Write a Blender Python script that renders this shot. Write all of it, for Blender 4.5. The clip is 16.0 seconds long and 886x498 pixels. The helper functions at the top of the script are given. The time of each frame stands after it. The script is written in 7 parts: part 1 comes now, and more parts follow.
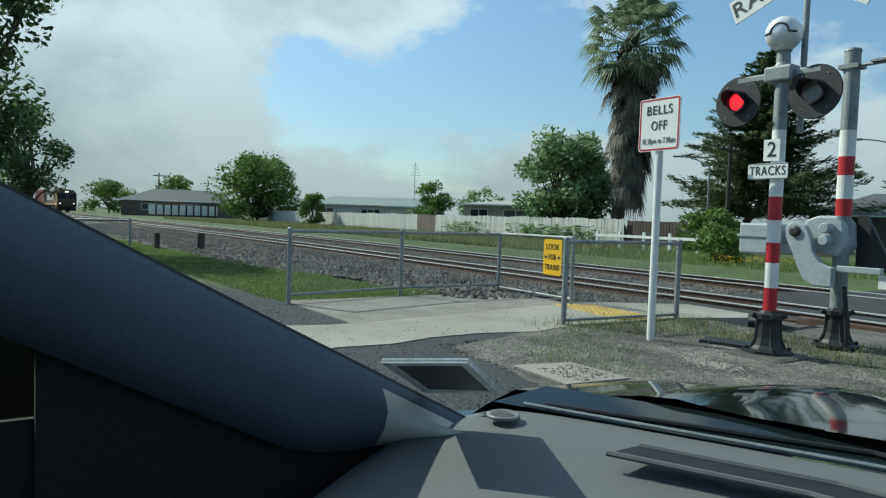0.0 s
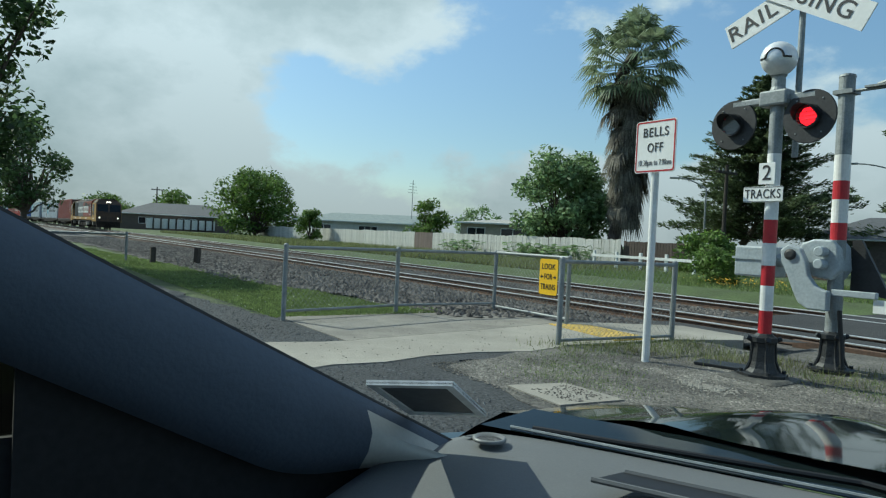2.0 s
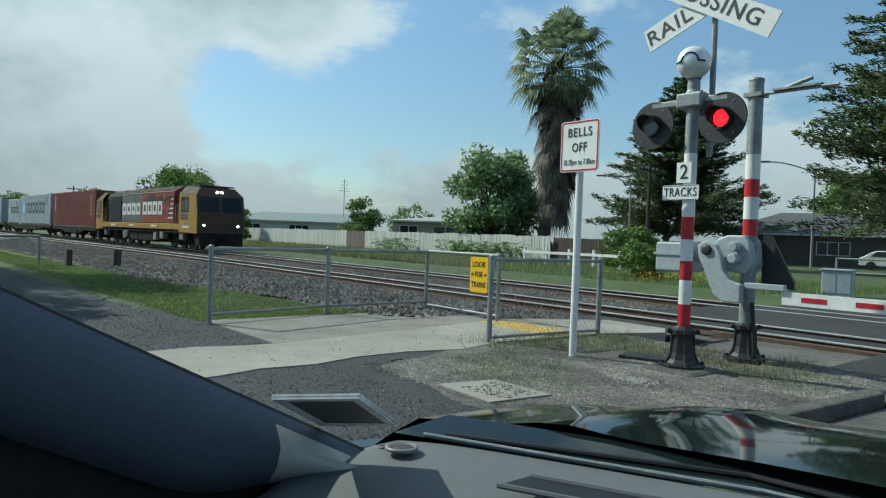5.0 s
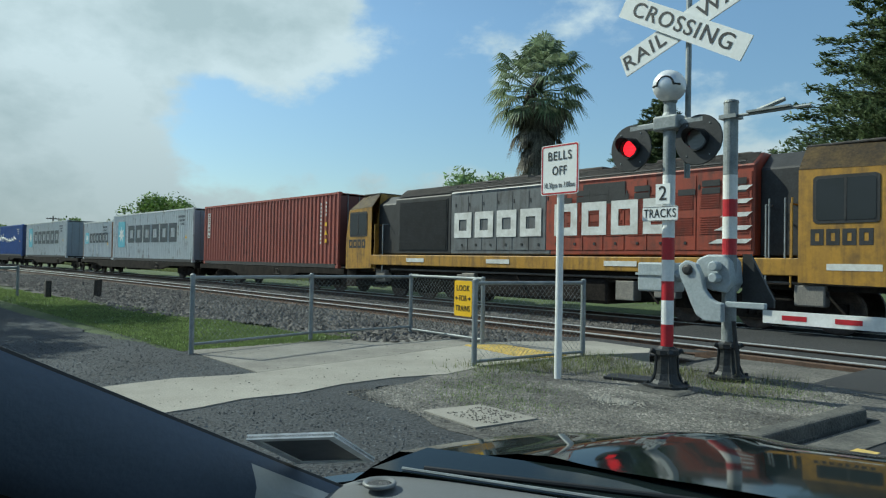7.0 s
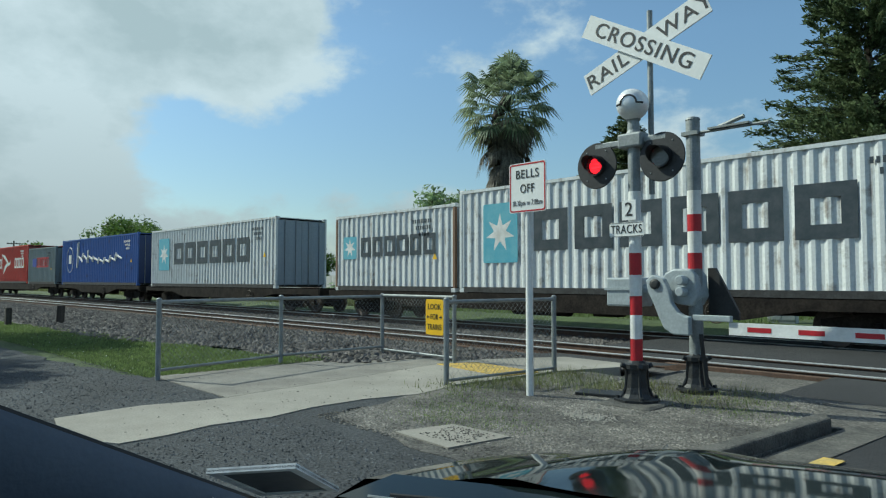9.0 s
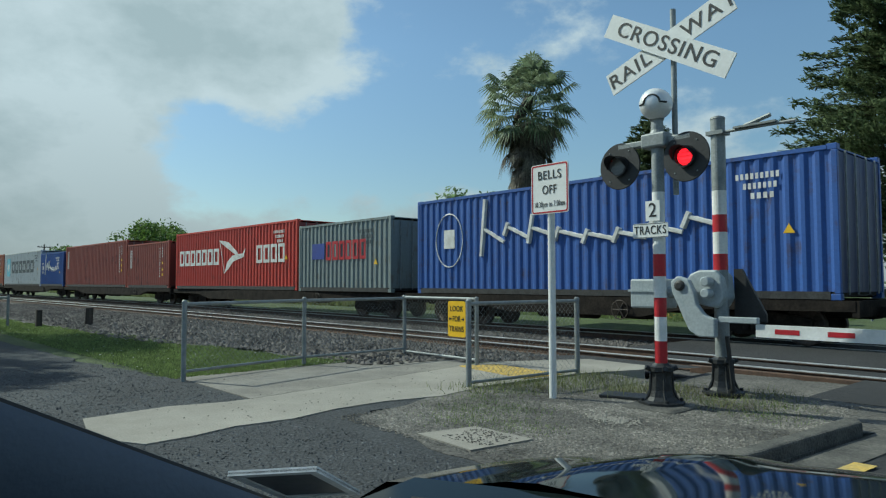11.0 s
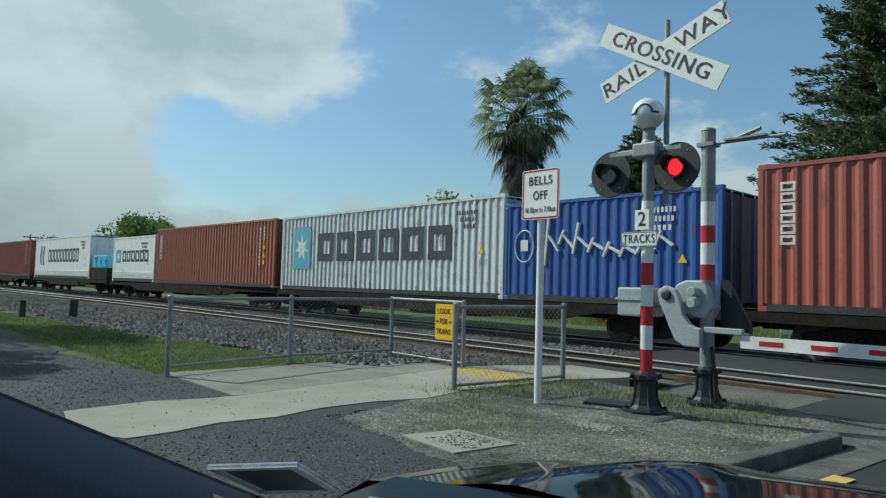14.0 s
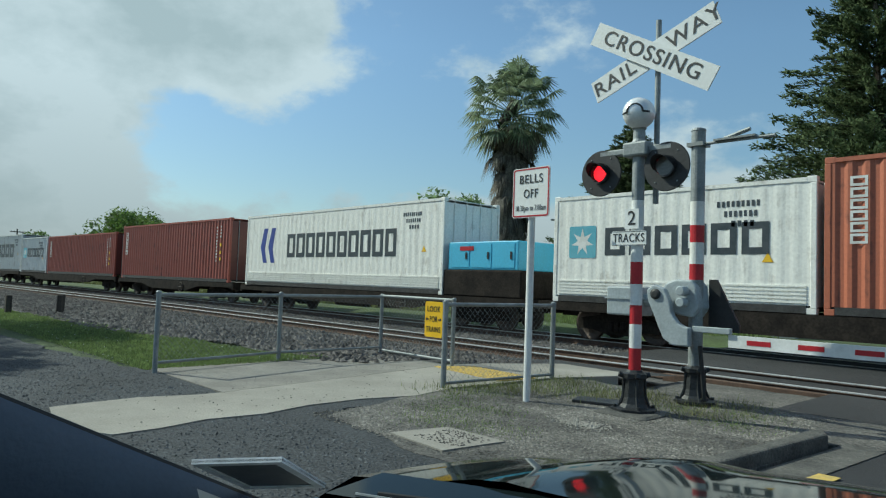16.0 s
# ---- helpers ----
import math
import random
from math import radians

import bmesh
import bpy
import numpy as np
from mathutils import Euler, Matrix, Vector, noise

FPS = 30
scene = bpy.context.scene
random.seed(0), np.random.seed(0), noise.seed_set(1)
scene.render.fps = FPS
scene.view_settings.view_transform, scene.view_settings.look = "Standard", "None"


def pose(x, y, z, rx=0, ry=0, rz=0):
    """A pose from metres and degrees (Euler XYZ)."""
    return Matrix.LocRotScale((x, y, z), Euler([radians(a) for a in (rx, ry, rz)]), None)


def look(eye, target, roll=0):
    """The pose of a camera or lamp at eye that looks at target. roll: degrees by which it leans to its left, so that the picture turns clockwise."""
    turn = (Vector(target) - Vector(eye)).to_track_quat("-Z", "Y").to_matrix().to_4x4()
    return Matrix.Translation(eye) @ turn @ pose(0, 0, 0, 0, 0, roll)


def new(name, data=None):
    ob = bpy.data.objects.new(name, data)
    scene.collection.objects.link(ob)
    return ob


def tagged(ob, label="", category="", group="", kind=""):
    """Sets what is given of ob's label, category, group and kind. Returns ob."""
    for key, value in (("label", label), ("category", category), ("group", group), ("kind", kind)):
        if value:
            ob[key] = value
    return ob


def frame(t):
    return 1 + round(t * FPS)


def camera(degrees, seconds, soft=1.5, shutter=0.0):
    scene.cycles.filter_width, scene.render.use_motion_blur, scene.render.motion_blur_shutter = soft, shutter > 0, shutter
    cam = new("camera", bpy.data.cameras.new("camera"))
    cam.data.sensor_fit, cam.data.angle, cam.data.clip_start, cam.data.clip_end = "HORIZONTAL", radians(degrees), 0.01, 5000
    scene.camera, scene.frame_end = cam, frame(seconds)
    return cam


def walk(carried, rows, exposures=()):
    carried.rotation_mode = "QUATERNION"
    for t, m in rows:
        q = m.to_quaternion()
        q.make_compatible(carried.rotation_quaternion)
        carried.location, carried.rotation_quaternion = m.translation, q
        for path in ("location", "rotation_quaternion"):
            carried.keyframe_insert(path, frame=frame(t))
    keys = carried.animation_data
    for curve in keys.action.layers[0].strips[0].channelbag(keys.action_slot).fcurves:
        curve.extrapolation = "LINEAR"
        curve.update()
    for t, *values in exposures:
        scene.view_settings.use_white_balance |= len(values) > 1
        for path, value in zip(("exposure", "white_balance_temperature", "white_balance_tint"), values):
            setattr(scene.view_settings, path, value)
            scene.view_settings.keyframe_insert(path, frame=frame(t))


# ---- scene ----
cam = camera(66.4, 16.0, soft=1.2)

PATH = [
    (0, (0.32, 0.964, 1.124), (-1.345, 2.069, 1.037), 2.0),
    (0.5, (0.328, 0.959, 1.125), (-1.372, 2.012, 1.063), 2.5),
    (1, (0.327, 0.971, 1.126), (-1.354, 2.053, 1.077), 2.7),
    (1.5, (0.327, 0.978, 1.139), (-1.343, 2.077, 1.087), 2.9),
    (2, (0.325, 0.975, 1.129), (-1.337, 2.086, 1.095), 2.8),
    (2.5, (0.324, 0.979, 1.135), (-1.327, 2.107, 1.109), 2.8),
    (3, (0.347, 0.973, 1.139), (-1.282, 2.133, 1.122), 2.8),
    (3.5, (0.345, 0.98, 1.147), (-1.27, 2.159, 1.125), 2.8),
    (4, (0.349, 0.987, 1.13), (-1.232, 2.211, 1.101), 2.6),
    (4.5, (0.345, 0.994, 1.137), (-1.207, 2.255, 1.096), 2.5),
    (7, (0.36, 1.004, 1.161), (-1.156, 2.307, 1.199), 1.1),
    (7.5, (0.367, 0.996, 1.16), (-1.133, 2.318, 1.224), 0.8),
    (8, (0.365, 1.0, 1.166), (-1.127, 2.33, 1.246), 0.2),
    (8.5, (0.373, 1.005, 1.159), (-1.095, 2.361, 1.25), 0.2),
    (9, (0.372, 1.011, 1.171), (-1.087, 2.376, 1.263), -0.0),
    (9.5, (0.376, 1.003, 1.163), (-1.084, 2.367, 1.263), 0.1),
    (10, (0.367, 1.016, 1.173), (-1.125, 2.343, 1.279), -0.6),
    (12.5, (0.373, 1.017, 1.169), (-1.122, 2.342, 1.256), 0.5),
    (13, (0.373, 1.015, 1.17), (-1.112, 2.351, 1.269), 1.0),
    (13.5, (0.368, 1.016, 1.174), (-1.116, 2.353, 1.271), 1.4),
    (14, (0.373, 1.017, 1.168), (-1.109, 2.356, 1.274), 1.6),
    (14.5, (0.376, 1.018, 1.169), (-1.103, 2.36, 1.27), 1.6),
    (15, (0.376, 1.022, 1.167), (-1.098, 2.37, 1.262), 1.7),
    (15.5, (0.377, 1.021, 1.178), (-1.089, 2.379, 1.273), 1.9),
    (16, (0.37, 1.023, 1.164), (-1.093, 2.383, 1.265), 2.0),
]
walk(cam, [(t, look(eye, target, roll)) for t, eye, target, roll in PATH], [(t, e, 6000, -8) for t, e in ((0, 0.0), (1.0, 0.03), (2.5, -0.10), (3.5, -0.13), (4, -0.15), (4.5, -0.07), (7, -0.06), (9, -0.12), (10, -0.2), (12.5, -0.27), (14, -0.22), (16, -0.18))])


# ---- world, sun, exposure ----
SUN_FROM = Vector((-0.92, -0.41, 0.86)).normalized()
world = bpy.data.worlds.new("sky")
scene.world = world
world.use_nodes = True
wn, wl = world.node_tree.nodes, world.node_tree.links
wn.clear()


def wnode(kind, **kw):
    n = wn.new(kind)
    for k, v in kw.items():
        n.inputs[int(k[1:])].default_value = v
    return n


sky = wn.new("ShaderNodeTexSky")
sky.sky_type = "NISHITA"
sky.sun_disc = False
sky.sun_elevation = math.asin(SUN_FROM.z)
sky.sun_rotation = math.atan2(SUN_FROM.x, SUN_FROM.y)
sky.air_density, sky.dust_density, sky.ozone_density = 1.0, 0.6, 1.6
tc = wn.new("ShaderNodeTexCoord")
sep = wn.new("ShaderNodeSeparateXYZ")
wl.new(tc.outputs["Generated"], sep.inputs[0])


def wmath(op, a, b=None, c=None):
    n = wn.new("ShaderNodeMath")
    n.operation = op
    for i, v in enumerate((a, b, c)):
        if v is None:
            continue
        if isinstance(v, (int, float)):
            n.inputs[i].default_value = v
        else:
            wl.new(v, n.inputs[i])
    return n.outputs[0]


up = wmath("MAXIMUM", sep.outputs[2], 0.0)
flat = wn.new("ShaderNodeCombineXYZ")
wl.new(sep.outputs[0], flat.inputs[0])
wl.new(sep.outputs[1], flat.inputs[1])
wl.new(wmath("MULTIPLY", sep.outputs[2], 1.7), flat.inputs[2])
shift = wn.new("ShaderNodeVectorMath")
shift.operation = "ADD"
shift.inputs[1].default_value = (5.3, 2.4, 0.7)
wl.new(flat.outputs[0], shift.inputs[0])
big = wnode("ShaderNodeTexNoise", i2=3.1, i3=11.0, i4=0.58)
wl.new(shift.outputs[0], big.inputs["Vector"])
shade = wnode("ShaderNodeTexNoise", i2=4.2, i3=9.0, i4=0.58)
wl.new(shift.outputs[0], shade.inputs["Vector"])


def heap(direction, near, far, amount):
    """A mass of cloud about one direction of the sky, fading from near to far degrees away."""
    dot = wn.new("ShaderNodeVectorMath")
    dot.operation = "DOT_PRODUCT"
    dot.inputs[1].default_value = Vector(direction).normalized()
    wl.new(tc.outputs["Generated"], dot.inputs[0])
    fade = wn.new("ShaderNodeMapRange")
    fade.interpolation_type = "SMOOTHSTEP"
    fade.inputs[1].default_value, fade.inputs[2].default_value = math.cos(radians(far)), math.cos(radians(near))
    fade.inputs[3].default_value, fade.inputs[4].default_value = 0.0, amount
    wl.new(dot.outputs["Value"], fade.inputs[0])
    return fade.outputs[0]


# a heap at the end of the line, a sheet overhead, thin wisps beside it and a low bank all round
dens = wmath("MULTIPLY", wmath("SUBTRACT", big.outputs[0], 0.5), 1.75)
for spec in (((-0.98, 0.06, 0.12), 3, 20, 0.62), ((-0.95, -0.15, 0.35), 8, 32, 0.55), ((-0.88, 0.28, 0.44), 2, 16, 0.5), ((-0.80, 0.42, 0.42), 2, 13, 0.36), ((-0.64, 0.66, 0.38), 2, 12, 0.27), ((-0.2, 0.2, 0.95), 10, 48, 0.26), ((-0.42, 0.90, 0.10), 3, 13, 0.34), ((-0.72, 0.68, 0.05), 2, 8, 0.16), ((0.5, 0.6, 0.4), 5, 50, 0.25)):
    dens = wmath("ADD", dens, heap(*spec))
dens = wmath("ADD", dens, wmath("MULTIPLY", wmath("MAXIMUM", wmath("SUBTRACT", 0.165, up), 0.0), 4.6))
ramp = wn.new("ShaderNodeValToRGB")
ramp.color_ramp.interpolation = "EASE"
ramp.color_ramp.elements[0].position, ramp.color_ramp.elements[1].position = 0.15, 0.36
wl.new(dens, ramp.inputs[0])
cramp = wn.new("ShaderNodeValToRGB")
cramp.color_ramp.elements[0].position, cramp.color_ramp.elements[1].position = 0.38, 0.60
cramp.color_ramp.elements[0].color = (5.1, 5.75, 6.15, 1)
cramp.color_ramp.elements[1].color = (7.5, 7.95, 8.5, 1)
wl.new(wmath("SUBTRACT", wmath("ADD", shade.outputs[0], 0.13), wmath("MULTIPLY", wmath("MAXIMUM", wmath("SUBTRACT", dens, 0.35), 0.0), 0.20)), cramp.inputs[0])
mixer = wn.new("ShaderNodeMix")
mixer.data_type = "RGBA"
wl.new(wmath("MULTIPLY", ramp.outputs[0], 0.94), mixer.inputs[0])
blue = wn.new("ShaderNodeVectorMath")
blue.operation = "SCALE"
wl.new(wmath("MINIMUM", wmath("ADD", wmath("MULTIPLY", up, 1.5), 0.95), 1.45), blue.inputs[3])
wl.new(sky.outputs[0], blue.inputs[0])
wl.new(blue.outputs[0], mixer.inputs[6])
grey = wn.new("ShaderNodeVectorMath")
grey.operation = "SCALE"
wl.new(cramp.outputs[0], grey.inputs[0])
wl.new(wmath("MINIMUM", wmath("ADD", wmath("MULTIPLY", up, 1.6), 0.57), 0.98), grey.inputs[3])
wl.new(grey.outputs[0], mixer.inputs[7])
bg = wnode("ShaderNodeBackground", i1=0.10)
wl.new(mixer.outputs[2], bg.inputs[0])
wout = wn.new("ShaderNodeOutputWorld")
wl.new(bg.outputs[0], wout.inputs[0])

sun = new("sun", bpy.data.lights.new("sun", "SUN"))
sun.data.energy, sun.data.angle, sun.data.color = 5.0, radians(0.6), (1.0, 0.93, 0.82)
sun.matrix_world = look(SUN_FROM * 60, (0, 0, 0))
scene.view_settings.exposure = 0.0

# ---- materials ----
MATS = {}


def surf(name, col, col2=None, rough=0.7, metal=0.0, scale=2.0, fine=40.0, bump=0.25, mix=(0.35, 0.65), grain=0.25, streak=False, vary=0.0, emit=0.0, coat=0.0, spec=0.5):
    """A surface with large patches (col to col2), fine grain, relief, and if wanted streaks running down or a shift from piece to piece."""
    if name in MATS:
        return MATS[name]
    m = bpy.data.materials.new(name)
    m.use_nodes = True
    nt = m.node_tree
    n, l = nt.nodes, nt.links
    p = n["Principled BSDF"]
    col2 = col2 or tuple(c * 0.72 for c in col)
    co = n.new("ShaderNodeTexCoord")
    mp = n.new("ShaderNodeMapping")
    l.new(co.outputs["Object"], mp.inputs[0])
    if streak:
        mp.inputs["Scale"].default_value = (3.0, 3.0, 0.25)
    a = n.new("ShaderNodeTexNoise")
    a.inputs["Scale"].default_value, a.inputs["Detail"].default_value, a.inputs["Roughness"].default_value = scale, 6, 0.62
    l.new(mp.outputs[0], a.inputs["Vector"])
    r = n.new("ShaderNodeValToRGB")
    r.color_ramp.elements[0].position, r.color_ramp.elements[1].position = mix
    r.color_ramp.elements[0].color, r.color_ramp.elements[1].color = (*col2, 1), (*col, 1)
    l.new(a.outputs[0], r.inputs[0])
    b = n.new("ShaderNodeTexNoise")
    b.inputs["Scale"].default_value, b.inputs["Detail"].default_value = fine, 4
    l.new(co.outputs["Object"], b.inputs["Vector"])
    g = n.new("ShaderNodeMapRange")
    g.inputs[1].default_value, g.inputs[2].default_value = 0.3, 0.7
    g.inputs[3].default_value, g.inputs[4].default_value = 1 - grain, 1 + grain
    l.new(b.outputs[0], g.inputs[0])
    hs = n.new("ShaderNodeHueSaturation")
    l.new(r.outputs[0], hs.inputs["Color"])
    l.new(g.outputs[0], hs.inputs["Value"])
    src = hs.outputs[0]
    if vary:
        oi = n.new("ShaderNodeObjectInfo")
        vr = n.new("ShaderNodeMapRange")
        vr.inputs[3].default_value, vr.inputs[4].default_value = 1 - vary, 1 + vary
        l.new(oi.outputs["Random"], vr.inputs[0])
        h2 = n.new("ShaderNodeHueSaturation")
        l.new(src, h2.inputs["Color"])
        l.new(vr.outputs[0], h2.inputs["Value"])
        src = h2.outputs[0]
    l.new(src, p.inputs["Base Color"])
    p.inputs["Roughness"].default_value, p.inputs["Metallic"].default_value = rough, metal
    p.inputs["Specular IOR Level"].default_value = spec
    if coat:
        p.inputs["Coat Weight"].default_value, p.inputs["Coat Roughness"].default_value = coat, 0.04
    if emit:
        l.new(src, p.inputs["Emission Color"])
        p.inputs["Emission Strength"].default_value = emit
    if bump:
        bp = n.new("ShaderNodeBump")
        bp.inputs["Strength"].default_value, bp.inputs["Distance"].default_value = bump, 0.02
        l.new(b.outputs[0], bp.inputs["Height"])
        l.new(bp.outputs[0], p.inputs["Normal"])
    MATS[name] = m
    return m


def leafy(name, col, col2):
    m = surf(name, col, col2, rough=0.55, scale=1.3, fine=9.0, bump=0.0, grain=0.35, spec=0.3)
    p = m.node_tree.nodes["Principled BSDF"]
    nt = m.node_tree
    geo = nt.nodes.new("ShaderNodeNewGeometry")
    vr = nt.nodes.new("ShaderNodeMapRange")
    vr.inputs[3].default_value, vr.inputs[4].default_value = 0.55, 1.45
    nt.links.new(geo.outputs["Random Per Island"], vr.inputs[0])
    h = nt.nodes.new("ShaderNodeHueSaturation")
    src = p.inputs["Base Color"].links[0].from_socket
    nt.links.new(src, h.inputs["Color"])
    nt.links.new(vr.outputs[0], h.inputs["Value"])
    nt.links.new(h.outputs[0], p.inputs["Base Color"])
    tr = nt.nodes.new("ShaderNodeBsdfTranslucent")
    nt.links.new(h.outputs[0], tr.inputs[0])
    mx = nt.nodes.new("ShaderNodeMixShader")
    mx.inputs[0].default_value = 0.4
    nt.links.new(p.outputs[0], mx.inputs[1])
    nt.links.new(tr.outputs[0], mx.inputs[2])
    nt.links.new(mx.outputs[0], nt.nodes["Material Output"].inputs[0])
    return m


M_ASPHALT = surf("asphalt", (0.038, 0.039, 0.041), (0.021, 0.022, 0.024), rough=0.9, scale=0.5, fine=55, bump=0.8, grain=0.45)
M_LOT = surf("gravel_lot", (0.052, 0.058, 0.064), (0.027, 0.030, 0.034), rough=0.95, scale=0.7, fine=38, bump=1.0, grain=0.6)
M_DIRT = surf("stony_dirt", (0.142, 0.134, 0.118), (0.062, 0.06, 0.056), rough=0.95, scale=1.3, fine=34, bump=1.0, grain=0.6)
M_CONC = surf("concrete", (0.31, 0.293, 0.255), (0.215, 0.203, 0.175), rough=0.85, scale=0.9, fine=60, bump=0.25, grain=0.14)
M_KERB = surf("old_concrete", (0.12, 0.115, 0.102), (0.052, 0.052, 0.048), rough=0.9, scale=3, fine=50, bump=0.7, grain=0.3)
M_GRASSGND = surf("grass_ground", (0.072, 0.105, 0.034), (0.05, 0.068, 0.026), rough=0.95, scale=0.8, fine=30, bump=1.0, grain=0.5)
M_BLADE = leafy("grass_blade", (0.19, 0.25, 0.088), (0.135, 0.185, 0.066))
M_DRYBLADE = leafy("dry_grass", (0.19, 0.225, 0.09), (0.16, 0.165, 0.075))
M_BALLAST = surf("ballast_bed", (0.11, 0.105, 0.10), (0.05, 0.047, 0.045), rough=0.95, scale=2.2, fine=16, bump=1.0, grain=0.7)
M_STONE = leafy("ballast_stone", (0.16, 0.148, 0.136), (0.072, 0.066, 0.061))
M_STONE.node_tree.nodes["Mix Shader"].inputs[0].default_value = 0.0
M_STONE.node_tree.nodes["Principled BSDF"].inputs["Roughness"].default_value = 0.9
M_RAIL = surf("rail_rust", (0.13, 0.08, 0.055), (0.075, 0.05, 0.038), rough=0.75, metal=0.3, scale=6, fine=40, bump=0.3)
M_RAILTOP = surf("rail_polished", (0.66, 0.66, 0.65), (0.54, 0.54, 0.53), rough=0.34, metal=0.5, scale=3, fine=60, bump=0.03, grain=0.08)
M_SLEEPER = surf("sleeper_wood", (0.16, 0.135, 0.11), (0.08, 0.07, 0.06), rough=0.9, scale=4, fine=30, bump=0.6)
M_GALV = surf("galvanised", (0.30, 0.32, 0.325), (0.20, 0.22, 0.225), rough=0.6, metal=0.35, scale=7, fine=60, bump=0.08, grain=0.12)
M_GREYPAINT = surf("grey_paint", (0.37, 0.41, 0.43), (0.30, 0.34, 0.36), rough=0.5, scale=5, fine=40, bump=0.06, grain=0.1)
M_WHITEPAINT = surf("white_paint", (0.80, 0.80, 0.78), (0.66, 0.66, 0.63), rough=0.5, scale=4, fine=40, bump=0.05, grain=0.06)
M_REDPAINT = surf("red_paint", (0.45, 0.013, 0.024), (0.36, 0.011, 0.02), rough=0.45, scale=5, fine=40, bump=0.04, grain=0.08)
M_BLACK = surf("black_paint", (0.025, 0.026, 0.028), (0.014, 0.015, 0.016), rough=0.55, scale=6, fine=40, bump=0.12, grain=0.2)
M_IRON = surf("black_iron", (0.03, 0.033, 0.036), (0.018, 0.019, 0.02), rough=0.5, metal=0.3, scale=9, fine=50, bump=0.3, grain=0.3)
M_SIGNWHITE = surf("sign_white", (0.82, 0.82, 0.79), (0.77, 0.77, 0.74), rough=0.4, scale=3, fine=30, bump=0.02, grain=0.03)
M_SIGNYELLOW = surf("sign_yellow", (0.85, 0.52, 0.02), (0.78, 0.46, 0.02), rough=0.45, scale=4, fine=30, bump=0.02, grain=0.04)
M_YELLOWMARK = surf("road_yellow", (0.62, 0.42, 0.085), (0.42, 0.32, 0.12), rough=0.8, scale=7, fine=50, bump=0.3, grain=0.25)
M_SILVER = surf("bell_silver", (0.78, 0.79, 0.80), (0.70, 0.71, 0.72), rough=0.32, metal=0.25, scale=4, fine=40, bump=0.03, grain=0.05)
M_REDLAMP = surf("red_lamp_lit", (0.95, 0.015, 0.03), (0.9, 0.01, 0.025), rough=0.3, bump=0, emit=2.0, grain=0.0)
M_DARKLENS = surf("dark_lens", (0.15, 0.155, 0.15), (0.09, 0.09, 0.09), rough=0.2, bump=0, grain=0.1)
M_HEADLAMP = surf("headlamp_lit", (1.0, 0.86, 0.72), (1, 0.82, 0.66), rough=0.3, bump=0, emit=5.0, grain=0.0)
M_PALING = surf("weathered_paling", (0.62, 0.61, 0.57), (0.44, 0.43, 0.39), rough=0.85, scale=3, fine=30, bump=0.3, grain=0.2, streak=True, vary=0.14)
M_BROWNPALING = surf("brown_paling", (0.10, 0.075, 0.06), (0.06, 0.045, 0.04), rough=0.85, scale=3, fine=30, bump=0.3, streak=True, vary=0.15)
M_TIMBER = surf("dark_timber", (0.07, 0.06, 0.05), (0.035, 0.03, 0.027), rough=0.9, scale=6, fine=30, bump=0.6, streak=True)
M_BARK = surf("bark", (0.12, 0.095, 0.075), (0.055, 0.045, 0.035), rough=0.95, scale=6, fine=20, bump=0.9, grain=0.4, streak=True)
M_LEAF = leafy("leaf_green", (0.15, 0.23, 0.055), (0.09, 0.15, 0.035))
M_LEAFLIGHT = leafy("leaf_light", (0.27, 0.37, 0.18), (0.12, 0.19, 0.075))
M_LEAFDARK = leafy("leaf_dark", (0.085, 0.135, 0.05), (0.045, 0.08, 0.028))
M_CONIFER = leafy("conifer_green", (0.15, 0.19, 0.095), (0.065, 0.095, 0.045))
M_FROND = leafy("palm_frond", (0.27, 0.32, 0.20), (0.105, 0.145, 0.075))
M_DEADFROND = leafy("dead_frond", (0.24, 0.215, 0.165), (0.10, 0.09, 0.072))


# ---- helpers for meshes ----
def part(name, bm, material, parent=None, label="", smooth=False):
    """One mesh object out of a bmesh, under a thing or a part."""
    me = bpy.data.meshes.new(name)
    bm.normal_update()
    bm.to_mesh(me)
    bm.free()
    me.materials.append(material)
    if smooth:
        for f in me.polygons:
            f.use_smooth = True
    ob = new(name, me)
    if parent is not None:
        ob.parent = parent
    return tagged(ob, label)


def again(ob, m, parent=None, name=None):
    """Another object on the same mesh."""
    o = new(name or ob.name.split(".")[0], ob.data)
    o.parent = parent if parent is not None else ob.parent
    o.matrix_basis = m
    return o


def thing(name, m, label, category, group="", kind=""):
    ob = new(name)
    ob.empty_display_size = 0.2
    ob.matrix_basis = m
    return tagged(ob, label, category, group, kind)


def box(bm, x0, x1, y0, y1, z0, z1, bevel=0.0):
    made = bmesh.ops.create_cube(bm, size=1.0)["verts"]
    for v in made:
        v.co = Vector((x0 + (v.co.x + 0.5) * (x1 - x0), y0 + (v.co.y + 0.5) * (y1 - y0), z0 + (v.co.z + 0.5) * (z1 - z0)))
    if bevel:
        bmesh.ops.bevel(bm, geom=list({e for v in made for e in v.link_edges}), offset=bevel, segments=2, affect="EDGES", profile=0.5)
    return bm


def bx(*a, bevel=0.0):
    return box(bmesh.new(), *a, bevel=bevel)


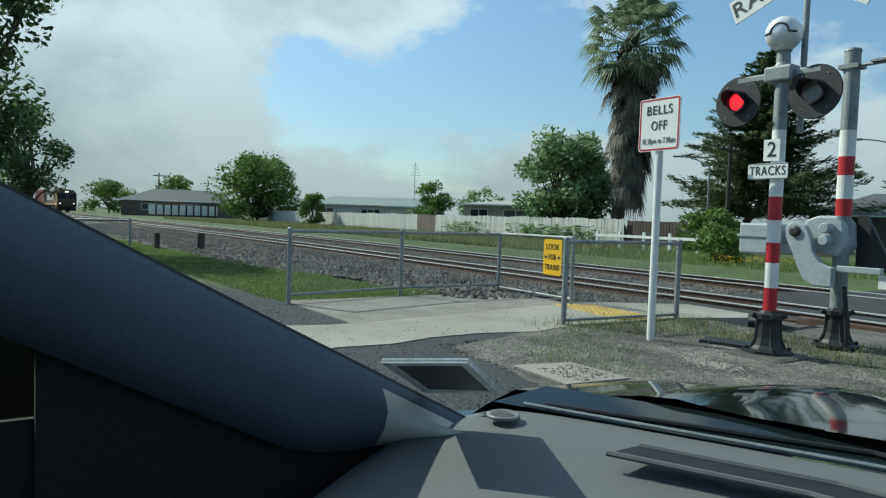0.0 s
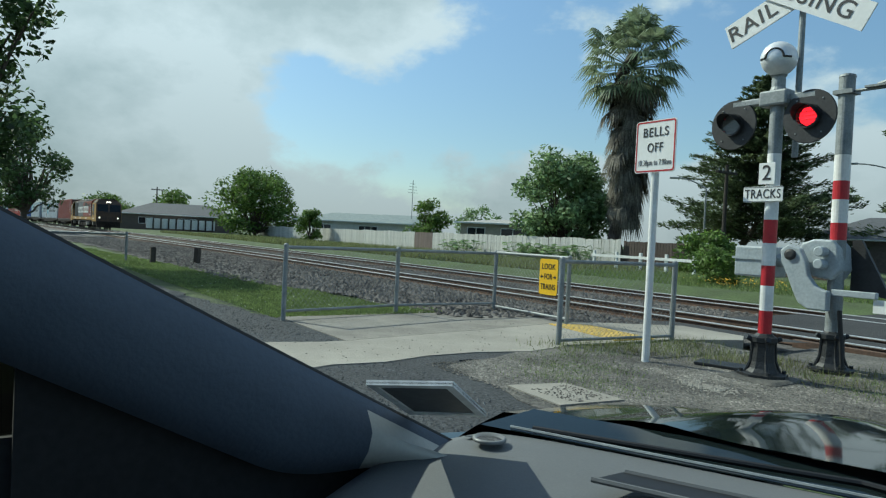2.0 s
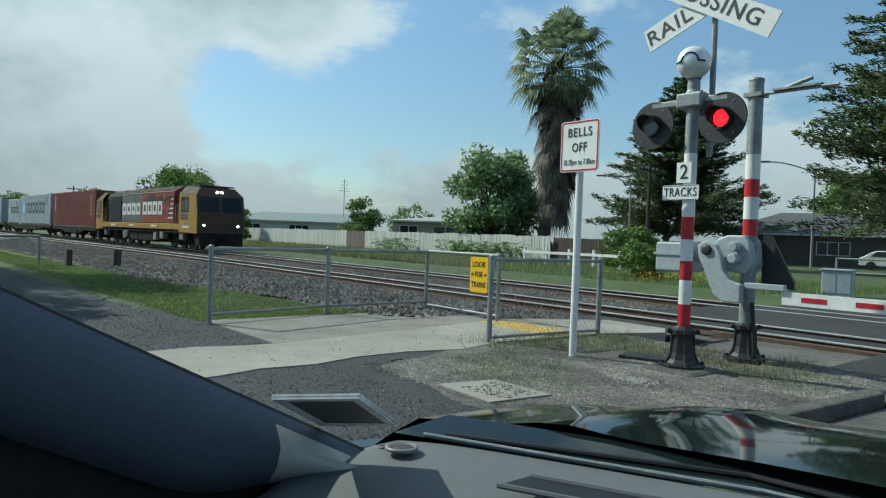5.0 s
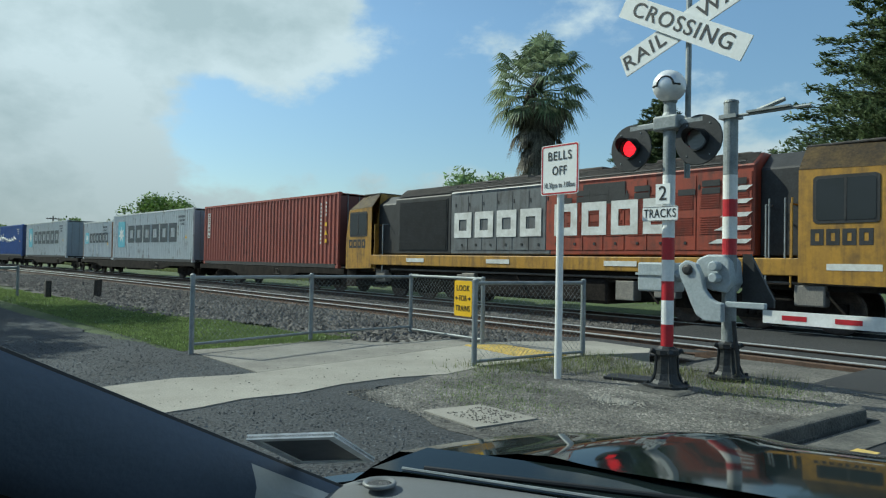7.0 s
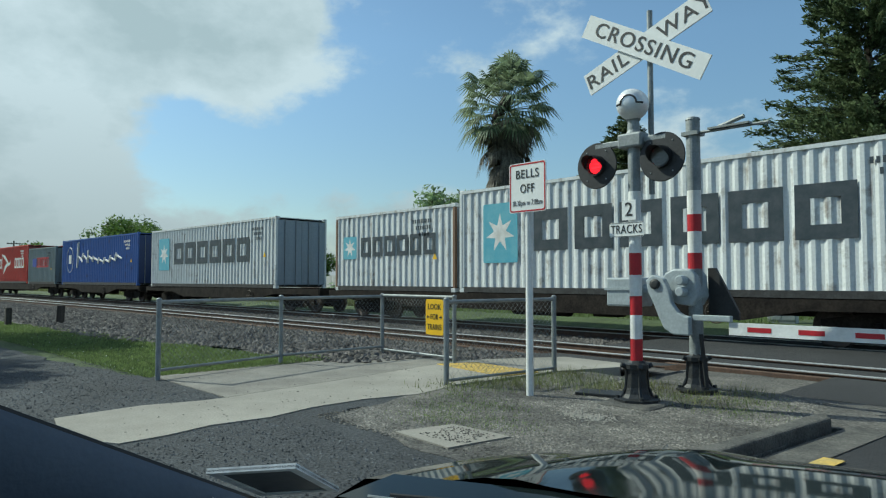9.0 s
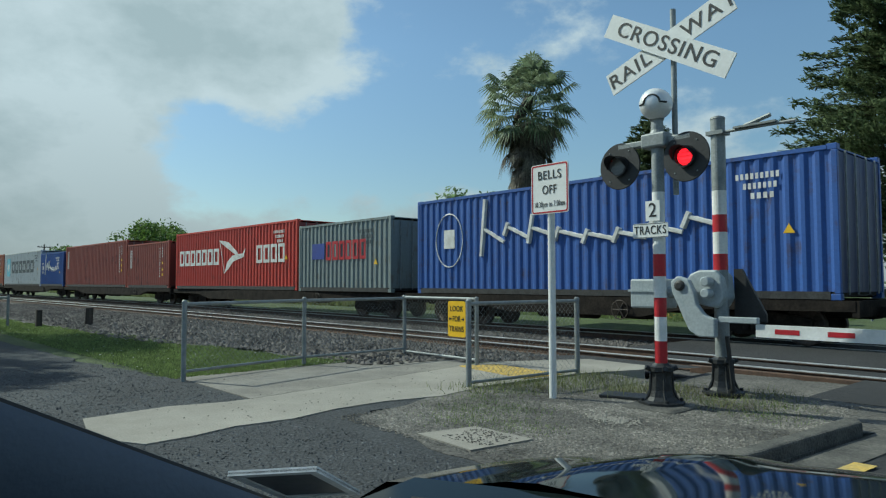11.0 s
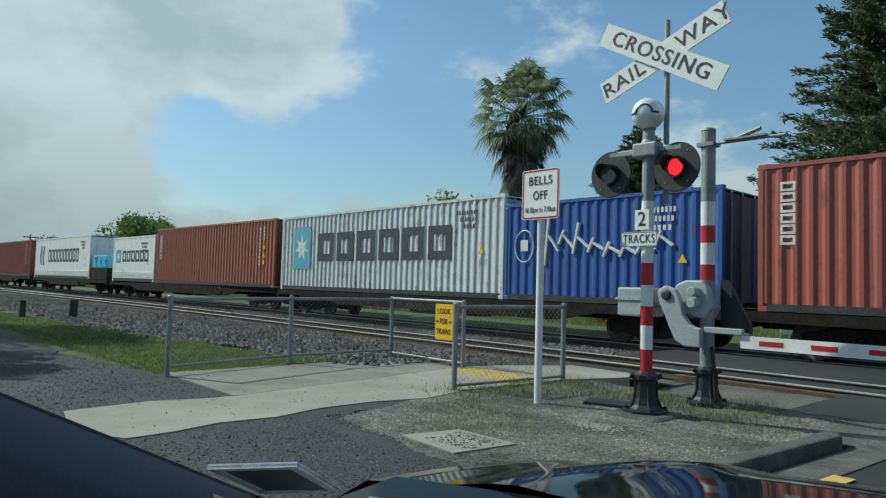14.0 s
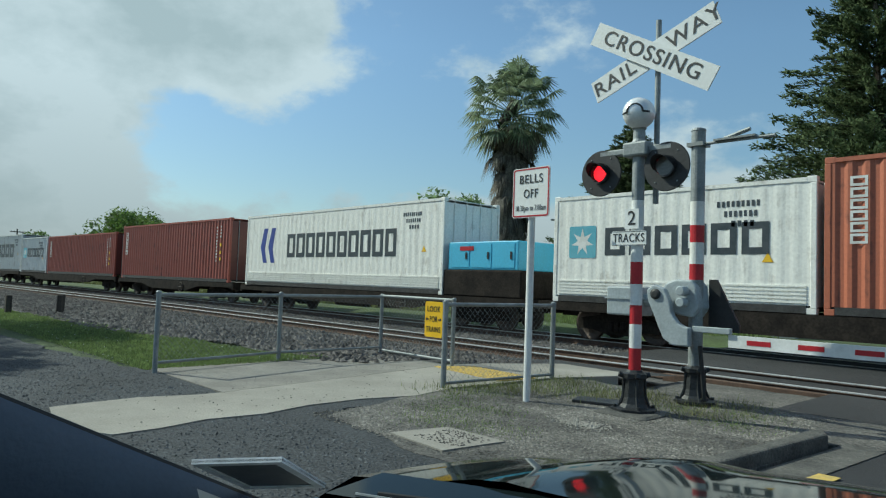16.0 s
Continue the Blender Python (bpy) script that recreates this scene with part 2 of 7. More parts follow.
def tube(bm, a, b, r0, r1=None, sides=12, cap=True):
    """A round bar from a to b."""
    a, b = Vector(a), Vector(b)
    r1 = r0 if r1 is None else r1
    q = (b - a).to_track_quat("Z", "Y")
    rings = []
    for p, r in ((a, r0), (b, r1)):
        rings.append([bm.verts.new(p + q @ Vector((r * math.cos(k * 2 * math.pi / sides), r * math.sin(k * 2 * math.pi / sides), 0))) for k in range(sides)])
    for k in range(sides):
        bm.faces.new((rings[0][k], rings[0][(k + 1) % sides], rings[1][(k + 1) % sides], rings[1][k]))
    if cap:
        bm.faces.new(rings[0][::-1])
        bm.faces.new(rings[1])
    return bm


def tb(*a, **k):
    return tube(bmesh.new(), *a, **k)


def hoop(bm, profile, sides, m):
    """A turned ring: a closed profile of (radius, height) pairs about z, with its middle open."""
    rings = [[bm.verts.new(m @ Vector((r * math.cos(k * 2 * math.pi / sides), r * math.sin(k * 2 * math.pi / sides), z))) for k in range(sides)] for r, z in profile]
    for lo, hi in zip(rings, rings[1:] + rings[:1]):
        for k in range(sides):
            bm.faces.new((lo[k], lo[(k + 1) % sides], hi[(k + 1) % sides], hi[k]))
    return bm


def lathe(bm, profile, sides=24, m=Matrix.Identity(4)):
    """A turned form from (radius, height) pairs, about z, then placed by m."""
    rings = [[bm.verts.new(m @ Vector((r * math.cos(k * 2 * math.pi / sides), r * math.sin(k * 2 * math.pi / sides), z))) for k in range(sides)] for r, z in profile]
    for lo, hi in zip(rings, rings[1:]):
        for k in range(sides):
            bm.faces.new((lo[k], lo[(k + 1) % sides], hi[(k + 1) % sides], hi[k]))
    bm.faces.new(rings[0][::-1])
    bm.faces.new(rings[-1])
    return bm


def slab(bm, pts, z0, z1):
    """An upright prism over a plan outline, from z0 to z1."""
    lo, hi = [bm.verts.new((x, y, z0)) for x, y in pts], [bm.verts.new((x, y, z1)) for x, y in pts]
    n = len(pts)
    for k in range(n):
        bm.faces.new((lo[k], lo[(k + 1) % n], hi[(k + 1) % n], hi[k]))
    bm.faces.new(hi)
    bm.faces.new(lo[::-1])
    bmesh.ops.recalc_face_normals(bm, faces=bm.faces)
    return bm


def plate(bm, pts, y0, y1):
    """A flat plate from an outline in x and z, between y0 and y1."""
    a, b = [bm.verts.new((x, y0, z)) for x, z in pts], [bm.verts.new((x, y1, z)) for x, z in pts]
    n = len(pts)
    for k in range(n):
        bm.faces.new((a[k], a[(k + 1) % n], b[(k + 1) % n], b[k]))
    bm.faces.new(a[::-1])
    bm.faces.new(b)
    bmesh.ops.recalc_face_normals(bm, faces=bm.faces)
    return bm


def rounded(x0, x1, z0, z1, r, n=4):
    pts = []
    for cx, cz, a0 in ((x1 - r, z1 - r, 0), (x0 + r, z1 - r, 90), (x0 + r, z0 + r, 180), (x1 - r, z0 + r, 270)):
        for k in range(n + 1):
            a = radians(a0 + 90 * k / n)
            pts.append((cx + r * math.cos(a), cz + r * math.sin(a)))
    return pts


def words(name, text, size, material, parent, m, stretch=1.0, bold=0.0):
    """Raised flat lettering in the built-in font, centred, in the xz plane and facing -y."""
    cu = bpy.data.curves.new(name, "FONT")
    cu.body, cu.size, cu.align_x, cu.align_y, cu.extrude, cu.offset = text, size, "CENTER", "CENTER", 0.0015, bold * 0.2
    cu.space_character = 1.12
    tmp = bpy.data.objects.new("tmp", cu)
    scene.collection.objects.link(tmp)
    me = bpy.data.meshes.new_from_object(tmp.evaluated_get(bpy.context.evaluated_depsgraph_get()))
    bpy.data.objects.remove(tmp)
    me.transform(Matrix.Rotation(radians(90), 4, "X") @ Matrix.Diagonal((stretch, 1, 1, 1)))
    me.materials.clear()
    me.materials.append(material)
    ob = new(name, me)
    ob.parent = parent
    ob.matrix_basis = m
    return ob


def grid_mesh(name, xs, ys, height, material):
    verts = [(x, y, height(x, y)) for y in ys for x in xs]
    w = len(xs)
    faces = [(j * w + i, j * w + i + 1, (j + 1) * w + i + 1, (j + 1) * w + i) for j in range(len(ys) - 1) for i in range(w - 1)]
    me = bpy.data.meshes.new(name)
    me.from_pydata(verts, [], faces)
    me.materials.append(material)
    return new(name, me)


# ---- the line of the tracks ----
FAR_Y, RAIL_Z = 15.78, -0.10
ARC0, ARC1, BEND = -17.9, -36.0, 0.00308


def far_track(s):
    """Centre of the far track at the length s along it: x, y and its turn in radians."""
    u = max(ARC0 - s, 0.0)
    ua = min(u, ARC0 - ARC1)
    ub, th = u - ua, BEND * ua
    x = s if s > ARC0 else ARC0 - math.sin(th) / BEND - ub * math.cos(th)
    return x, FAR_Y - (1 - math.cos(th)) / BEND - ub * math.sin(th), th


def near_track(s):
    x, y, th = far_track(s)
    return x + 3.97 * math.sin(th), y - 3.97 * math.cos(th), th


def rail_z(s):
    return RAIL_Z + 0.0025 * max(0.0, -s - 20)


def step(a, b, v):
    v = min(1.0, max(0.0, (v - a) / (b - a)))
    return v * v * (3 - 2 * v)


def track_middle(x):
    return (near_track(x)[1] + far_track(x)[1]) / 2


def ground_z(x, y):
    """Level ground, with the bed of the line a little lower and soft swells far off."""
    if abs(x) > 200:
        return 0.0
    mid = track_middle(x)
    half = (far_track(x)[1] - near_track(x)[1]) / 2
    d = abs(y - mid) - half
    bed = -0.27 + (rail_z(x) - RAIL_Z)
    k = 1 - step(2.0, 3.6, d)
    edge = 0.0
    return edge * (1 - k) + bed * k + 0.02 * noise.noise(Vector((x * 0.5, y * 0.5, 0)))*(1-k)


# ---- ground and line ----
def axis(lo, hi, stepsize, far):
    inner = [lo + k * stepsize for k in range(int((hi - lo) / stepsize) + 1)]
    return [lo - far, lo - far / 3, lo - far / 10, lo - far / 40] + inner + [hi + far / 40, hi + far / 10, hi + far / 3, hi + far]


ground = grid_mesh("ground", axis(-150, 40, 1.0, 3500), axis(-12, 42, 0.5, 3500), lambda x, y: ground_z(x, y) - 0.03, M_GRASSGND)
tagged(ground, "rough green grass ground running out to the horizon", "ground", kind="structure")


def ribbon(name, line, s0, s1, ds, inner, outer, dz, material, label, wobble=0.0):
    """A strip of ballast along a track."""
    bm = bmesh.new()
    rows = []
    n = int((s1 - s0) / ds)
    cols = 25
    for k in range(n + 1):
        s = s0 + k * ds
        x, y, th = line(s)
        row = []
        for c in range(cols):
            reach = outer(x) if callable(outer) else outer
            o = inner + (reach - inner) * c / (cols - 1)
            if c in (0, cols - 1):
                o += wobble * noise.noise(Vector((s * 0.7, c, 3)))
            px, py = x + o * math.sin(th), y - o * math.cos(th)
            row.append(bm.verts.new((px, py, ground_z(px, py) + dz + 0.02 * noise.noise(Vector((px * 2, py * 2, 0))))))
        rows.append(row)
    for r0, r1 in zip(rows, rows[1:]):
        for c in range(cols - 1):
            bm.faces.new((r0[c], r0[c + 1], r1[c + 1], r1[c]))
    bmesh.ops.recalc_face_normals(bm, faces=bm.faces)
    return tagged(part(name, bm, material), label, "ballast", kind="structure")


def ballast_reach(x):
    """How far the stones spread from the near track towards the grass and the path."""
    return 1.9 + 3.6 * step(-6.3, -7.6, x) + 1.2 * step(-9.5, -15, x)


ribbon("ballast", near_track, -150, 30, 0.5, -5.6, ballast_reach, 0.0, M_BALLAST, "grey crushed stone ballast under the rails", 0.5)


def build_track(line, name, label):
    t = thing(name, Matrix.Identity(4), label, "railway track", kind="structure")
    for side in (-0.534, 0.534):
        bm, bt = bmesh.new(), bmesh.new()
        for b, prof in ((bm, ((-0.065, -0.15), (0.065, -0.15), (0.065, -0.135), (0.012, -0.12), (0.012, -0.04), (0.034, -0.03), (0.034, -0.004), (-0.034, -0.004), (-0.034, -0.03), (-0.012, -0.04), (-0.012, -0.12), (-0.065, -0.135))), (bt, ((-0.036, -0.017), (0.036, -0.017), (0.036, -0.004), (0.029, 0.0), (-0.029, 0.0), (-0.036, -0.004)))):
            prev = None
            for k in range(95):
                s = -150 + 2.0 * k
                x, y, th = line(s)
                ring = [b.verts.new((x + (side + o) * math.sin(th), y - (side + o) * math.cos(th), rail_z(s) + z)) for o, z in prof]
                if prev:
                    for i in range(len(ring)):
                        b.faces.new((prev[i], prev[(i + 1) % len(ring)], ring[(i + 1) % len(ring)], ring[i]))
                prev = ring
            bmesh.ops.recalc_face_normals(b, faces=b.faces)
        r = part("rail", bm, M_RAIL, t, "rust-brown steel rail")
        part("rail_head", bt, M_RAILTOP, r, "polished running surface")
    first = None
    for k in range(130):
        s = -70 + 0.65 * k
        x, y, th = line(s)
        if -7.2 < x < 9:
            continue
        m = pose(x, y, rail_z(s) - 0.15, 0, 0, math.degrees(th) + random.uniform(-1, 1))
        if first is None:
            first = part("sleeper", bx(-0.11, 0.11, -1.05, 1.05, -0.14, 0, bevel=0.01), M_SLEEPER, t)
            first.matrix_basis = m
        else:
            again(first, m, t)
    return t


build_track(near_track, "track_1", "empty single railway track on grey ballast")
build_track(far_track, "track_2", "railway track carrying the freight train")

# the road over the line, its crossing panel and the car's lane
road = tagged(grid_mesh("road", [-1.22 + 0.4 * k for k in range(20)], [-40 + 0.6 * k for k in range(82)] + [9.2], lambda x, y: 0.004 - 0.10 * step(7.5, 9.2, y), M_ASPHALT), "dark grey asphalt road leading over the railway", "road", kind="structure")
crossing = thing("crossing_deck", Matrix.Identity(4), "dark asphalt level crossing deck flush with the rails", "level crossing", kind="structure")


def deck_piece(a, b, left=-7.2, drop=0.0):
    """Asphalt between two lines y = a(x) and y = b(x)."""
    bm = bmesh.new()
    rows = []
    for k in range(33):
        x = left + (9.0 - left) * k / 32
        ya, yb = a(x), b(x)
        rows.append([bm.verts.new((x + 0.12 * noise.noise(Vector((x, ya, 1))) * (k == 0), ya + (yb - ya) * c / 4, -0.108 - drop + 0.004 * noise.noise(Vector((x, ya + c, 2))))) for c in range(5)])
    for r0, r1 in zip(rows, rows[1:]):
        for c in range(4):
            bm.faces.new((r0[c], r1[c], r1[c + 1], r0[c + 1]))
    edge = [e for e in bm.edges if e.is_boundary]
    ext = bmesh.ops.extrude_edge_only(bm, edges=edge)["geom"]
    for v in ext:
        if isinstance(v, bmesh.types.BMVert):
            v.co.z -= 0.2
    bmesh.ops.recalc_face_normals(bm, faces=bm.faces)
    return bm


ny, fy = (lambda x: near_track(x)[1]), (lambda x: far_track(x)[1])
for a, b, left, drop in (((lambda x: 9.2), (lambda x: ny(x) - 0.66), -2.7, 0.03), ((lambda x: ny(x) - 0.44), (lambda x: ny(x) + 0.46), -6.4, 0.045), ((lambda x: ny(x) + 0.575), (lambda x: fy(x) - 0.575), -7.2, 0.0), ((lambda x: fy(x) - 0.46), (lambda x: fy(x) + 0.46), -7.0, 0.0), ((lambda x: fy(x) + 0.575), (lambda x: 18.0), -6.8, 0.0)):
    part("deck_panel", deck_piece(a, b, left, drop), M_ASPHALT, crossing)
# asphalt ramp from the footpath to the near rail, and the rusty baulk along that rail
ramp_bm = bmesh.new()
ramp_rows = [[ramp_bm.verts.new((x + 0.1 * noise.noise(Vector((x, y, 4))), y, 0.008 - 0.118 * step(8.9, 10.7, y))) for x in (-7.1, -6.5, -5.9, -5.3, -4.75)] for y in (9.2, 9.6, 10.0, 10.4, 10.7)]
for r0, r1 in zip(ramp_rows, ramp_rows[1:]):
    for c in range(4):
        ramp_bm.faces.new((r0[c], r0[c + 1], r1[c + 1], r1[c]))
part("path_ramp", ramp_bm, M_ASPHALT, crossing)
part("baulk", bx(-5.2, 9.0, 11.10, 11.20, -0.36, -0.15, bevel=0.01), M_RAIL, crossing, "rusty baulk beside the near rail")
tagged(grid_mesh("road_beyond", [-2.5 + 0.5 * k for k in range(19)], [18 + 1.5 * k for k in range(70)], lambda x, y: 0.006 - 0.10 * (1 - step(18, 20, y)), M_ASPHALT), "dark asphalt road on the far side of the line", "road", kind="structure")


def patch(name, pts, z, material, label, category, thick=0.06, rough_edge=0.0, n=14):
    """A flat ground patch with a softly uneven outline."""
    out = []
    for (x0, y0), (x1, y1) in zip(pts, pts[1:] + pts[:1]):
        for k in range(n):
            x, y = x0 + (x1 - x0) * k / n, y0 + (y1 - y0) * k / n
            w = Vector((noise.noise(Vector((x * 1.7, y * 1.7, 5))), noise.noise(Vector((x * 1.7, y * 1.7, 9))), 0)) * rough_edge if k else Vector((0, 0, 0))
            out.append((x + w.x, y + w.y))
    return tagged(part(name, slab(bmesh.new(), out, z - thick, z), material), label, category, kind="structure")


patch("gravel_lot", [(-1.6, -14), (-1.62, 4.0), (-4.75, 4.6), (-4.8, 6.0), (-6.05, 4.12), (-8.1, 4.02), (-10.4, 3.7), (-14.5, 3.4), (-40, 2.2), (-60, 0.5), (-60, -14)], 0.004, M_LOT, "dark grey loose-chip parking surface beside the road", "gravel", rough_edge=0.18)
patch("verge", [(-1.62, 3.9), (-1.55, 6.9), (-1.12, 7.05), (-1.12, 8.06), (-4.9, 8.06), (-4.95, 5.6), (-4.6, 4.4)], 0.009, M_DIRT, "brown stony dirt verge with weeds round the signal masts", "verge", rough_edge=0.12)
slope = grid_mesh("verge_slope", [-4.75 + 0.182 * k for k in range(21)], [8.04 + 0.1 * k for k in range(33)], lambda x, y: 0.008 - 0.22 * step(8.05, 9.7, y) + 0.02 * noise.noise(Vector((x * 3, y * 3, 0))), M_DIRT)
tagged(slope, "dark stony dirt sloping down to the near rail", "verge", kind="structure")
patch("concrete_path", [(-6.05, 2.55), (-5.6, 2.47), (-5.3, 2.5), (-5.0, 2.52), (-4.75, 2.65), (-4.78, 3.0), (-4.90, 3.4), (-4.86, 3.9), (-5.0, 4.4), (-5.02, 5.0), (-4.88, 5.6), (-5.05, 6.3), (-5.0, 8.0), (-4.66, 8.95), (-4.9, 9.35), (-5.9, 9.4), (-6.5, 8.3), (-6.62, 7.72), (-6.3, 5.9), (-6.02, 4.07), (-6.02, 3.8), (-6.15, 3.3), (-6.1, 2.9)], 0.014, M_CONC, "pale grey concrete footpath leading to the line", "path", thick=0.3, n=3)
patch("concrete_apron", [(-6.04, 4.07), (-6.32, 5.9), (-6.64, 7.72), (-8.3, 7.8), (-8.05, 4.08)], 0.012, surf("stained_concrete", (0.24, 0.228, 0.20), (0.16, 0.15, 0.132), rough=0.9, scale=1.6, fine=60, bump=0.3, grain=0.2), "older stained grey concrete slab beside the path", "path", n=3)
patch("concrete_cover", [(-3.69, 4.31), (-3.58, 4.82), (-2.98, 4.83), (-3.05, 4.26)], 0.02, M_CONC, "pale concrete inspection cover strewn with chips", "cover", n=1)


# ---- crossing furniture ----
def post_base(parent, x, y):
    """The cast-iron foot of a signal mast."""
    bm = bmesh.new()
    lathe(bm, ((0.215, 0.03), (0.215, 0.055), (0.15, 0.065), (0.122, 0.10), (0.105, 0.16), (0.094, 0.29), (0.098, 0.325), (0.118, 0.335), (0.118, 0.375), (0.09, 0.39), (0.07, 0.41)), 8, pose(x, y, 0))
    for k in range(4):
        a = radians(45 + 90 * k)
        d = Vector((math.cos(a), math.sin(a), 0))
        tube(bm, Vector((x, y, 0.05)) + d * 0.15, Vector((x, y, 0.16)) + d * 0.105, 0.016, sides=6)
        tube(bm, Vector((x, y, 0.16)) + d * 0.105, Vector((x, y, 0.35)) + d * 0.095, 0.014, sides=6)
        tube(bm, Vector((x, y, 0.345)) + d * 0.09, Vector((x, y, 0.37)) + d * 0.145, 0.024, sides=8)
        tube(bm, Vector((x, y, 0.04)) + d * 0.18, Vector((x, y, 0.085)) + d * 0.18, 0.02, sides=6)
    return part("foot", bm, M_IRON, parent, "black cast-iron foot")


def banded_pole(parent, x, y, bands, r, top):
    """A round pole of red, white and grey lengths; bands are (z, material)."""
    for (z, mat), (z2, _) in zip(bands, bands[1:] + [(top, None)]):
        part("pole_band", tb((x, y, z), (x, y, z2), r, sides=20), mat, parent, smooth=False)


SLATS = []


def signal_mast():
    x, y = -3.10, 6.78
    t = thing("signal_mast", pose(0, 0, 0), "red and white level crossing signal mast with lamps, bell and crossbuck", "signal")
    bm = bx(x - 0.27, x + 0.30, y - 0.33, y + 0.25, -0.1, 0.033, bevel=0.05)
    for v in bm.verts:
        v.co += Vector((noise.noise(v.co * 5), noise.noise(v.co * 5 + Vector((3, 0, 0))), 0)) * 0.05
    part("footing", bm, M_KERB, t, "broken concrete footing")
    post_base(t, x, y)
    banded_pole(t, x, y, [(0.40, M_REDPAINT), (0.615, M_WHITEPAINT), (0.84, M_REDPAINT), (1.02, M_WHITEPAINT), (1.22, M_REDPAINT), (1.43, M_WHITEPAINT), (2.02, M_GALV)], 0.058, 2.68)
    # bell
    bell = bmesh.new()
    lathe(bell, ((0.03, -0.02), (0.075, 0.0), (0.12, 0.03), (0.148, 0.09), (0.15, 0.14), (0.14, 0.2), (0.10, 0.26), (0.05, 0.285)), 28, pose(x - 0.03, y + 0.10, 2.86, 90, 0, 16))
    b = part("bell", bell, M_SILVER, t, "silver electric bell", smooth=True)
    arc = bmesh.new()
    face, side = Vector((math.sin(radians(16)), -math.cos(radians(16)), 0)), Vector((math.cos(radians(16)), math.sin(radians(16)), 0))
    c = Vector((x - 0.03, y + 0.10, 2.845)) + face * 0.272
    pts = [c + side * -0.125 - face * 0.045] + [c + side * 0.075 * math.cos(radians(180 - 18 * k)) + Vector((0, 0, 0.075 * math.sin(radians(180 - 18 * k)))) + face * 0.006 for k in range(11)] + [c + side * 0.125 - face * 0.045]
    for p, q in zip(pts, pts[1:]):
        tube(arc, p, q, 0.010, sides=6)
    part("bell_slot", arc, M_BLACK, b, "black slot on the bell")
    part("bell_neck", lathe(bmesh.new(), ((0.06, 2.56), (0.075, 2.58), (0.055, 2.62), (0.055, 2.70), (0.07, 2.72), (0.05, 2.75)), 16, pose(x, y, 0)), M_GALV, t)
    # lamps on their cross arm
    part("cross_arm", bx(x - 0.42, x + 0.36, y - 0.04, y + 0.04, 2.475, 2.535, bevel=0.01), M_GALV, t)
    part("junction_box", bx(x - 0.13, x + 0.13, y - 0.09, y + 0.06, 2.44, 2.58, bevel=0.02), M_GALV, t)
    for cx, first_lit in ((-3.50, True), (-2.79, False)):
        u = part("lamp_backing", lathe(bmesh.new(), ((0.02, 0), (0.226, 0.0), (0.232, 0.01), (0.226, 0.02), (0.02, 0.02)), 36, pose(cx, y - 0.02, 2.315, 90, 0, 0)), M_BLACK, t, "round black backing board")
        for a in (52, 128, 232, 308):
            part("screw", lathe(bmesh.new(), ((0.008, 0), (0.006, 0.006)), 8, pose(cx + 0.18 * math.cos(radians(a)), y - 0.04, 2.315 + 0.18 * math.sin(radians(a)), 90)), M_GALV, u)
        part("lens", lathe(bmesh.new(), ((0.082, 0.0), (0.08, 0.006), (0.05, 0.012), (0.01, 0.014)), 28, pose(cx, y - 0.04, 2.315, 90, 0, 0)), M_REDLAMP, u, "glowing red lens", smooth=True)
        part("lens_ring", hoop(bmesh.new(), ((0.09, 0), (0.106, 0), (0.106, 0.045), (0.09, 0.045)), 28, pose(cx, y - 0.038, 2.315, 90, 0, 0)), M_BLACK, u)
        # added slats imitate flashing: edge-on they show the lens, closed they hide it
        for k in range(-2, 3):
            half = (0.0895, 0.085, 0.062)[abs(k)]
            slat = part("shutter_slat", bx(-half, half, -0.002, 0.002, -0.0178, 0.0178), M_DARKLENS, u, "grey slat added to imitate flashing")
            SLATS.append((slat, Vector((cx, y - 0.072, 2.315 + 0.035 * k)), first_lit))
        hood = bmesh.new()
        n = 16
        rows = []
        for k in range(n + 1):
            a = radians(-5 + 190 * k / n)
            ln = 0.05 + 0.13 * max(0.0, math.sin(a)) ** 0.7
            rows.append([hood.verts.new((cx + 0.106 * math.cos(a), yy, 2.315 + 0.106 * math.sin(a) - dz)) for yy, dz in ((y - 0.04, 0), (y - 0.04 - ln, 0.02))])
        for p, q in zip(rows, rows[1:]):
            hood.faces.new((p[0], p[1], q[1], q[0]))
        bmesh.ops.solidify(hood, geom=hood.faces[:], thickness=0.006)
        part("hood", hood, M_BLACK, u, "black half-round hood")
        part("lamp_arm", tb((cx, y + 0.03, 2.33), (cx * 0.6 + x * 0.4, y, 2.50), 0.022, sides=8), M_GALV, u)
    # thin pole and crossbuck
    part("sign_pole", tb((-3.0, 6.93, 2.0), (-3.0, 6.93, 3.80), 0.027, sides=12), M_GALV, t)
    for text, ang, dy, xoff, half in (("RAIL  WAY", 21.5, 0.0, 0.0, 0.70), ("CROSSING", -29.8, -0.028, 0.0, 0.735)):
        m = pose(-3.04, 6.88 + dy, 3.45, 0, -ang, 0)
        bd = part("crossbuck_board", plate(bmesh.new(), [(-half, -0.117), (half, -0.117), (half, 0.117), (-half, 0.117)], -0.008, 0.008), M_SIGNWHITE, t, "white sign board with black lettering")
        bd.matrix_basis = m
        if text == "CROSSING":
            words("lettering", "CROSSING", 0.205, M_BLACK, bd, pose(0, -0.0105, 0.0), 1.12, 0.006)
        else:
            words("lettering", "RAIL", 0.205, M_BLACK, bd, pose(-0.44, -0.0105, 0.0), 1.12, 0.006)
            words("lettering", "WAY", 0.205, M_BLACK, bd, pose(0.46, -0.0105, 0.0), 1.12, 0.006)
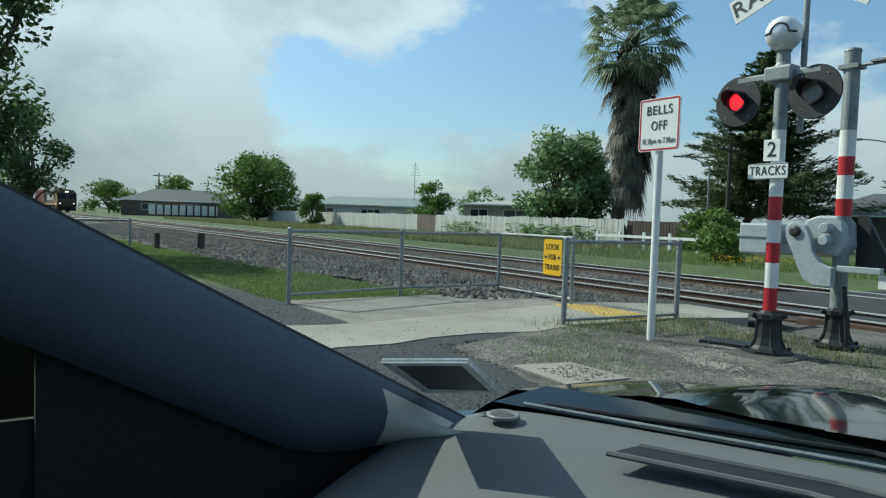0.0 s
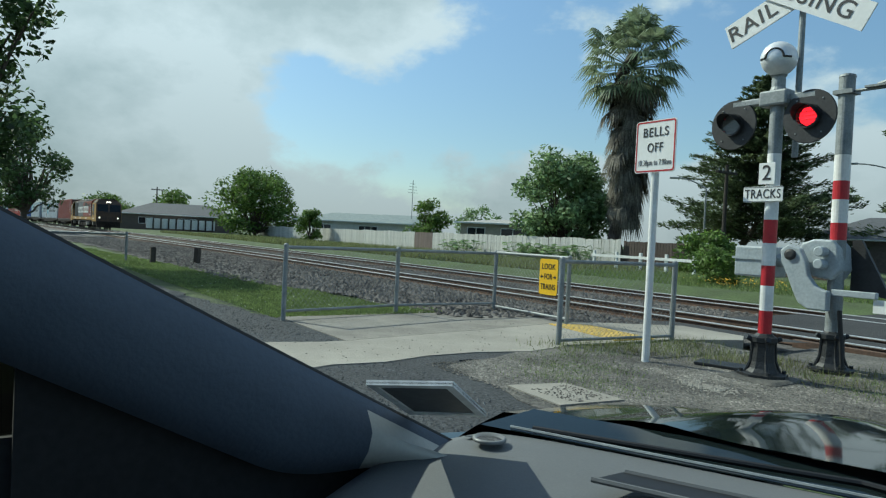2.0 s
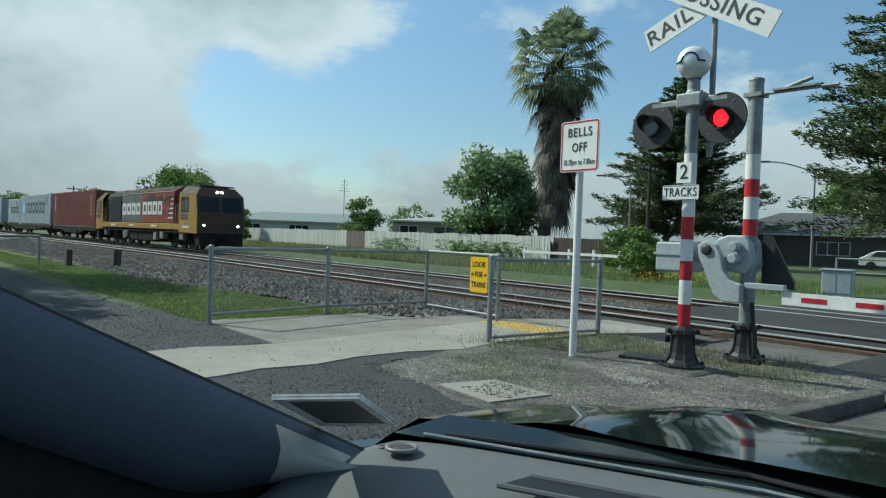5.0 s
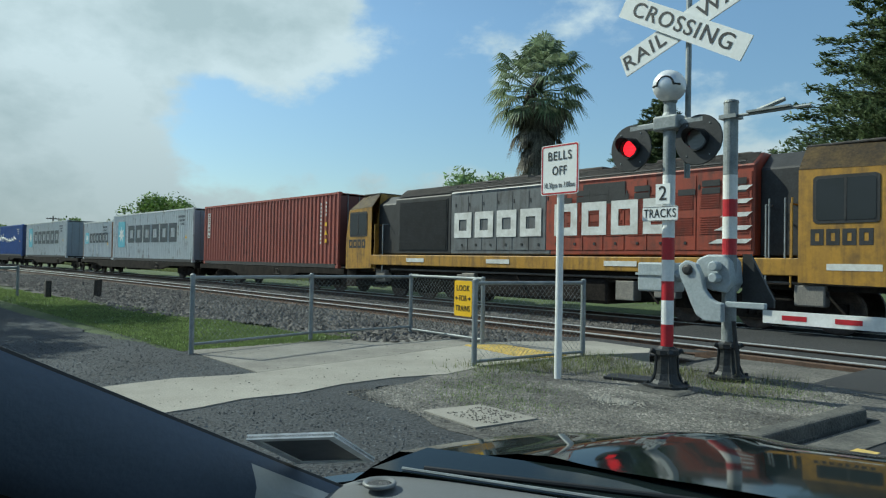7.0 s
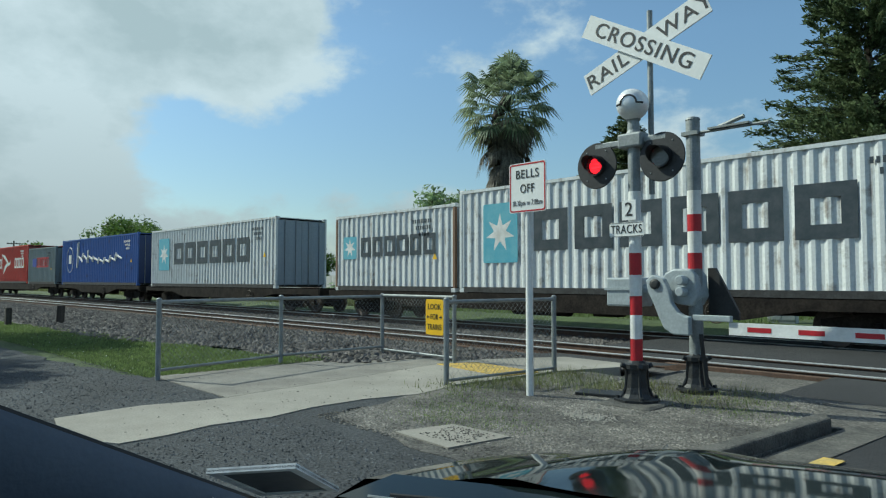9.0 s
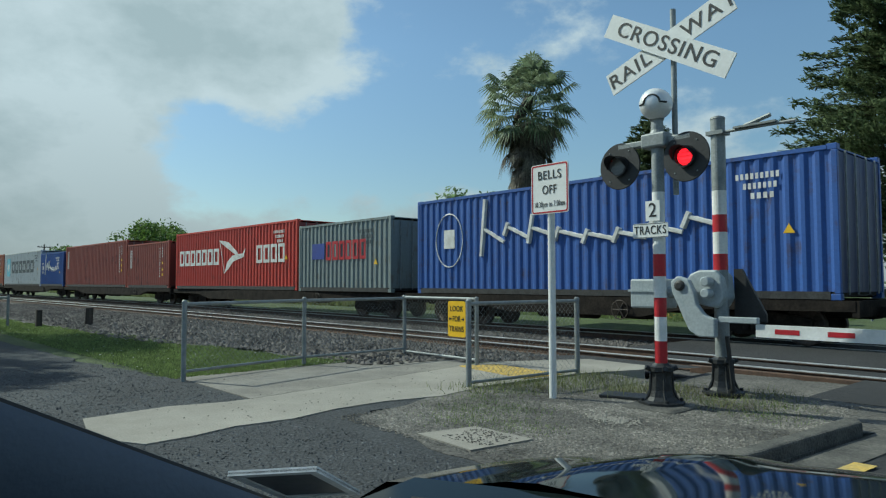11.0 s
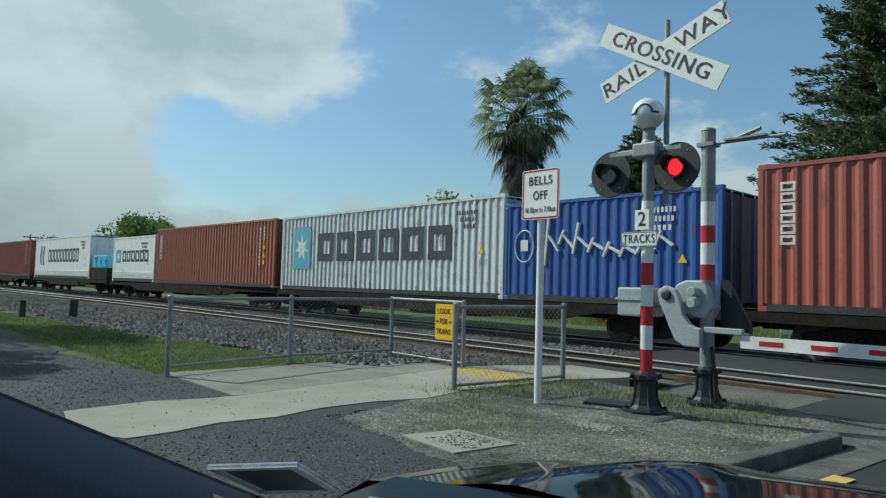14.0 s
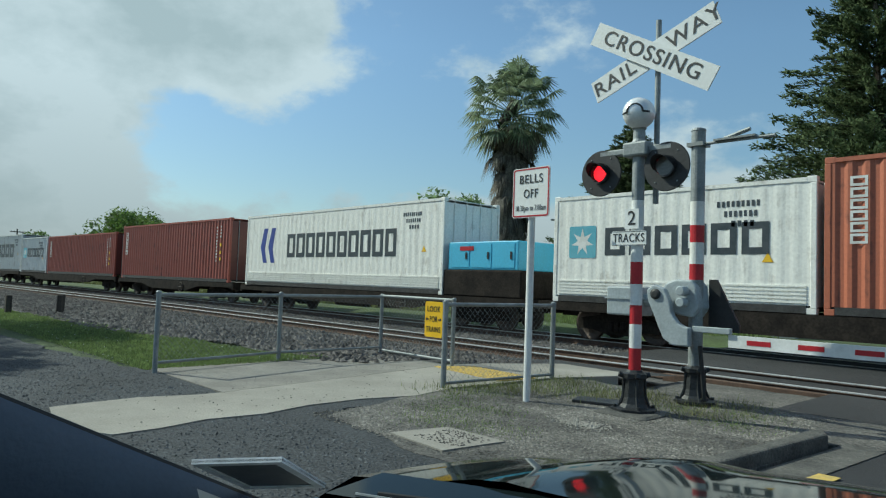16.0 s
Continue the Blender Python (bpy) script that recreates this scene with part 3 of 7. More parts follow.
    two = part("number_plate_sign", plate(bmesh.new(), [(-0.075, -0.095), (0.075, -0.095), (0.075, 0.095), (-0.075, 0.095)], -0.005, 0.005), M_SIGNWHITE, t, "small white plate with a black 2")
    two.matrix_basis = pose(x - 0.02, y - 0.068, 1.84)
    words("lettering", "2", 0.19, M_BLACK, two, pose(0, -0.007, 0), 0.95, 0.004)
    tr = part("tracks_sign", plate(bmesh.new(), rounded(-0.185, 0.185, -0.07, 0.07, 0.015), -0.005, 0.005), M_SIGNWHITE, t, "white plate with black lettering")
    tr.matrix_basis = pose(x - 0.05, y - 0.068, 1.655)
    words("lettering", "TRACKS", 0.115, M_BLACK, tr, pose(0, -0.007, 0), 0.74, 0.003)
    for z0, z1, x0, x1 in ((0.062, 0.066, -0.18, 0.18), (-0.066, -0.062, -0.18, 0.18)):
        part("border", bx(x0, x1, -0.0075, -0.005, z0, z1), M_BLACK, tr)
    return t


def gate_mast():
    x, y = -3.0, 7.78
    t = thing("barrier_gate", pose(0, 0, 0), "grey barrier gate with its arm lowered across the road", "barrier")
    post_base(t, x, y)
    banded_pole(t, x, y, [(0.40, M_GALV), (1.29, M_REDPAINT), (1.455, M_WHITEPAINT), (1.68, M_REDPAINT), (1.86, M_WHITEPAINT), (2.11, M_GALV)], 0.072, 2.86)
    part("pole_cap", lathe(bmesh.new(), ((0.074, 2.855), (0.077, 2.86), (0.07, 2.88), (0.03, 2.895)), 18, pose(x, y, 0)), M_GALV, t)
    br = bmesh.new()
    box(br, x - 0.09, x + 0.09, y - 0.085, y + 0.085, 2.69, 2.73)
    tube(br, (x + 0.06, y - 0.03, 2.71), (x + 0.80, y - 0.06, 2.70), 0.016, sides=8)
    box(br, x + 0.2, x + 0.62, y - 0.09, y - 0.02, 2.715, 2.735)
    tube(br, (x + 0.3, y - 0.05, 2.73), (x + 0.56, y - 0.05, 2.80), 0.022, sides=6)
    part("top_bracket", br, M_GALV, t, "grey steel bracket with a swivel")
    # drive housing
    part("motor_box", bx(x - 0.98, x - 0.58, y - 0.16, y + 0.16, 0.88, 1.20, bevel=0.02), M_GREYPAINT, t, "pale grey motor box")
    part("motor_lid", bx(x - 1.0, x - 0.56, y - 0.175, y + 0.175, 1.06, 1.085), M_GREYPAINT, t)
    h = plate(bmesh.new(), [(-0.30, 1.0), (-0.32, 1.16), (-0.26, 1.25), (-0.16, 1.29), (0.02, 1.29), (0.08, 1.22), (0.10, 1.0), (0.04, 0.9), (-0.12, 0.92)], -0.14, 0.13)
    bmesh.ops.bevel(h, geom=h.edges[:], offset=0.02, segments=2, affect="EDGES", profile=0.5)
    part("drive_shaft", tb((x - 0.58, y, 1.06), (x - 0.3, y, 1.06), 0.07, sides=14), M_GREYPAINT, t)
    ho = part("gear_housing", h, M_GREYPAINT, t, "pale grey cast gear housing")
    ho.matrix_basis = pose(x - 0.02, y + 0.02, 0)
    arm = plate(bmesh.new(), [(-0.30, 1.10), (-0.32, 1.22), (-0.24, 1.28), (-0.12, 1.24), (-0.06, 1.12), (-0.03, 0.98), (0.04, 0.89), (0.10, 0.86), (0.16, 0.85), (0.16, 0.66), (-0.02, 0.66), (-0.12, 0.72), (-0.18, 0.84), (-0.24, 0.98)], -0.04, 0.04)
    bmesh.ops.bevel(arm, geom=arm.edges[:], offset=0.014, segments=2, affect="EDGES", profile=0.5)
    ar = part("counterweight_arm", arm, M_GREYPAINT, t, "curved pale grey counterweight arm")
    ar.matrix_basis = pose(x - 0.10, y - 0.23, -0.05)
    part("pivot", lathe(bmesh.new(), ((0.055, 0), (0.055, 0.02), (0.03, 0.03)), 18, pose(x - 0.31, y - 0.268, 1.13, 90)), M_BLACK, t, "dark pivot hole")
    for z in (1.17, 1.05):
        part("bolt", lathe(bmesh.new(), ((0.05, 0), (0.05, 0.10), (0.04, 0.11)), 12, pose(x - 0.06, y - 0.13, z, 90)), M_GREYPAINT, t, smooth=False)
    part("side_plate", plate(bmesh.new(), [(0.02, 1.30), (0.10, 1.30), (0.34, 0.84), (0.34, 0.76), (0.02, 0.80)], -0.02, 0.02), M_BLACK, t, "black side guard").matrix_basis = pose(x + 0.04, y + 0.18, 0)
    part("arm_clamp", bx(x + 0.06, x + 0.45, y - 0.2, y - 0.14, 0.76, 0.82, bevel=0.008), M_GREYPAINT, t)
    part("stay", tb((x + 0.10, y - 0.10, 0.62), (x + 0.14, y - 0.06, 0.02), 0.022, sides=8), M_BLACK, t, "black cable conduit")
    # the arm, white with red patches
    a = part("barrier_arm", bx(x + 0.42, x + 6.6, y - 0.17, y - 0.13, 0.635, 0.755), M_WHITEPAINT, t, "white boom with red patches")
    for k in range(13):
        x0 = x + 0.60 + 0.46 * k
        part("red_patch", bx(x0, x0 + 0.22, y - 0.173, y - 0.1702, 0.672, 0.718), M_REDPAINT, a)
    return t


def bells_sign():
    t = thing("bells_off_sign", pose(-4.06, 6.36, 0), "white BELLS OFF sign with a red border on a white pole", "road sign")
    part("post", tb((0, 0, -0.2), (0, 0, 2.30), 0.037, sides=16), M_WHITEPAINT, t, "white painted steel post")
    b = part("board", plate(bmesh.new(), rounded(-0.24, 0.24, -0.255, 0.255, 0.03), -0.004, 0.004), M_SIGNWHITE, t, "white sign board with black lettering")
    b.matrix_basis = pose(0.02, -0.045, 2.115, 0, 0, 0)
    ring = bmesh.new()
    o, i = rounded(-0.232, 0.232, -0.247, 0.247, 0.028), rounded(-0.217, 0.217, -0.232, 0.232, 0.018)
    vo, vi = [ring.verts.new((x, -0.006, z)) for x, z in o], [ring.verts.new((x, -0.006, z)) for x, z in i]
    for k in range(len(o)):
        ring.faces.new((vo[k], vo[(k + 1) % len(o)], vi[(k + 1) % len(o)], vi[k]))
    part("border", ring, M_REDPAINT, b, "red border line")
    words("lettering", "BELLS", 0.125, M_BLACK, b, pose(0, -0.007, 0.135), 0.9, 0.003)
    words("lettering", "OFF", 0.125, M_BLACK, b, pose(0, -0.007, -0.015), 0.8, 0.003)
    words("lettering", "10.30pm to 7.00am", 0.082, M_BLACK, b, pose(0, -0.007, -0.16), 0.55, -0.006)
    return t


# ---- the pipe fence with mesh ----
def fence_panel(t, a, b, za, zb, low, mesh_on=True):
    """Rails between two posts, and chain-link wire in the bay."""
    a, b = Vector((*a, 0)), Vector((*b, 0))
    part("top_rail", tb(a + Vector((0, 0, za)), b + Vector((0, 0, zb)), 0.022), M_GALV, t)
    part("bottom_rail", tb(a + Vector((0, 0, low)), b + Vector((0, 0, low)), 0.018), M_GALV, t)
    if mesh_on:
        d = b - a
        ln, d = d.length, d.normalized()
        vs, es = [], []
        stepw, h = 0.075, za - low
        k = -int(h / stepw) - 1
        while k * stepw < ln:
            for sgn in (1, -1):
                x0, x1 = k * stepw, k * stepw + h
                z0, z1 = (low, low + h) if sgn > 0 else (low + h, low)
                t0, t1 = max(0, -x0 / h), min(1, (ln - x0) / h)
                if t1 > t0:
                    p = [a + d * (x0 + (x1 - x0) * q) + Vector((0, 0, z0 + (z1 - z0) * q)) for q in (t0, t1)]
                    vs.append(p)
            k += 1
        bm = bmesh.new()
        for p, q in vs:
            tube(bm, p, q, 0.0018, sides=3, cap=False)
        part("wire_mesh", bm, M_GALV, t, "chain-link wire mesh")


def pipe_fence():
    A, B, C, D2, D, E_ = (-7.72, 4.02), (-8.15, 5.87), (-8.17, 7.68), (-6.5, 7.66), (-5.12, 6.2), (-4.98, 7.95)
    t1 = thing("pedestrian_fence", pose(0, 0, 0), "galvanised pipe fence with chain-link mesh beside the concrete path", "fence", "path fences")
    for p in (A, B, C, D2):
        part("post", tb((*p, 0.0), (*p, 0.935), 0.03), M_GALV, t1)
        part("post_cap", lathe(bmesh.new(), ((0.033, 0.925), (0.033, 0.95), (0.015, 0.965)), 12, pose(*p, 0)), M_GALV, t1)
    for p, q in ((A, B), (B, C)):
        fence_panel(t1, p, q, 0.915, 0.915, 0.12)
    fence_panel(t1, C, D2, 0.93, 0.93, 0.08)
    t2 = thing("pedestrian_fence", pose(0, 0, 0), "galvanised pipe fence with chain-link mesh at the path's road side", "fence", "path fences")
    for p in (D, E_):
        part("post", tb((*p, 0.0), (*p, 0.95), 0.032), M_GALV, t2)
        part("post_cap", lathe(bmesh.new(), ((0.035, 0.94), (0.035, 0.965), (0.015, 0.98)), 12, pose(*p, 0)), M_GALV, t2)
    fence_panel(t2, D, E_, 0.93, 0.93, 0.06)
    # warning plate wired to the fence
    s = thing("look_sign", pose(-6.85, 7.60, 0.64), "yellow LOOK FOR TRAINS plate wired to the fence", "warning sign")
    b = part("board", plate(bmesh.new(), rounded(-0.185, 0.185, -0.255, 0.255, 0.03), -0.003, 0.003), M_SIGNYELLOW, s, "yellow plate with black lettering")
    words("lettering", "LOOK", 0.115, M_BLACK, b, pose(0, -0.006, 0.145), 0.82, 0.003)
    words("lettering", "FOR", 0.115, M_BLACK, b, pose(0, -0.006, 0.0), 0.72, 0.003)
    words("lettering", "TRAINS", 0.115, M_BLACK, b, pose(0, -0.006, -0.145), 0.72, 0.003)
    for sg in (-1, 1):
        part("arrow", plate(bmesh.new(), [(sg * 0.165, 0.0), (sg * 0.135, 0.03), (sg * 0.135, 0.01), (sg * 0.105, 0.01), (sg * 0.105, -0.01), (sg * 0.135, -0.01), (sg * 0.135, -0.03)], -0.006, -0.004), M_BLACK, b)
    return t1


signal_mast()
gate_mast()
bells_sign()
pipe_fence()

# kerb, gutter and marks
kerb = thing("kerb", pose(0, 0, 0), "chipped concrete kerb with a broken end", "kerb", kind="structure")
kb = bmesh.new()
pts = [(-1.78, 5.02), (-1.74, 4.92), (-1.62, 4.96), (-1.56, 5.35), (-1.50, 6.2), (-1.44, 6.82), (-1.50, 6.95), (-1.60, 6.96), (-1.63, 6.2), (-1.70, 5.4)]
slab(kb, pts, -0.1, 0.105)
bmesh.ops.bevel(kb, geom=[e for e in kb.edges if all(v.co.z > 0 for v in e.verts)], offset=0.02, segments=2, affect="EDGES", profile=0.5)
part("kerbstone", kb, M_KERB, kerb)
gut = bmesh.new()
slab(gut, [(-1.55, 4.6), (-1.26, 4.6), (-1.10, 7.0), (-1.38, 7.1)], -0.1, 0.012)
part("gutter", gut, M_KERB, kerb, "grey concrete gutter strip")
patch("yellow_line", [(-1.27, 5.0), (-1.13, 5.0), (-1.07, 5.88), (-1.20, 5.88)], 0.018, M_YELLOWMARK, "worn yellow paint line at the road's edge", "road marking", thick=0.004, n=4, rough_edge=0.01)
tactile = thing("tactile_paving", pose(0, 0, 0), "yellow dimpled tactile tiles in the concrete path", "tactile paving", kind="structure")
tp = part("tile_bed", slab(bmesh.new(), [(-6.52, 7.35), (-6.25, 7.85), (-5.05, 7.72), (-5.12, 7.12)], 0.0, 0.027), M_YELLOWMARK, tactile)
dots = bmesh.new()
for i in range(22):
    for j in range(10):
        u, v = (i + 0.5) / 22, (j + 0.5) / 10
        p = Vector((-6.52, 7.35, 0.027)).lerp(Vector((-5.12, 7.12, 0.027)), u).lerp(Vector((-6.25, 7.85, 0.027)).lerp(Vector((-5.05, 7.72, 0.027)), u), v)
        lathe(dots, ((0.016, 0), (0.011, 0.006)), 6, Matrix.Translation(p))
tagged(part("dimples", dots, M_YELLOWMARK, tactile), kind="stuff")

# rubble at the kerb's broken end and a steel plate beside the mast
rub = random.Random(71)
for k in range(16):
    bm = bx(-0.05, 0.05, -0.04, 0.04, -0.03, 0.03, bevel=0.008)
    for v in bm.verts:
        v.co += Vector((rub.uniform(-1, 1), rub.uniform(-1, 1), rub.uniform(-1, 1))) * 0.012
    lump = tagged(part("concrete_lump", bm, M_CONC), "broken pale concrete lump at the kerb end", "rubble", "kerb rubble")
    lump.matrix_basis = pose(-1.76 + rub.gauss(0, 0.09), 4.96 + rub.gauss(0, 0.10), 0.03 + 0.03 * rub.random(), rub.uniform(0, 50), rub.uniform(0, 50), rub.uniform(0, 180))
steel = tagged(part("steel_plate", bx(-0.24, 0.24, -0.14, 0.14, 0, 0.03, bevel=0.006), M_IRON), "dark steel plate lying beside the mast footing", "plate")
steel.matrix_basis = pose(-3.58, 6.92, 0.012, 0, 0, 18)
patch("grass_strip", [(-4.7, -6), (-4.7, 1.7), (-8.0, 1.7), (-8.0, -6)], 0.010, M_GRASSGND, "worn grass strip beside the parking surface", "grass", rough_edge=0.2)

# ---- the train ----
V8, ACC = 16.89, -0.039


def run(t):
    return V8 * (t - 8) + ACC * (t - 8) ** 2 / 2


RIDES = []


def ride(ob, s, dz=0.0):
    """Note a thing that the train carries, with its place along the line at 8 s."""
    RIDES.append((ob, s, dz))
    return ob


def ride_pose(s, t, dz):
    p = s + run(t)
    x, y, th = far_track(p)
    return pose(x, y, rail_z(p) + dz, 0, 0, math.degrees(th))


DECK = 0.92


def paint(name, col, rust=0.25, rough=0.5):
    d = tuple(c * (1 - rust) + r * rust for c, r in zip(col, (0.10, 0.06, 0.04)))
    return surf("paint_" + name, col, d, rough=rough, scale=1.2, fine=18, bump=0.05, mix=(0.28, 0.5), grain=0.08, streak=True)


def corrugated(length, z0, z1, y, depth=0.036, pitch=0.278):
    """A trapezoid-ribbed wall along x."""
    bm = bmesh.new()
    n = int(length / pitch)
    pitch = length / n
    prof = []
    for k in range(n):
        x = -length / 2 + k * pitch
        prof += [(x, 0), (x + pitch * 0.26, 0), (x + pitch * 0.5, depth), (x + pitch * 0.76, depth)]
    prof.append((length / 2, 0))
    lo = [bm.verts.new((x, y + d, z0)) for x, d in prof]
    hi = [bm.verts.new((x, y + d, z1)) for x, d in prof]
    for k in range(len(prof) - 1):
        bm.faces.new((lo[k], lo[k + 1], hi[k + 1], hi[k]))
    return bm


def small_bars(bm, x0, x1, z0, z1, count, y):
    """Tiny marks, too small to tell apart."""
    w = (x1 - x0) / count
    for k in range(count):
        box(bm, x0 + k * w, x0 + (k + 0.6) * w, y - 0.002, y, z0, z1)
    return bm


def glyphs(parent, material, x0, x1, z0, z1, count, y, weight=0.2, upright=False):
    """Plain bar shapes with the size, colour and weight of a painted trade name, a part for each."""
    w = (z1 - z0) / count if upright else (x1 - x0) / count
    for k in range(count):
        if upright:
            a, b, lo, hi = x0, x1, z1 - (k + 0.88) * w, z1 - k * w
        else:
            a, b, lo, hi = x0 + k * w, x0 + (k + 0.84) * w, z0, z1
        u = min(hi - lo, b - a) * (0.06 + weight)
        bm = bmesh.new()
        box(bm, a, b, y - 0.002, y, lo, lo + u)
        box(bm, a, b, y - 0.002, y, hi - u, hi)
        box(bm, a, a + u, y - 0.002, y, lo + u, hi - u)
        box(bm, b - u, b, y - 0.002, y, lo + u, hi - u)
        part("lettering_bar", bm, material, parent)


def star(bm, cx, cz, r, y, points=7):
    c = bm.verts.new((cx, y, cz))
    ring = []
    for k in range(points * 2):
        a = radians(90 + 180 * k / points)
        q = r if k % 2 == 0 else r * 0.42
        ring.append(bm.verts.new((cx + q * math.cos(a), y, cz + q * math.sin(a))))
    for k in range(len(ring)):
        bm.faces.new((c, ring[(k + 1) % len(ring)], ring[k]))
    return bm


M_CDARK = surf("container_grime", (0.05, 0.05, 0.05), (0.025, 0.025, 0.025), rough=0.8, scale=4, fine=30)
M_LOGOBLUE = surf("logo_blue", (0.10, 0.36, 0.47), (0.16, 0.42, 0.5), rough=0.5, scale=3, bump=0.02, grain=0.06)
M_LOGONAVY = surf("logo_navy", (0.03, 0.06, 0.30), (0.03, 0.05, 0.25), rough=0.5, bump=0.02, grain=0.06)
M_LETTERDARK = surf("letter_dark", (0.025, 0.04, 0.05), (0.06, 0.07, 0.08), rough=0.5, scale=4, bump=0.02, grain=0.06)
M_LETTERWHITE = surf("letter_white", (0.75, 0.75, 0.72), (0.55, 0.54, 0.5), rough=0.55, scale=4, bump=0.02, grain=0.06)


def weather(m, stain, lo, hi, most):
    """Rust runs and scuffs: streaks drawn down the wall and broken blotches."""
    nt = m.node_tree
    n, l = nt.nodes, nt.links
    if "worn" in n:
        return m
    p = n["Principled BSDF"]
    src = p.inputs["Base Color"].links[0].from_socket
    co = n.new("ShaderNodeTexCoord")
    oi = n.new("ShaderNodeObjectInfo")
    mp = n.new("ShaderNodeMapping")
    mp.inputs["Scale"].default_value = (5.0, 5.0, 0.55)
    l.new(co.outputs["Object"], mp.inputs[0])
    runs = n.new("ShaderNodeTexNoise")
    runs.noise_dimensions = "4D"
    runs.inputs["Scale"].default_value, runs.inputs["Detail"].default_value = 1.6, 7
    l.new(mp.outputs[0], runs.inputs["Vector"])
    l.new(oi.outputs["Random"], runs.inputs["W"])
    blot = n.new("ShaderNodeTexNoise")
    blot.inputs["Scale"].default_value, blot.inputs["Detail"].default_value = 2.6, 9
    blot.inputs["Roughness"].default_value = 0.72
    l.new(co.outputs["Object"], blot.inputs["Vector"])
    add = n.new("ShaderNodeMath")
    add.operation = "ADD"
    l.new(runs.outputs[0], add.inputs[0])
    l.new(blot.outputs[0], add.inputs[1])
    mr = n.new("ShaderNodeMapRange")
    mr.inputs[1].default_value, mr.inputs[2].default_value = lo, hi
    mr.inputs[3].default_value, mr.inputs[4].default_value = 0.0, most
    l.new(add.outputs[0], mr.inputs[0])
    mx = n.new("ShaderNodeMix")
    mx.data_type, mx.name = "RGBA", "worn"
    l.new(mr.outputs[0], mx.inputs[0])
    l.new(src, mx.inputs[6])
    mx.inputs[7].default_value = (*stain, 1)
    l.new(mx.outputs[2], p.inputs["Base Color"])
    return m


def container(label, length, height, mat, endmat, s, style, reefer=False):
    """A freight container with ribbed walls, frame, roof, doors and its painted marks."""
    t = thing("container", pose(0, 0, 0), label, "shipping container", "containers of the train")
    h, w = length / 2, 1.219
    weather(mat, (0.13, 0.085, 0.055) if style in ("star40", "star20", "hapag", "grey20") else (0.05, 0.03, 0.028), 1.06, 1.30, 0.75 if not reefer else 0.4)
    depth = 0.006 if reefer else 0.036
    post_mat = RUSTY if "rust-stained" in label else mat
    pw = (length - 0.2)
    a = part("side_panel", corrugated(pw, 0.16, height - 0.10, -w + 0.014, depth, 0.3 if reefer else 0.278), mat, t)
    again(a, pose(0, 0, 0, 0, 0, 180), t)
    for sx in (-1, 1):
        for sy in (-1, 1):
            part("corner_post", bx(sx * h - (0.11 if sx > 0 else 0), sx * h + (0.11 if sx < 0 else 0), sy * w - (0.09 if sy > 0 else 0), sy * w + (0.09 if sy < 0 else 0), 0.118, height - 0.118, bevel=0.012), post_mat, t)
            for z in (0, height - 0.118):
                part("corner_casting", bx(sx * h - (0.178 if sx > 0 else 0), sx * h + (0.178 if sx < 0 else 0), sy * w - (0.162 if sy > 0 else -0.004), sy * w + (0.162 if sy < 0 else -0.004) * 1, z, z + 0.118, bevel=0.012), mat, t)
    for sy in (-1, 1):
        y0 = sy * w - (0.08 if sy > 0 else 0)
        part("bottom_rail", bx(-h + 0.178, h - 0.178, y0, y0 + 0.08, 0.015, 0.16), M_CDARK, t, "dark bottom rail")
        part("top_rail", bx(-h + 0.178, h - 0.178, y0, y0 + 0.08, height - 0.10, height - 0.02), mat, t)
    part("roof", bx(-h + 0.11, h - 0.11, -w + 0.05, w - 0.05, height - 0.06, height - 0.03), mat, t)
    part("floor", bx(-h + 0.1, h - 0.1, -w + 0.05, w - 0.05, 0.06, 0.14), M_CDARK, t)
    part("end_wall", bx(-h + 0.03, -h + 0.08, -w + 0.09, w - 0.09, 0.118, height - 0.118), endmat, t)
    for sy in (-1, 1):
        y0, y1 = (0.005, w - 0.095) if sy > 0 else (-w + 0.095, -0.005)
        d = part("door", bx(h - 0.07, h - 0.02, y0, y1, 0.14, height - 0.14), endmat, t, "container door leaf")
        for f in (0.28, 0.74):
            yy = y0 + (y1 - y0) * f
            part("locking_bar", tb((h + 0.008, yy, 0.10), (h + 0.008, yy, height - 0.10), 0.018, sides=6), M_GALV if not reefer else mat, d)
    y = -w + 0.012
    small = bmesh.new()
    if style == "upright":
        for xm, z_hi, count in ((h - 1.28, height - 0.38, 11), (h - 0.92, height - 0.34, 4)):
            for k in range(count):
                box(small, xm, xm + 0.085, y - 0.002, y, z_hi - 0.15 * k - 0.09, z_hi - 0.15 * k)
        for z in (height - 1.28, height - 1.92):
            part("side_label", bx(h - 0.95, h - 0.81, y - 0.002, y, z, z + 0.14), M_SIGNYELLOW, t, "small yellow label")
    else:
        for q, (a, b) in enumerate(((1.9, 1.0), (1.75, 1.05), (1.6, 1.1))):
            small_bars(small, h - a, h - b, height - 0.50 - 0.2 * q, height - 0.38 - 0.2 * q, (9, 7, 4)[q], y)
    dark_small = style in ("star40", "star20", "hapag", "grey20")
    serial = part("serial_mark", small, M_LETTERDARK if dark_small else M_LETTERWHITE, t, "small marking bars")
    tagged(serial, kind="stuff")
    part("warning_mark", plate(bmesh.new(), [(h - 0.99, height - 1.62), (h - 0.77, height - 1.62), (h - 0.88, height - 1.43)], y - 0.002, y), M_SIGNYELLOW, t, "yellow warning triangle")
    bm = bmesh.new()
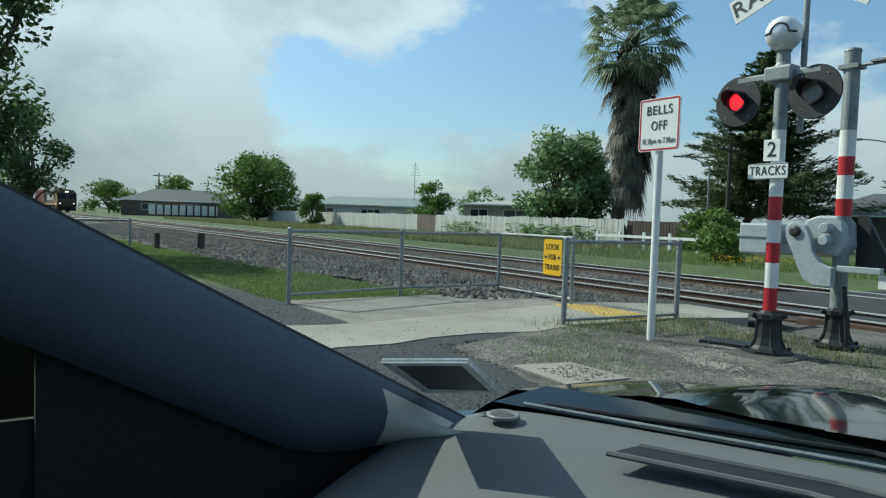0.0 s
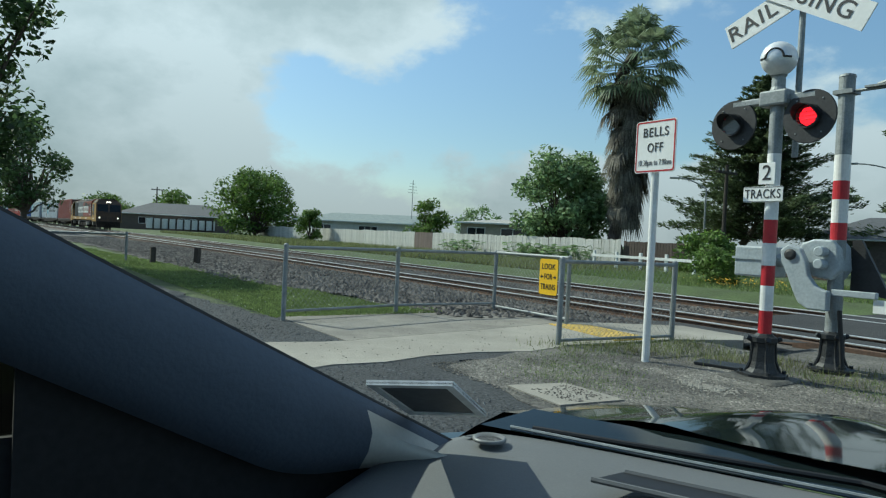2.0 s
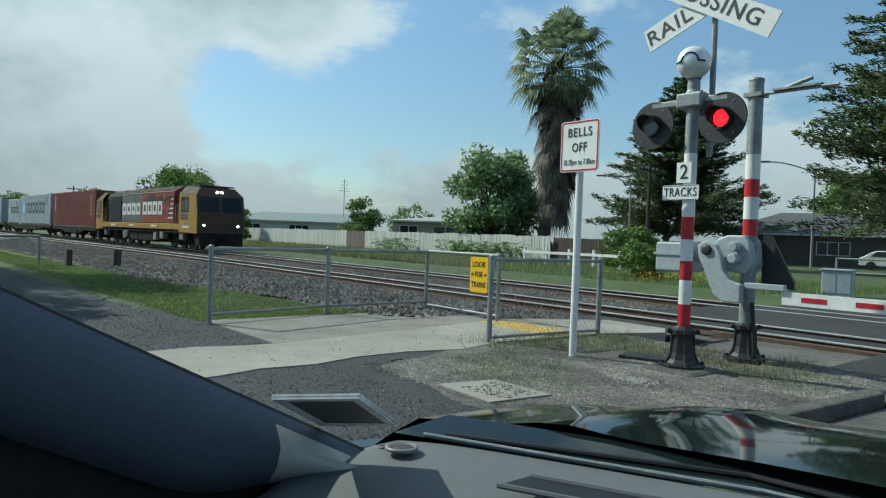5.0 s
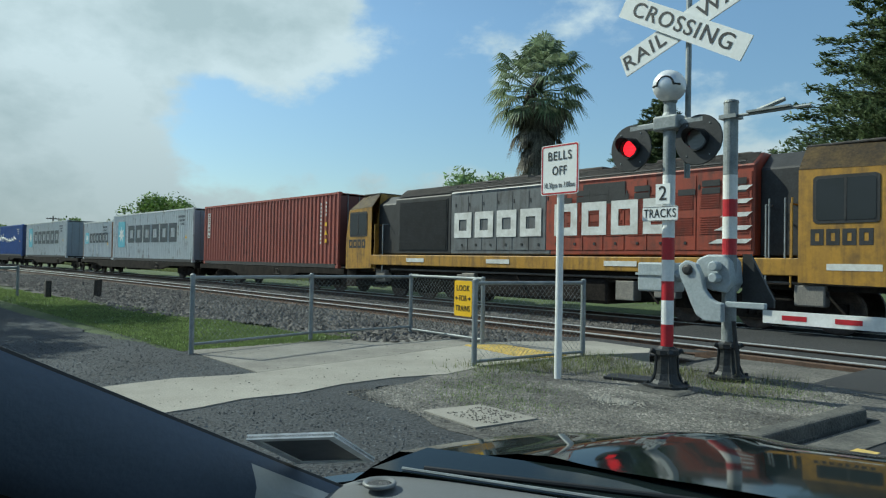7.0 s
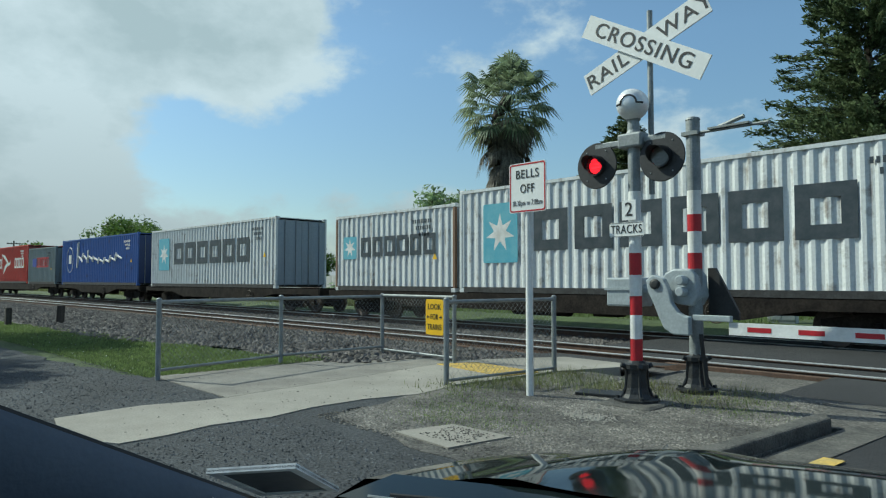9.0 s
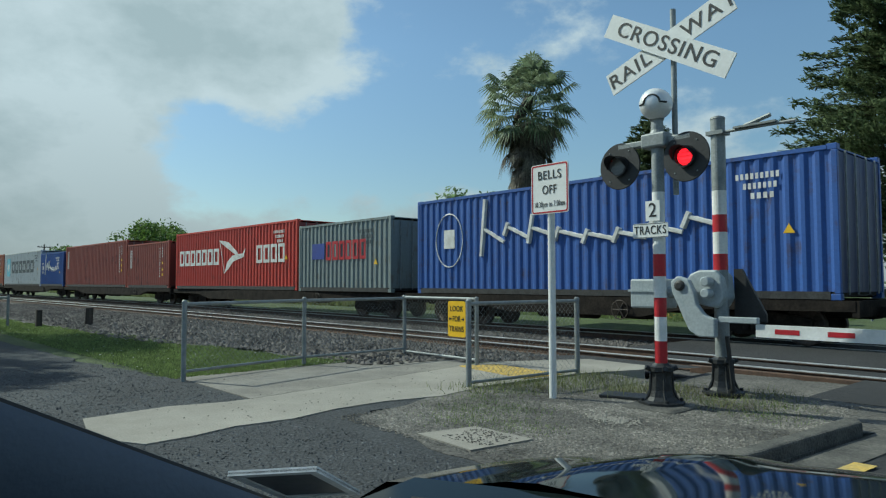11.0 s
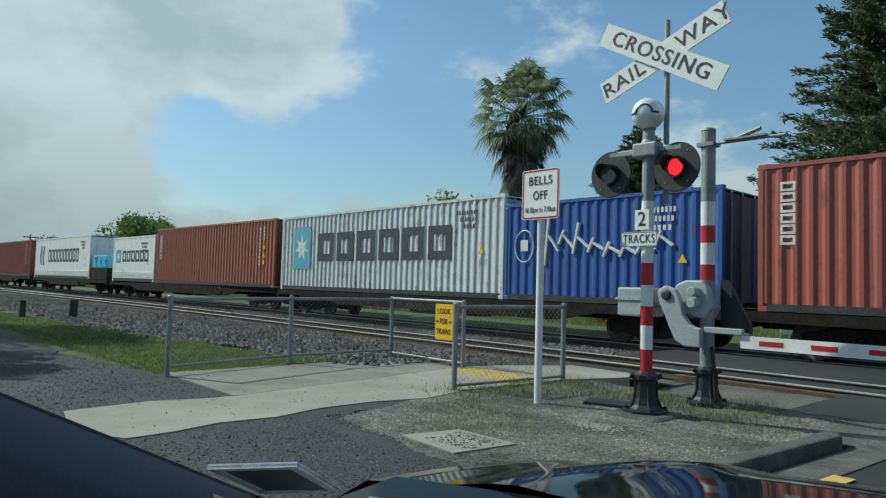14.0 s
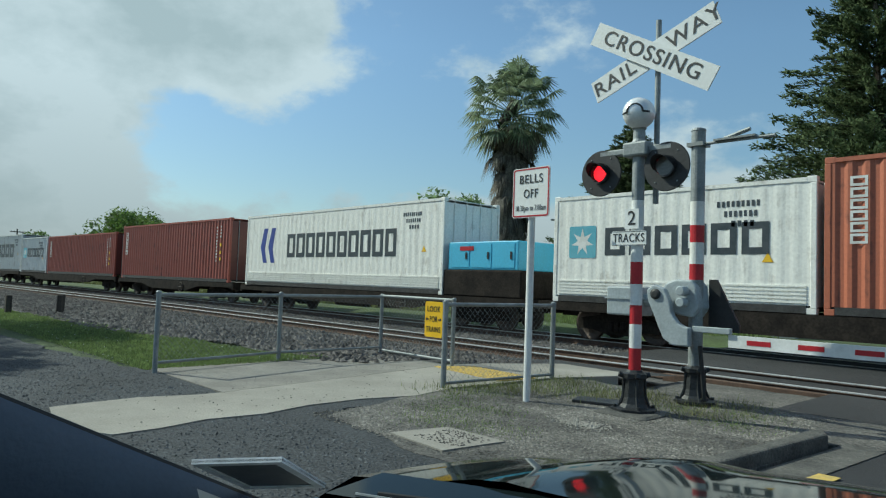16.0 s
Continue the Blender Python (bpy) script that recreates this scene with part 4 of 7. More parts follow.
    if style in ("star40", "star20"):
        k = 1.0 if style == "star40" else 0.62
        cx = -h + (1.55 if style == "star40" else 0.85)
        zc = height * 0.56
        hs = 0.62 * k
        tall = 1.30 if style == "star40" else 1.0
        part("logo_panel", plate(bmesh.new(), rounded(cx - hs, cx + hs, zc - hs * tall, zc + hs * tall, 0.05), y - 0.002, y), M_LOGOBLUE, t, "light blue square")
        part("logo_star", star(bmesh.new(), cx, zc, hs * 0.85, y - 0.004), M_LETTERWHITE, t, "white star shape")
        x0, x1 = (cx + hs + 0.55, h - 1.9) if style == "star40" else (cx + hs + 0.25, h - 0.75)
        glyphs(t, M_LETTERDARK, x0, x1, zc - 0.52 * k, zc + 0.52 * k, 6, y, 0.2)
    elif style == "upright":
        glyphs(t, M_LETTERWHITE, -h + 0.42, -h + 0.70, height * 0.44, height - 0.38, 6, y, upright=True)
    elif style == "red":
        zc = height * 0.55
        glyphs(t, M_LETTERWHITE, -h + 0.5, -h + 5.2, zc - 0.42, zc + 0.36, 7, y, 0.2)
        glyphs(t, M_LETTERWHITE, h - 3.4, h - 0.9, zc - 0.42, zc + 0.36, 4, y, 0.2)
        ln = bmesh.new()
        for pts in ([(-0.75, 0.75), (0.2, 0.62), (1.0, 0.18), (1.5, -0.2), (0.8, 0.05), (0.1, 0.33), (-0.6, 0.62)], [(-0.2, -0.85), (0.1, -0.3), (0.6, -0.02), (1.6, 0.05), (1.9, 0.3), (1.7, -0.12), (0.7, -0.3), (0.25, -0.62)], [(-0.75, 0.75), (-0.70, 0.75), (-0.17, -0.85), (-0.22, -0.85)]):
            plate(ln, [(px - 0.2, zc + pz) for px, pz in pts], y - 0.003, y - 0.001)
        part("emblem", ln, M_LETTERWHITE, t, "white sail-like emblem")
    elif style == "hapag":
        zc = height * 0.56
        glyphs(t, M_LETTERDARK, -h + 3.3, h - 2.1, zc - 0.48, zc + 0.42, 10, y, 0.22)
        ln = bmesh.new()
        for dx in (0.0, 0.62):
            plate(ln, [(-h + 1.45 + dx, zc - 0.7), (-h + 1.75 + dx, zc - 0.7), (-h + 1.55 + dx, zc - 0.15), (-h + 1.75 + dx, zc + 0.7), (-h + 1.45 + dx, zc + 0.7), (-h + 1.2 + dx, zc - 0.05)], y - 0.002, y)
        part("emblem", ln, M_LOGONAVY, t, "dark blue double chevron")
    elif style == "script":
        zc = height * 0.55
        big40 = length > 8
        x0, x1 = (-h + 2.9, h - 2.2) if big40 else (-h + 1.4, h - 1.1)
        n = 8
        for k in range(n):
            xx = x0 + (x1 - x0) * k / n
            zz = zc + 0.18 * math.sin(k * 0.8 + 1)
            tall = 0.95 if k == 0 else (0.45 if k == 2 else 0.2)
            tube(bm, (xx, y, zz - tall * 0.7), (xx + 0.16, y, zz + tall), 0.075 if big40 else 0.05, sides=5)
            tube(bm, (xx + 0.12, y, zz + 0.1), (xx + (x1 - x0) / n, y, zc - 0.15 + 0.1 * math.sin(k)), 0.06 if big40 else 0.045, sides=5)
        part("brush_stroke", bm, M_LETTERWHITE, t, "white brush-stroke lettering bars")
        ring = bmesh.new()
        cx = -h + (1.5 if big40 else 0.7)
        r = 0.8 if big40 else 0.42
        for k in range(24):
            a0, a1 = radians(15 * k), radians(15 * k + 15)
            tube(ring, (cx + r * 0.75 * math.cos(a0), y, zc + r * math.sin(a0)), (cx + r * 0.75 * math.cos(a1), y, zc + r * math.sin(a1)), 0.02, sides=5)
        box(ring, cx - r * 0.3, cx + r * 0.3, y - 0.002, y, zc - r * 0.3, zc + r * 0.4)
        part("emblem", ring, M_LETTERWHITE, t, "white ring emblem")
    elif style == "grey20":
        zc = height * 0.55
        part("emblem", bx(-h + 1.0, -h + 1.9, y - 0.002, y, zc - 0.2, zc + 0.4), M_LOGONAVY, t, "dark blue block")
        glyphs(t, M_REDPAINT, -h + 2.0, h - 1.4, zc - 0.25, zc + 0.45, 6, y, 0.24)
    if reefer:
        for k in range(5):
            part("rub_rail", bx(-h + 0.178, h - 0.178, -w - 0.004, -w + 0.03, 0.20 + 0.075 * k, 0.235 + 0.075 * k), mat, t)
    ride(t, s, DECK)
    return t


def wheel(bm, x, y, r=0.40):
    lathe(bm, ((0.06, -0.05), (r * 0.45, -0.03), (r * 0.85, -0.05), (r, -0.06), (r, 0.06), (r * 0.9, 0.065), (r * 0.6, 0.03), (0.06, 0.05)), 20, pose(x, y, r, 90))


M_WAGON = surf("wagon_black", (0.034, 0.028, 0.023), (0.014, 0.012, 0.011), rough=0.85, scale=3, fine=20, bump=0.2, grain=0.3, spec=0.12)
M_WHEEL = surf("wheel_steel", (0.10, 0.075, 0.06), (0.05, 0.04, 0.035), rough=0.6, metal=0.4, scale=5, fine=30)


def bogie(t, cx, r=0.40, axles=(-0.9, 0.9)):
    b = thing("bogie", pose(0, 0, 0), "black cast-steel bogie", "")
    del b["label"]
    b.parent = t
    for ax in axles:
        for sy in (-0.55, 0.55):
            bm = bmesh.new()
            wheel(bm, cx + ax, sy, r)
            part("wheel", bm, M_WHEEL, b)
        part("axle", tb((cx + ax, -0.55, r), (cx + ax, 0.55, r), 0.07, sides=8), M_WHEEL, b)
    lo, hi = axles[0], axles[-1]
    for sy in (-0.72, 0.72):
        pts = [(cx + lo - 0.2, r - 0.12), (cx + lo + 0.2, r - 0.12), (cx - 0.3, r - 0.22), (cx + 0.3, r - 0.22), (cx + hi - 0.2, r - 0.12), (cx + hi + 0.2, r - 0.12), (cx + hi + 0.2, r + 0.14), (cx + 0.35, r + 0.26), (cx - 0.35, r + 0.26), (cx + lo - 0.2, r + 0.14)]
        part("side_frame", plate(bmesh.new(), pts, sy - 0.06, sy + 0.06), M_WAGON, b)
        sp = bmesh.new()
        for dx in (-0.16, 0, 0.16):
            lathe(sp, ((0.06, 0), (0.075, 0.06), (0.06, 0.12), (0.075, 0.18), (0.06, 0.24)), 10, pose(cx + dx, sy + (0.09 if sy > 0 else -0.09), r - 0.14))
        part("spring", sp, M_WAGON, b)
    return b


def wagon(front, rear, label="black flat container wagon on two bogies"):
    """A container flat from front to rear, lengths along the train at 8 s."""
    L = front - rear
    s = (front + rear) / 2
    t = thing("flat_wagon", pose(0, 0, 0), label, "railway wagon", "wagons of the train")
    h = L / 2
    for sy in (-1, 1):
        y0 = sy * 1.15 - 0.06
        pts = [(-h, 0.92), (h, 0.92), (h, 0.72), (h - 3.2, 0.70), (h - 4.4, 0.48), (-h + 4.4, 0.48), (-h + 3.2, 0.70), (-h, 0.72)]
        part("side_sill", plate(bmesh.new(), [(x, z - 0.004) for x, z in pts], y0, y0 + 0.12), M_WAGON, t)
    part("centre_sill", bx(-h, h, -0.25, 0.25, 0.55, 0.88), M_WAGON, t)
    n = int(L / 1.6)
    first = part("cross_bearer", bx(-0.06, 0.06, -1.08, 1.08, 0.74, 0.90), M_WAGON, t)
    first.matrix_basis = pose(-h + 0.1, 0, 0)
    for k in range(1, n + 1):
        again(first, pose(-h + 0.1 + (L - 0.2) * k / n, 0, 0), t)
    for sx in (-1, 1):
        part("headstock", bx(sx * h - 0.06, sx * h + 0.06, -1.2, 1.2, 0.62, 0.914), M_WAGON, t)
        part("coupler", bx(min(sx * h, sx * (h + 0.42)), max(sx * h, sx * (h + 0.42)), -0.1, 0.1, 0.58, 0.80, bevel=0.03), M_WAGON, t)
        bogie(t, sx * (h - 2.0))
    br = bmesh.new()
    cx, r = h - 4.9, 0.22
    for k in range(16):
        a0, a1 = radians(22.5 * k), radians(22.5 * k + 22.5)
        tube(br, (cx + r * math.cos(a0), -1.27, 0.62 + r * math.sin(a0)), (cx + r * math.cos(a1), -1.27, 0.62 + r * math.sin(a1)), 0.014, sides=5)
    for k in range(3):
        a = radians(60 * k)
        tube(br, (cx + r * math.cos(a), -1.27, 0.62 + r * math.sin(a)), (cx - r * math.cos(a), -1.27, 0.62 - r * math.sin(a)), 0.012, sides=5)
    tube(br, (cx, -1.27, 0.62), (cx, -1.10, 0.62), 0.03, sides=6)
    part("brake_wheel", br, surf("brake_wheel_paint", (0.07, 0.05, 0.035), (0.04, 0.03, 0.025), rough=0.7), t, "spoked hand-brake wheel")
    part("brake_reservoir", tb((-1.2, -0.75, 0.55), (0.6, -0.75, 0.55), 0.2, sides=14), M_WAGON, t)
    part("brake_gear", bx(1.4, 2.1, -0.95, -0.55, 0.4, 0.68, bevel=0.03), M_WAGON, t)
    ride(t, s, 0.0)
    return t


# second paint of a pair is darker: the ends' shade put into the colour
BROWN, BROWN_SHADED = paint("brown", (0.33, 0.085, 0.06)), paint("brown_end", (0.12, 0.04, 0.035))
ORANGE = paint("rust_orange", (0.42, 0.13, 0.07))
GREY, GREY_SHADED = paint("grey", (0.64, 0.66, 0.65), 0.17), paint("grey_end", (0.27, 0.31, 0.35), 0.2)
BLUE, BLUE_SHADED = paint("blue", (0.035, 0.10, 0.34), 0.1), paint("blue_end", (0.02, 0.04, 0.12), 0.1)
RED, RED_SHADED = paint("red", (0.52, 0.045, 0.03), 0.12), paint("red_end", (0.20, 0.03, 0.03), 0.2)
WHITE = paint("white", (0.84, 0.83, 0.77), 0.07)
RUSTY = paint("rusty_post", (0.20, 0.12, 0.075), 0.5, 0.8)
DGREY = paint("dark_grey", (0.20, 0.24, 0.24), 0.2)

F40, F20, HC, ST = 12.19, 6.06, 2.90, 2.59
C40 = "ribbed {} forty-foot container riding on a flat wagon"
C20 = "ribbed {} twenty-foot container riding on a flat wagon"
container(C40.format("red-brown"), F40, HC, BROWN, BROWN_SHADED, -10.74, "upright")
container(C40.format("pale grey"), F40, HC, GREY, GREY_SHADED, -24.2, "star40")
container(C20.format("rust-stained pale grey"), F20, ST, GREY, GREY_SHADED, -33.5, "star20")
container(C40.format("grey"), F40, HC, GREY, GREY_SHADED, -46.87, "star40")
container(C40.format("bright blue"), F40, HC, BLUE, BLUE_SHADED, -60.72, "script")
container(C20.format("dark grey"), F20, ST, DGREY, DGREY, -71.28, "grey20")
container(C40.format("bright red"), F40, HC, RED, RED_SHADED, -80.65, "red")
container(C20.format("red-brown"), F20, ST, BROWN, BROWN_SHADED, -90.6, "upright")
container(C40.format("red-brown"), F40, HC, BROWN, BROWN_SHADED, -99.9, "upright")
container(C20.format("bright blue"), F20, ST, BLUE, BLUE_SHADED, -109.74, "script")
container(C40.format("pale grey"), F40, HC, GREY, GREY_SHADED, -118.9, "star40")
container(C40.format("orange-brown"), F40, HC, ORANGE, BROWN_SHADED, -131.72, "upright")
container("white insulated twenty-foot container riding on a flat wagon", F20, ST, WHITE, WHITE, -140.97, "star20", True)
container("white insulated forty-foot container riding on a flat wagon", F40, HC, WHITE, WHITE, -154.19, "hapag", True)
container(C40.format("red-brown"), F40, HC, BROWN, BROWN_SHADED, -167.93, "upright")
container(C40.format("red-brown"), F40, ST, BROWN, BROWN_SHADED, -181.16, "upright")
container(C20.format("pale grey"), F20, ST, GREY, GREY_SHADED, -190.58, "star20")
container(C40.format("grey"), F40, HC, GREY, GREY_SHADED, -199.9, "star40")
for f, r in ((-4.3, -17.2), (-17.9, -36.9), (-37.8, -53.6), (-54.4, -67.4), (-68.0, -87.2), (-87.4, -106.3), (-106.6, -125.2), (-125.5, -144.4), (-145.0, -160.7), (-161.5, -174.4), (-174.9, -193.8), (-194.2, -206.6)):
    wagon(f, r)


def genset():
    t = thing("generator_unit", pose(0, 0, 0), "light blue generator set on a wagon beside the insulated container", "generator")
    blue = paint("genset_blue", (0.10, 0.45, 0.66), 0.05)
    part("tank", bx(-1.5, 1.5, -1.15, 1.15, 0.0, 0.75, bevel=0.04), M_WAGON, t, "black fuel tank")
    part("cabinet", bx(-1.35, 1.35, -1.1, 1.1, 0.75, 1.55, bevel=0.03), blue, t, "light blue steel cabinet")
    for k in range(3):
        d = part("door", bx(-1.25 + 0.85 * k, -0.48 + 0.85 * k, -1.115, -1.10, 0.82, 1.48), blue, t)
        part("handle", bx(-0.62 + 0.85 * k, -0.56 + 0.85 * k, -1.135, -1.115, 1.05, 1.25), M_BLACK, d)
    part("label_plate", bx(-0.85, -0.3, -1.125, -1.116, 1.3, 1.42), M_REDPAINT, t, "red maker's plate")
    ride(t, -146.6, DECK)


genset()


def locomotive():
    """A twin-cab diesel; x runs forward from the nose at 0 back to -18.2."""
    t = thing("locomotive", pose(0, 0, 0), "yellow, red and grey twin-cab diesel freight locomotive", "locomotive")
    yel, red = paint("loco_yellow", (0.42, 0.225, 0.03), 0.25), paint("loco_red", (0.30, 0.055, 0.028), 0.15)
    gry, blk = paint("loco_grey", (0.15, 0.16, 0.165), 0.15), surf("loco_black", (0.03, 0.031, 0.033), (0.018, 0.018, 0.018), rough=0.6, scale=4, fine=25, bump=0.1)
    for m_loco in (yel, red, gry):
        weather(m_loco, (0.045, 0.034, 0.027), 0.92, 1.28, 0.75)
    glass = surf("dark_glass", (0.02, 0.025, 0.03), (0.015, 0.02, 0.022), rough=0.06, bump=0, grain=0.0)
    soot = surf("soot_roof", (0.075, 0.065, 0.058), (0.035, 0.032, 0.03), rough=0.8, scale=2, fine=15)
    W = 1.37

    def shell(x0, x1, z0, zs, zt, half, mat, name, label=""):
        """A hood section: straight sides to zs, sloped shoulders to zt."""
        bm = bmesh.new()
        prof = [(-half, z0), (-half, zs), (-half + 0.42, zt), (half - 0.42, zt), (half, zs), (half, z0)]
        a, b = [bm.verts.new((x0, y, z)) for y, z in prof], [bm.verts.new((x1, y, z)) for y, z in prof]
        for k in range(6):
            bm.faces.new((a[k], a[(k + 1) % 6], b[(k + 1) % 6], b[k]))
        bm.faces.new(a[::-1])
        bm.faces.new(b)
        bmesh.ops.recalc_face_normals(bm, faces=bm.faces)
        bmesh.ops.bevel(bm, geom=bm.edges[:], offset=0.025, segments=1, affect="EDGES")
        return part(name, bm, mat, t, label)

    shell(-15.3, -12.5, 1.5, 3.3, 3.55, W - 0.06, blk, "radiator_section", "black radiator section")
    shell(-12.5, -8.6, 1.5, 3.34, 3.62, W - 0.05, gry, "hood_section", "grey hood section")
    shell(-8.6, -3.35, 1.5, 3.34, 3.62, W - 0.05, red, "hood_section", "red hood section")
    shell(-3.35, -2.5, 1.5, 3.25, 3.6, W - 0.30, blk, "walkway_recess", "dark recess behind the cab")
    shell(-16.6, -15.3, 1.5, 3.2, 3.5, W - 0.30, blk, "walkway_recess", "dark recess behind the rear cab")
    part("radiator_cover", bx(-14.9, -12.6, -0.8, 0.8, 3.55, 3.66, bevel=0.03), soot, t, "sooty radiator cover")
    for k in range(7):
        part("roof_hatch", bx(-12.2 + 1.25 * k, -11.2 + 1.25 * k, -0.7, 0.7, 3.62, 3.70 + 0.04 * (k % 2), bevel=0.03), soot, t)
    for k in range(15):
        x = -12.3 + 0.595 * k
        if x > -3.6:
            break
        m = gry if x + 0.5 < -8.5 else red
        d = part("hood_door", bx(x, x + 0.565, -W + 0.035, -W + 0.052, 1.62, 3.2), m, t)
        part("hinge", bx(x + 0.02, x + 0.06, -W + 0.025, -W + 0.035, 2.9, 3.0), blk, d)
        part("latch", bx(x + 0.3, x + 0.36, -W + 0.022, -W + 0.035, 1.74, 1.80), blk, d)
        if x > -8.2:
            lv = bmesh.new()
            for z0 in (1.95, 2.5):
                for q in range(8):
                    box(lv, x + 0.07, x + 0.5, -W + 0.022, -W + 0.036, z0 + 0.05 * q, z0 + 0.05 * q + 0.022)
            part("louvre", lv, red, d)
    part("radiator_grille", bx(-15.1, -12.65, -W + 0.04, -W + 0.062, 1.62, 3.2), blk, t)
    gl = bmesh.new()
    for k in range(32):
        box(gl, -15.05, -12.7, -W + 0.022, -W + 0.04, 1.66 + 0.048 * k, 1.66 + 0.048 * k + 0.02)
    part("grille_slats", gl, blk, t)
    part("air_intake", bx(-7.55, -6.35, -W + 0.02, -W + 0.036, 2.72, 3.22), blk, t, "black air intake panel")
    part("hood_rail", tb((-12.4, -W + 0.0, 3.40), (-3.5, -W + 0.0, 3.40), 0.018, sides=8), blk, t)
    for x0, x1 in ((-15.2, -12.55), (-12.45, -8.65), (-8.55, -3.4)):
        for sy in (-1, 1):
            sh = bmesh.new()
            lo, hi = (sy * (W - 0.07), 3.36), (sy * (W - 0.46), 3.635)
            q = [sh.verts.new(p) for p in ((x0, *lo), (x1, *lo), (x1, *hi), (x0, *hi))]
            sh.faces.new(q)
            bmesh.ops.solidify(sh, geom=sh.faces[:], thickness=0.012)
            part("roof_shoulder", sh, soot, t, "sooty sloping roof shoulder")
    for k in range(9):
        x = -8.3 + 0.55 * k
        for z in (2.86, 3.02) if k % 3 else (2.86,):
            part("vent_frame", plate(bmesh.new(), [(x, z - 0.07), (x + 0.4, z - 0.07), (x + 0.4, z + 0.06), (x, z + 0.06)], -W + 0.016, -W + 0.022), blk, t)
    for x in (-11.6, -9.9, -6.0, -4.6, -2.2):
        part("brake_pipe", tb((x, -1.22, 0.98), (x + 0.5, -1.26, 0.42), 0.025, sides=6), M_WAGON, t)
    part("air_line", tb((-15.6, -1.24, 0.98), (-1.0, -1.24, 0.98), 0.03, sides=8), surf("pipe_grey", (0.16, 0.14, 0.12), (0.09, 0.08, 0.07), rough=0.7), t)
    for x in (-16.4, -12.0, -5.6, -2.6):
        part("sand_box", bx(x, x + 0.55, -1.30, -1.02, 0.55, 0.95, bevel=0.03), surf("equip_grey", (0.24, 0.22, 0.19), (0.14, 0.13, 0.12), rough=0.7), t, "grimy grey equipment box")
    for x in (-3.05, -2.75, -2.62):
        part("grab_rail", tb((x, -W + 0.02, 1.46), (x, -W + 0.02, 2.62), 0.018, sides=6), yel if x > -2.7 else M_GALV, t)
    # lettering as plain bars, white over both colours
    glyphs(t, M_LETTERWHITE, -12.3, -8.75, 1.98, 2.72, 4, -W + 0.018, 0.22)
    glyphs(t, M_LETTERWHITE, -8.45, -5.0, 1.98, 2.78, 4, -W + 0.018, 0.22)
    ch = bmesh.new()
    for k in range(5):
        plate(ch, [(-4.3 + 0.12 * k, 1.75 + 0.27 * k), (-3.5, 1.75 + 0.27 * k), (-3.37, 1.84 + 0.27 * k), (-4.1 + 0.12 * k, 1.84 + 0.27 * k)], -W + 0.014, -W + 0.019)
    part("chevron_bars", ch, M_LETTERWHITE, t, "white slanting bars")
    # frame and sill
    part("sill", bx(-18.1, -0.1, -W + 0.008, W - 0.008, 1.12, 1.46, bevel=0.02), yel, t, "yellow frame sill")
    part("underframe", bx(-17.6, -0.6, -1.15, 1.15, 0.85, 1.12), M_WAGON, t)
    for x in (-14.6, -10.9, -6.9, -2.0):
        part("sill_plate", bx(x, x + 0.9, -W - 0.006, -W + 0.012, 1.24, 1.36), M_LETTERWHITE, t)
    # cabs
    for name, x0, x1, sg in (("front_cab", -2.5, 0.0, 1), ("rear_cab", -16.6, -18.2, -1)):
        lo, hi = min(x0, x1), max(x0, x1)
        bm = bmesh.new()
        nose = x1
        inset = 0.42 * sg
        prof = [(x0, 1.0), (nose, 0.95), (nose, 2.05), (nose - inset * 0.45, 3.05), (nose - inset * 1.3, 3.52), (x0, 3.60)]
        a = [bm.verts.new((x, -W, z)) for x, z in prof]
        b = [bm.verts.new((x, W, z)) for x, z in prof]
        for z_i in (4, 5):
            for q, sgn in ((a, 1), (b, -1)):
                q[z_i].co.y += 0.38 * sgn
        for k in range(6):
            bm.faces.new((a[k], a[(k + 1) % 6], b[(k + 1) % 6], b[k]))
        for q in (a, b):
            # side with the sloped shoulder split off
            m0 = bm.verts.new((x0, q[0].co.y, 3.12))
            bm.faces.new((q[0], q[1], q[2], q[3], m0))
            bm.faces.new((m0, q[3], q[4], q[5]))
        bmesh.ops.remove_doubles(bm, verts=bm.verts, dist=0.001)
        bmesh.ops.recalc_face_normals(bm, faces=bm.faces)
        cab = part(name, bm, yel, t, "yellow driver's cab")
        for sy in (-1, 1):
            cs = bmesh.new()
            cs.faces.new([cs.verts.new(p) for p in ((x0, sy * (W + 0.004), 3.128), (nose - inset * 0.47, sy * (W + 0.004), 3.06), (nose - inset * 1.3, sy * (W - 0.372), 3.53), (x0, sy * (W - 0.372), 3.61))])
            bmesh.ops.solidify(cs, geom=cs.faces[:], thickness=0.006)
            part("cab_shoulder", cs, surf("sooty_yellow", (0.17, 0.11, 0.04), (0.07, 0.05, 0.03), rough=0.7, scale=2.5, fine=20), cab, "soot-stained cab roof edge")
        rf = bmesh.new()
        rx0, rx1 = (x0, nose - inset * 1.3)
        box(rf, min(rx0, rx1), max(rx0, rx1), -W + 0.36, W - 0.36, 3.585, 3.64, bevel=0.02)
        part("cab_roof", rf, soot, cab, "sooty cab roof")
        wx0, wx1 = (x0 + 0.32 * sg, x0 + 1.30 * sg)
        wl0, wl1 = min(wx0, wx1), max(wx0, wx1)
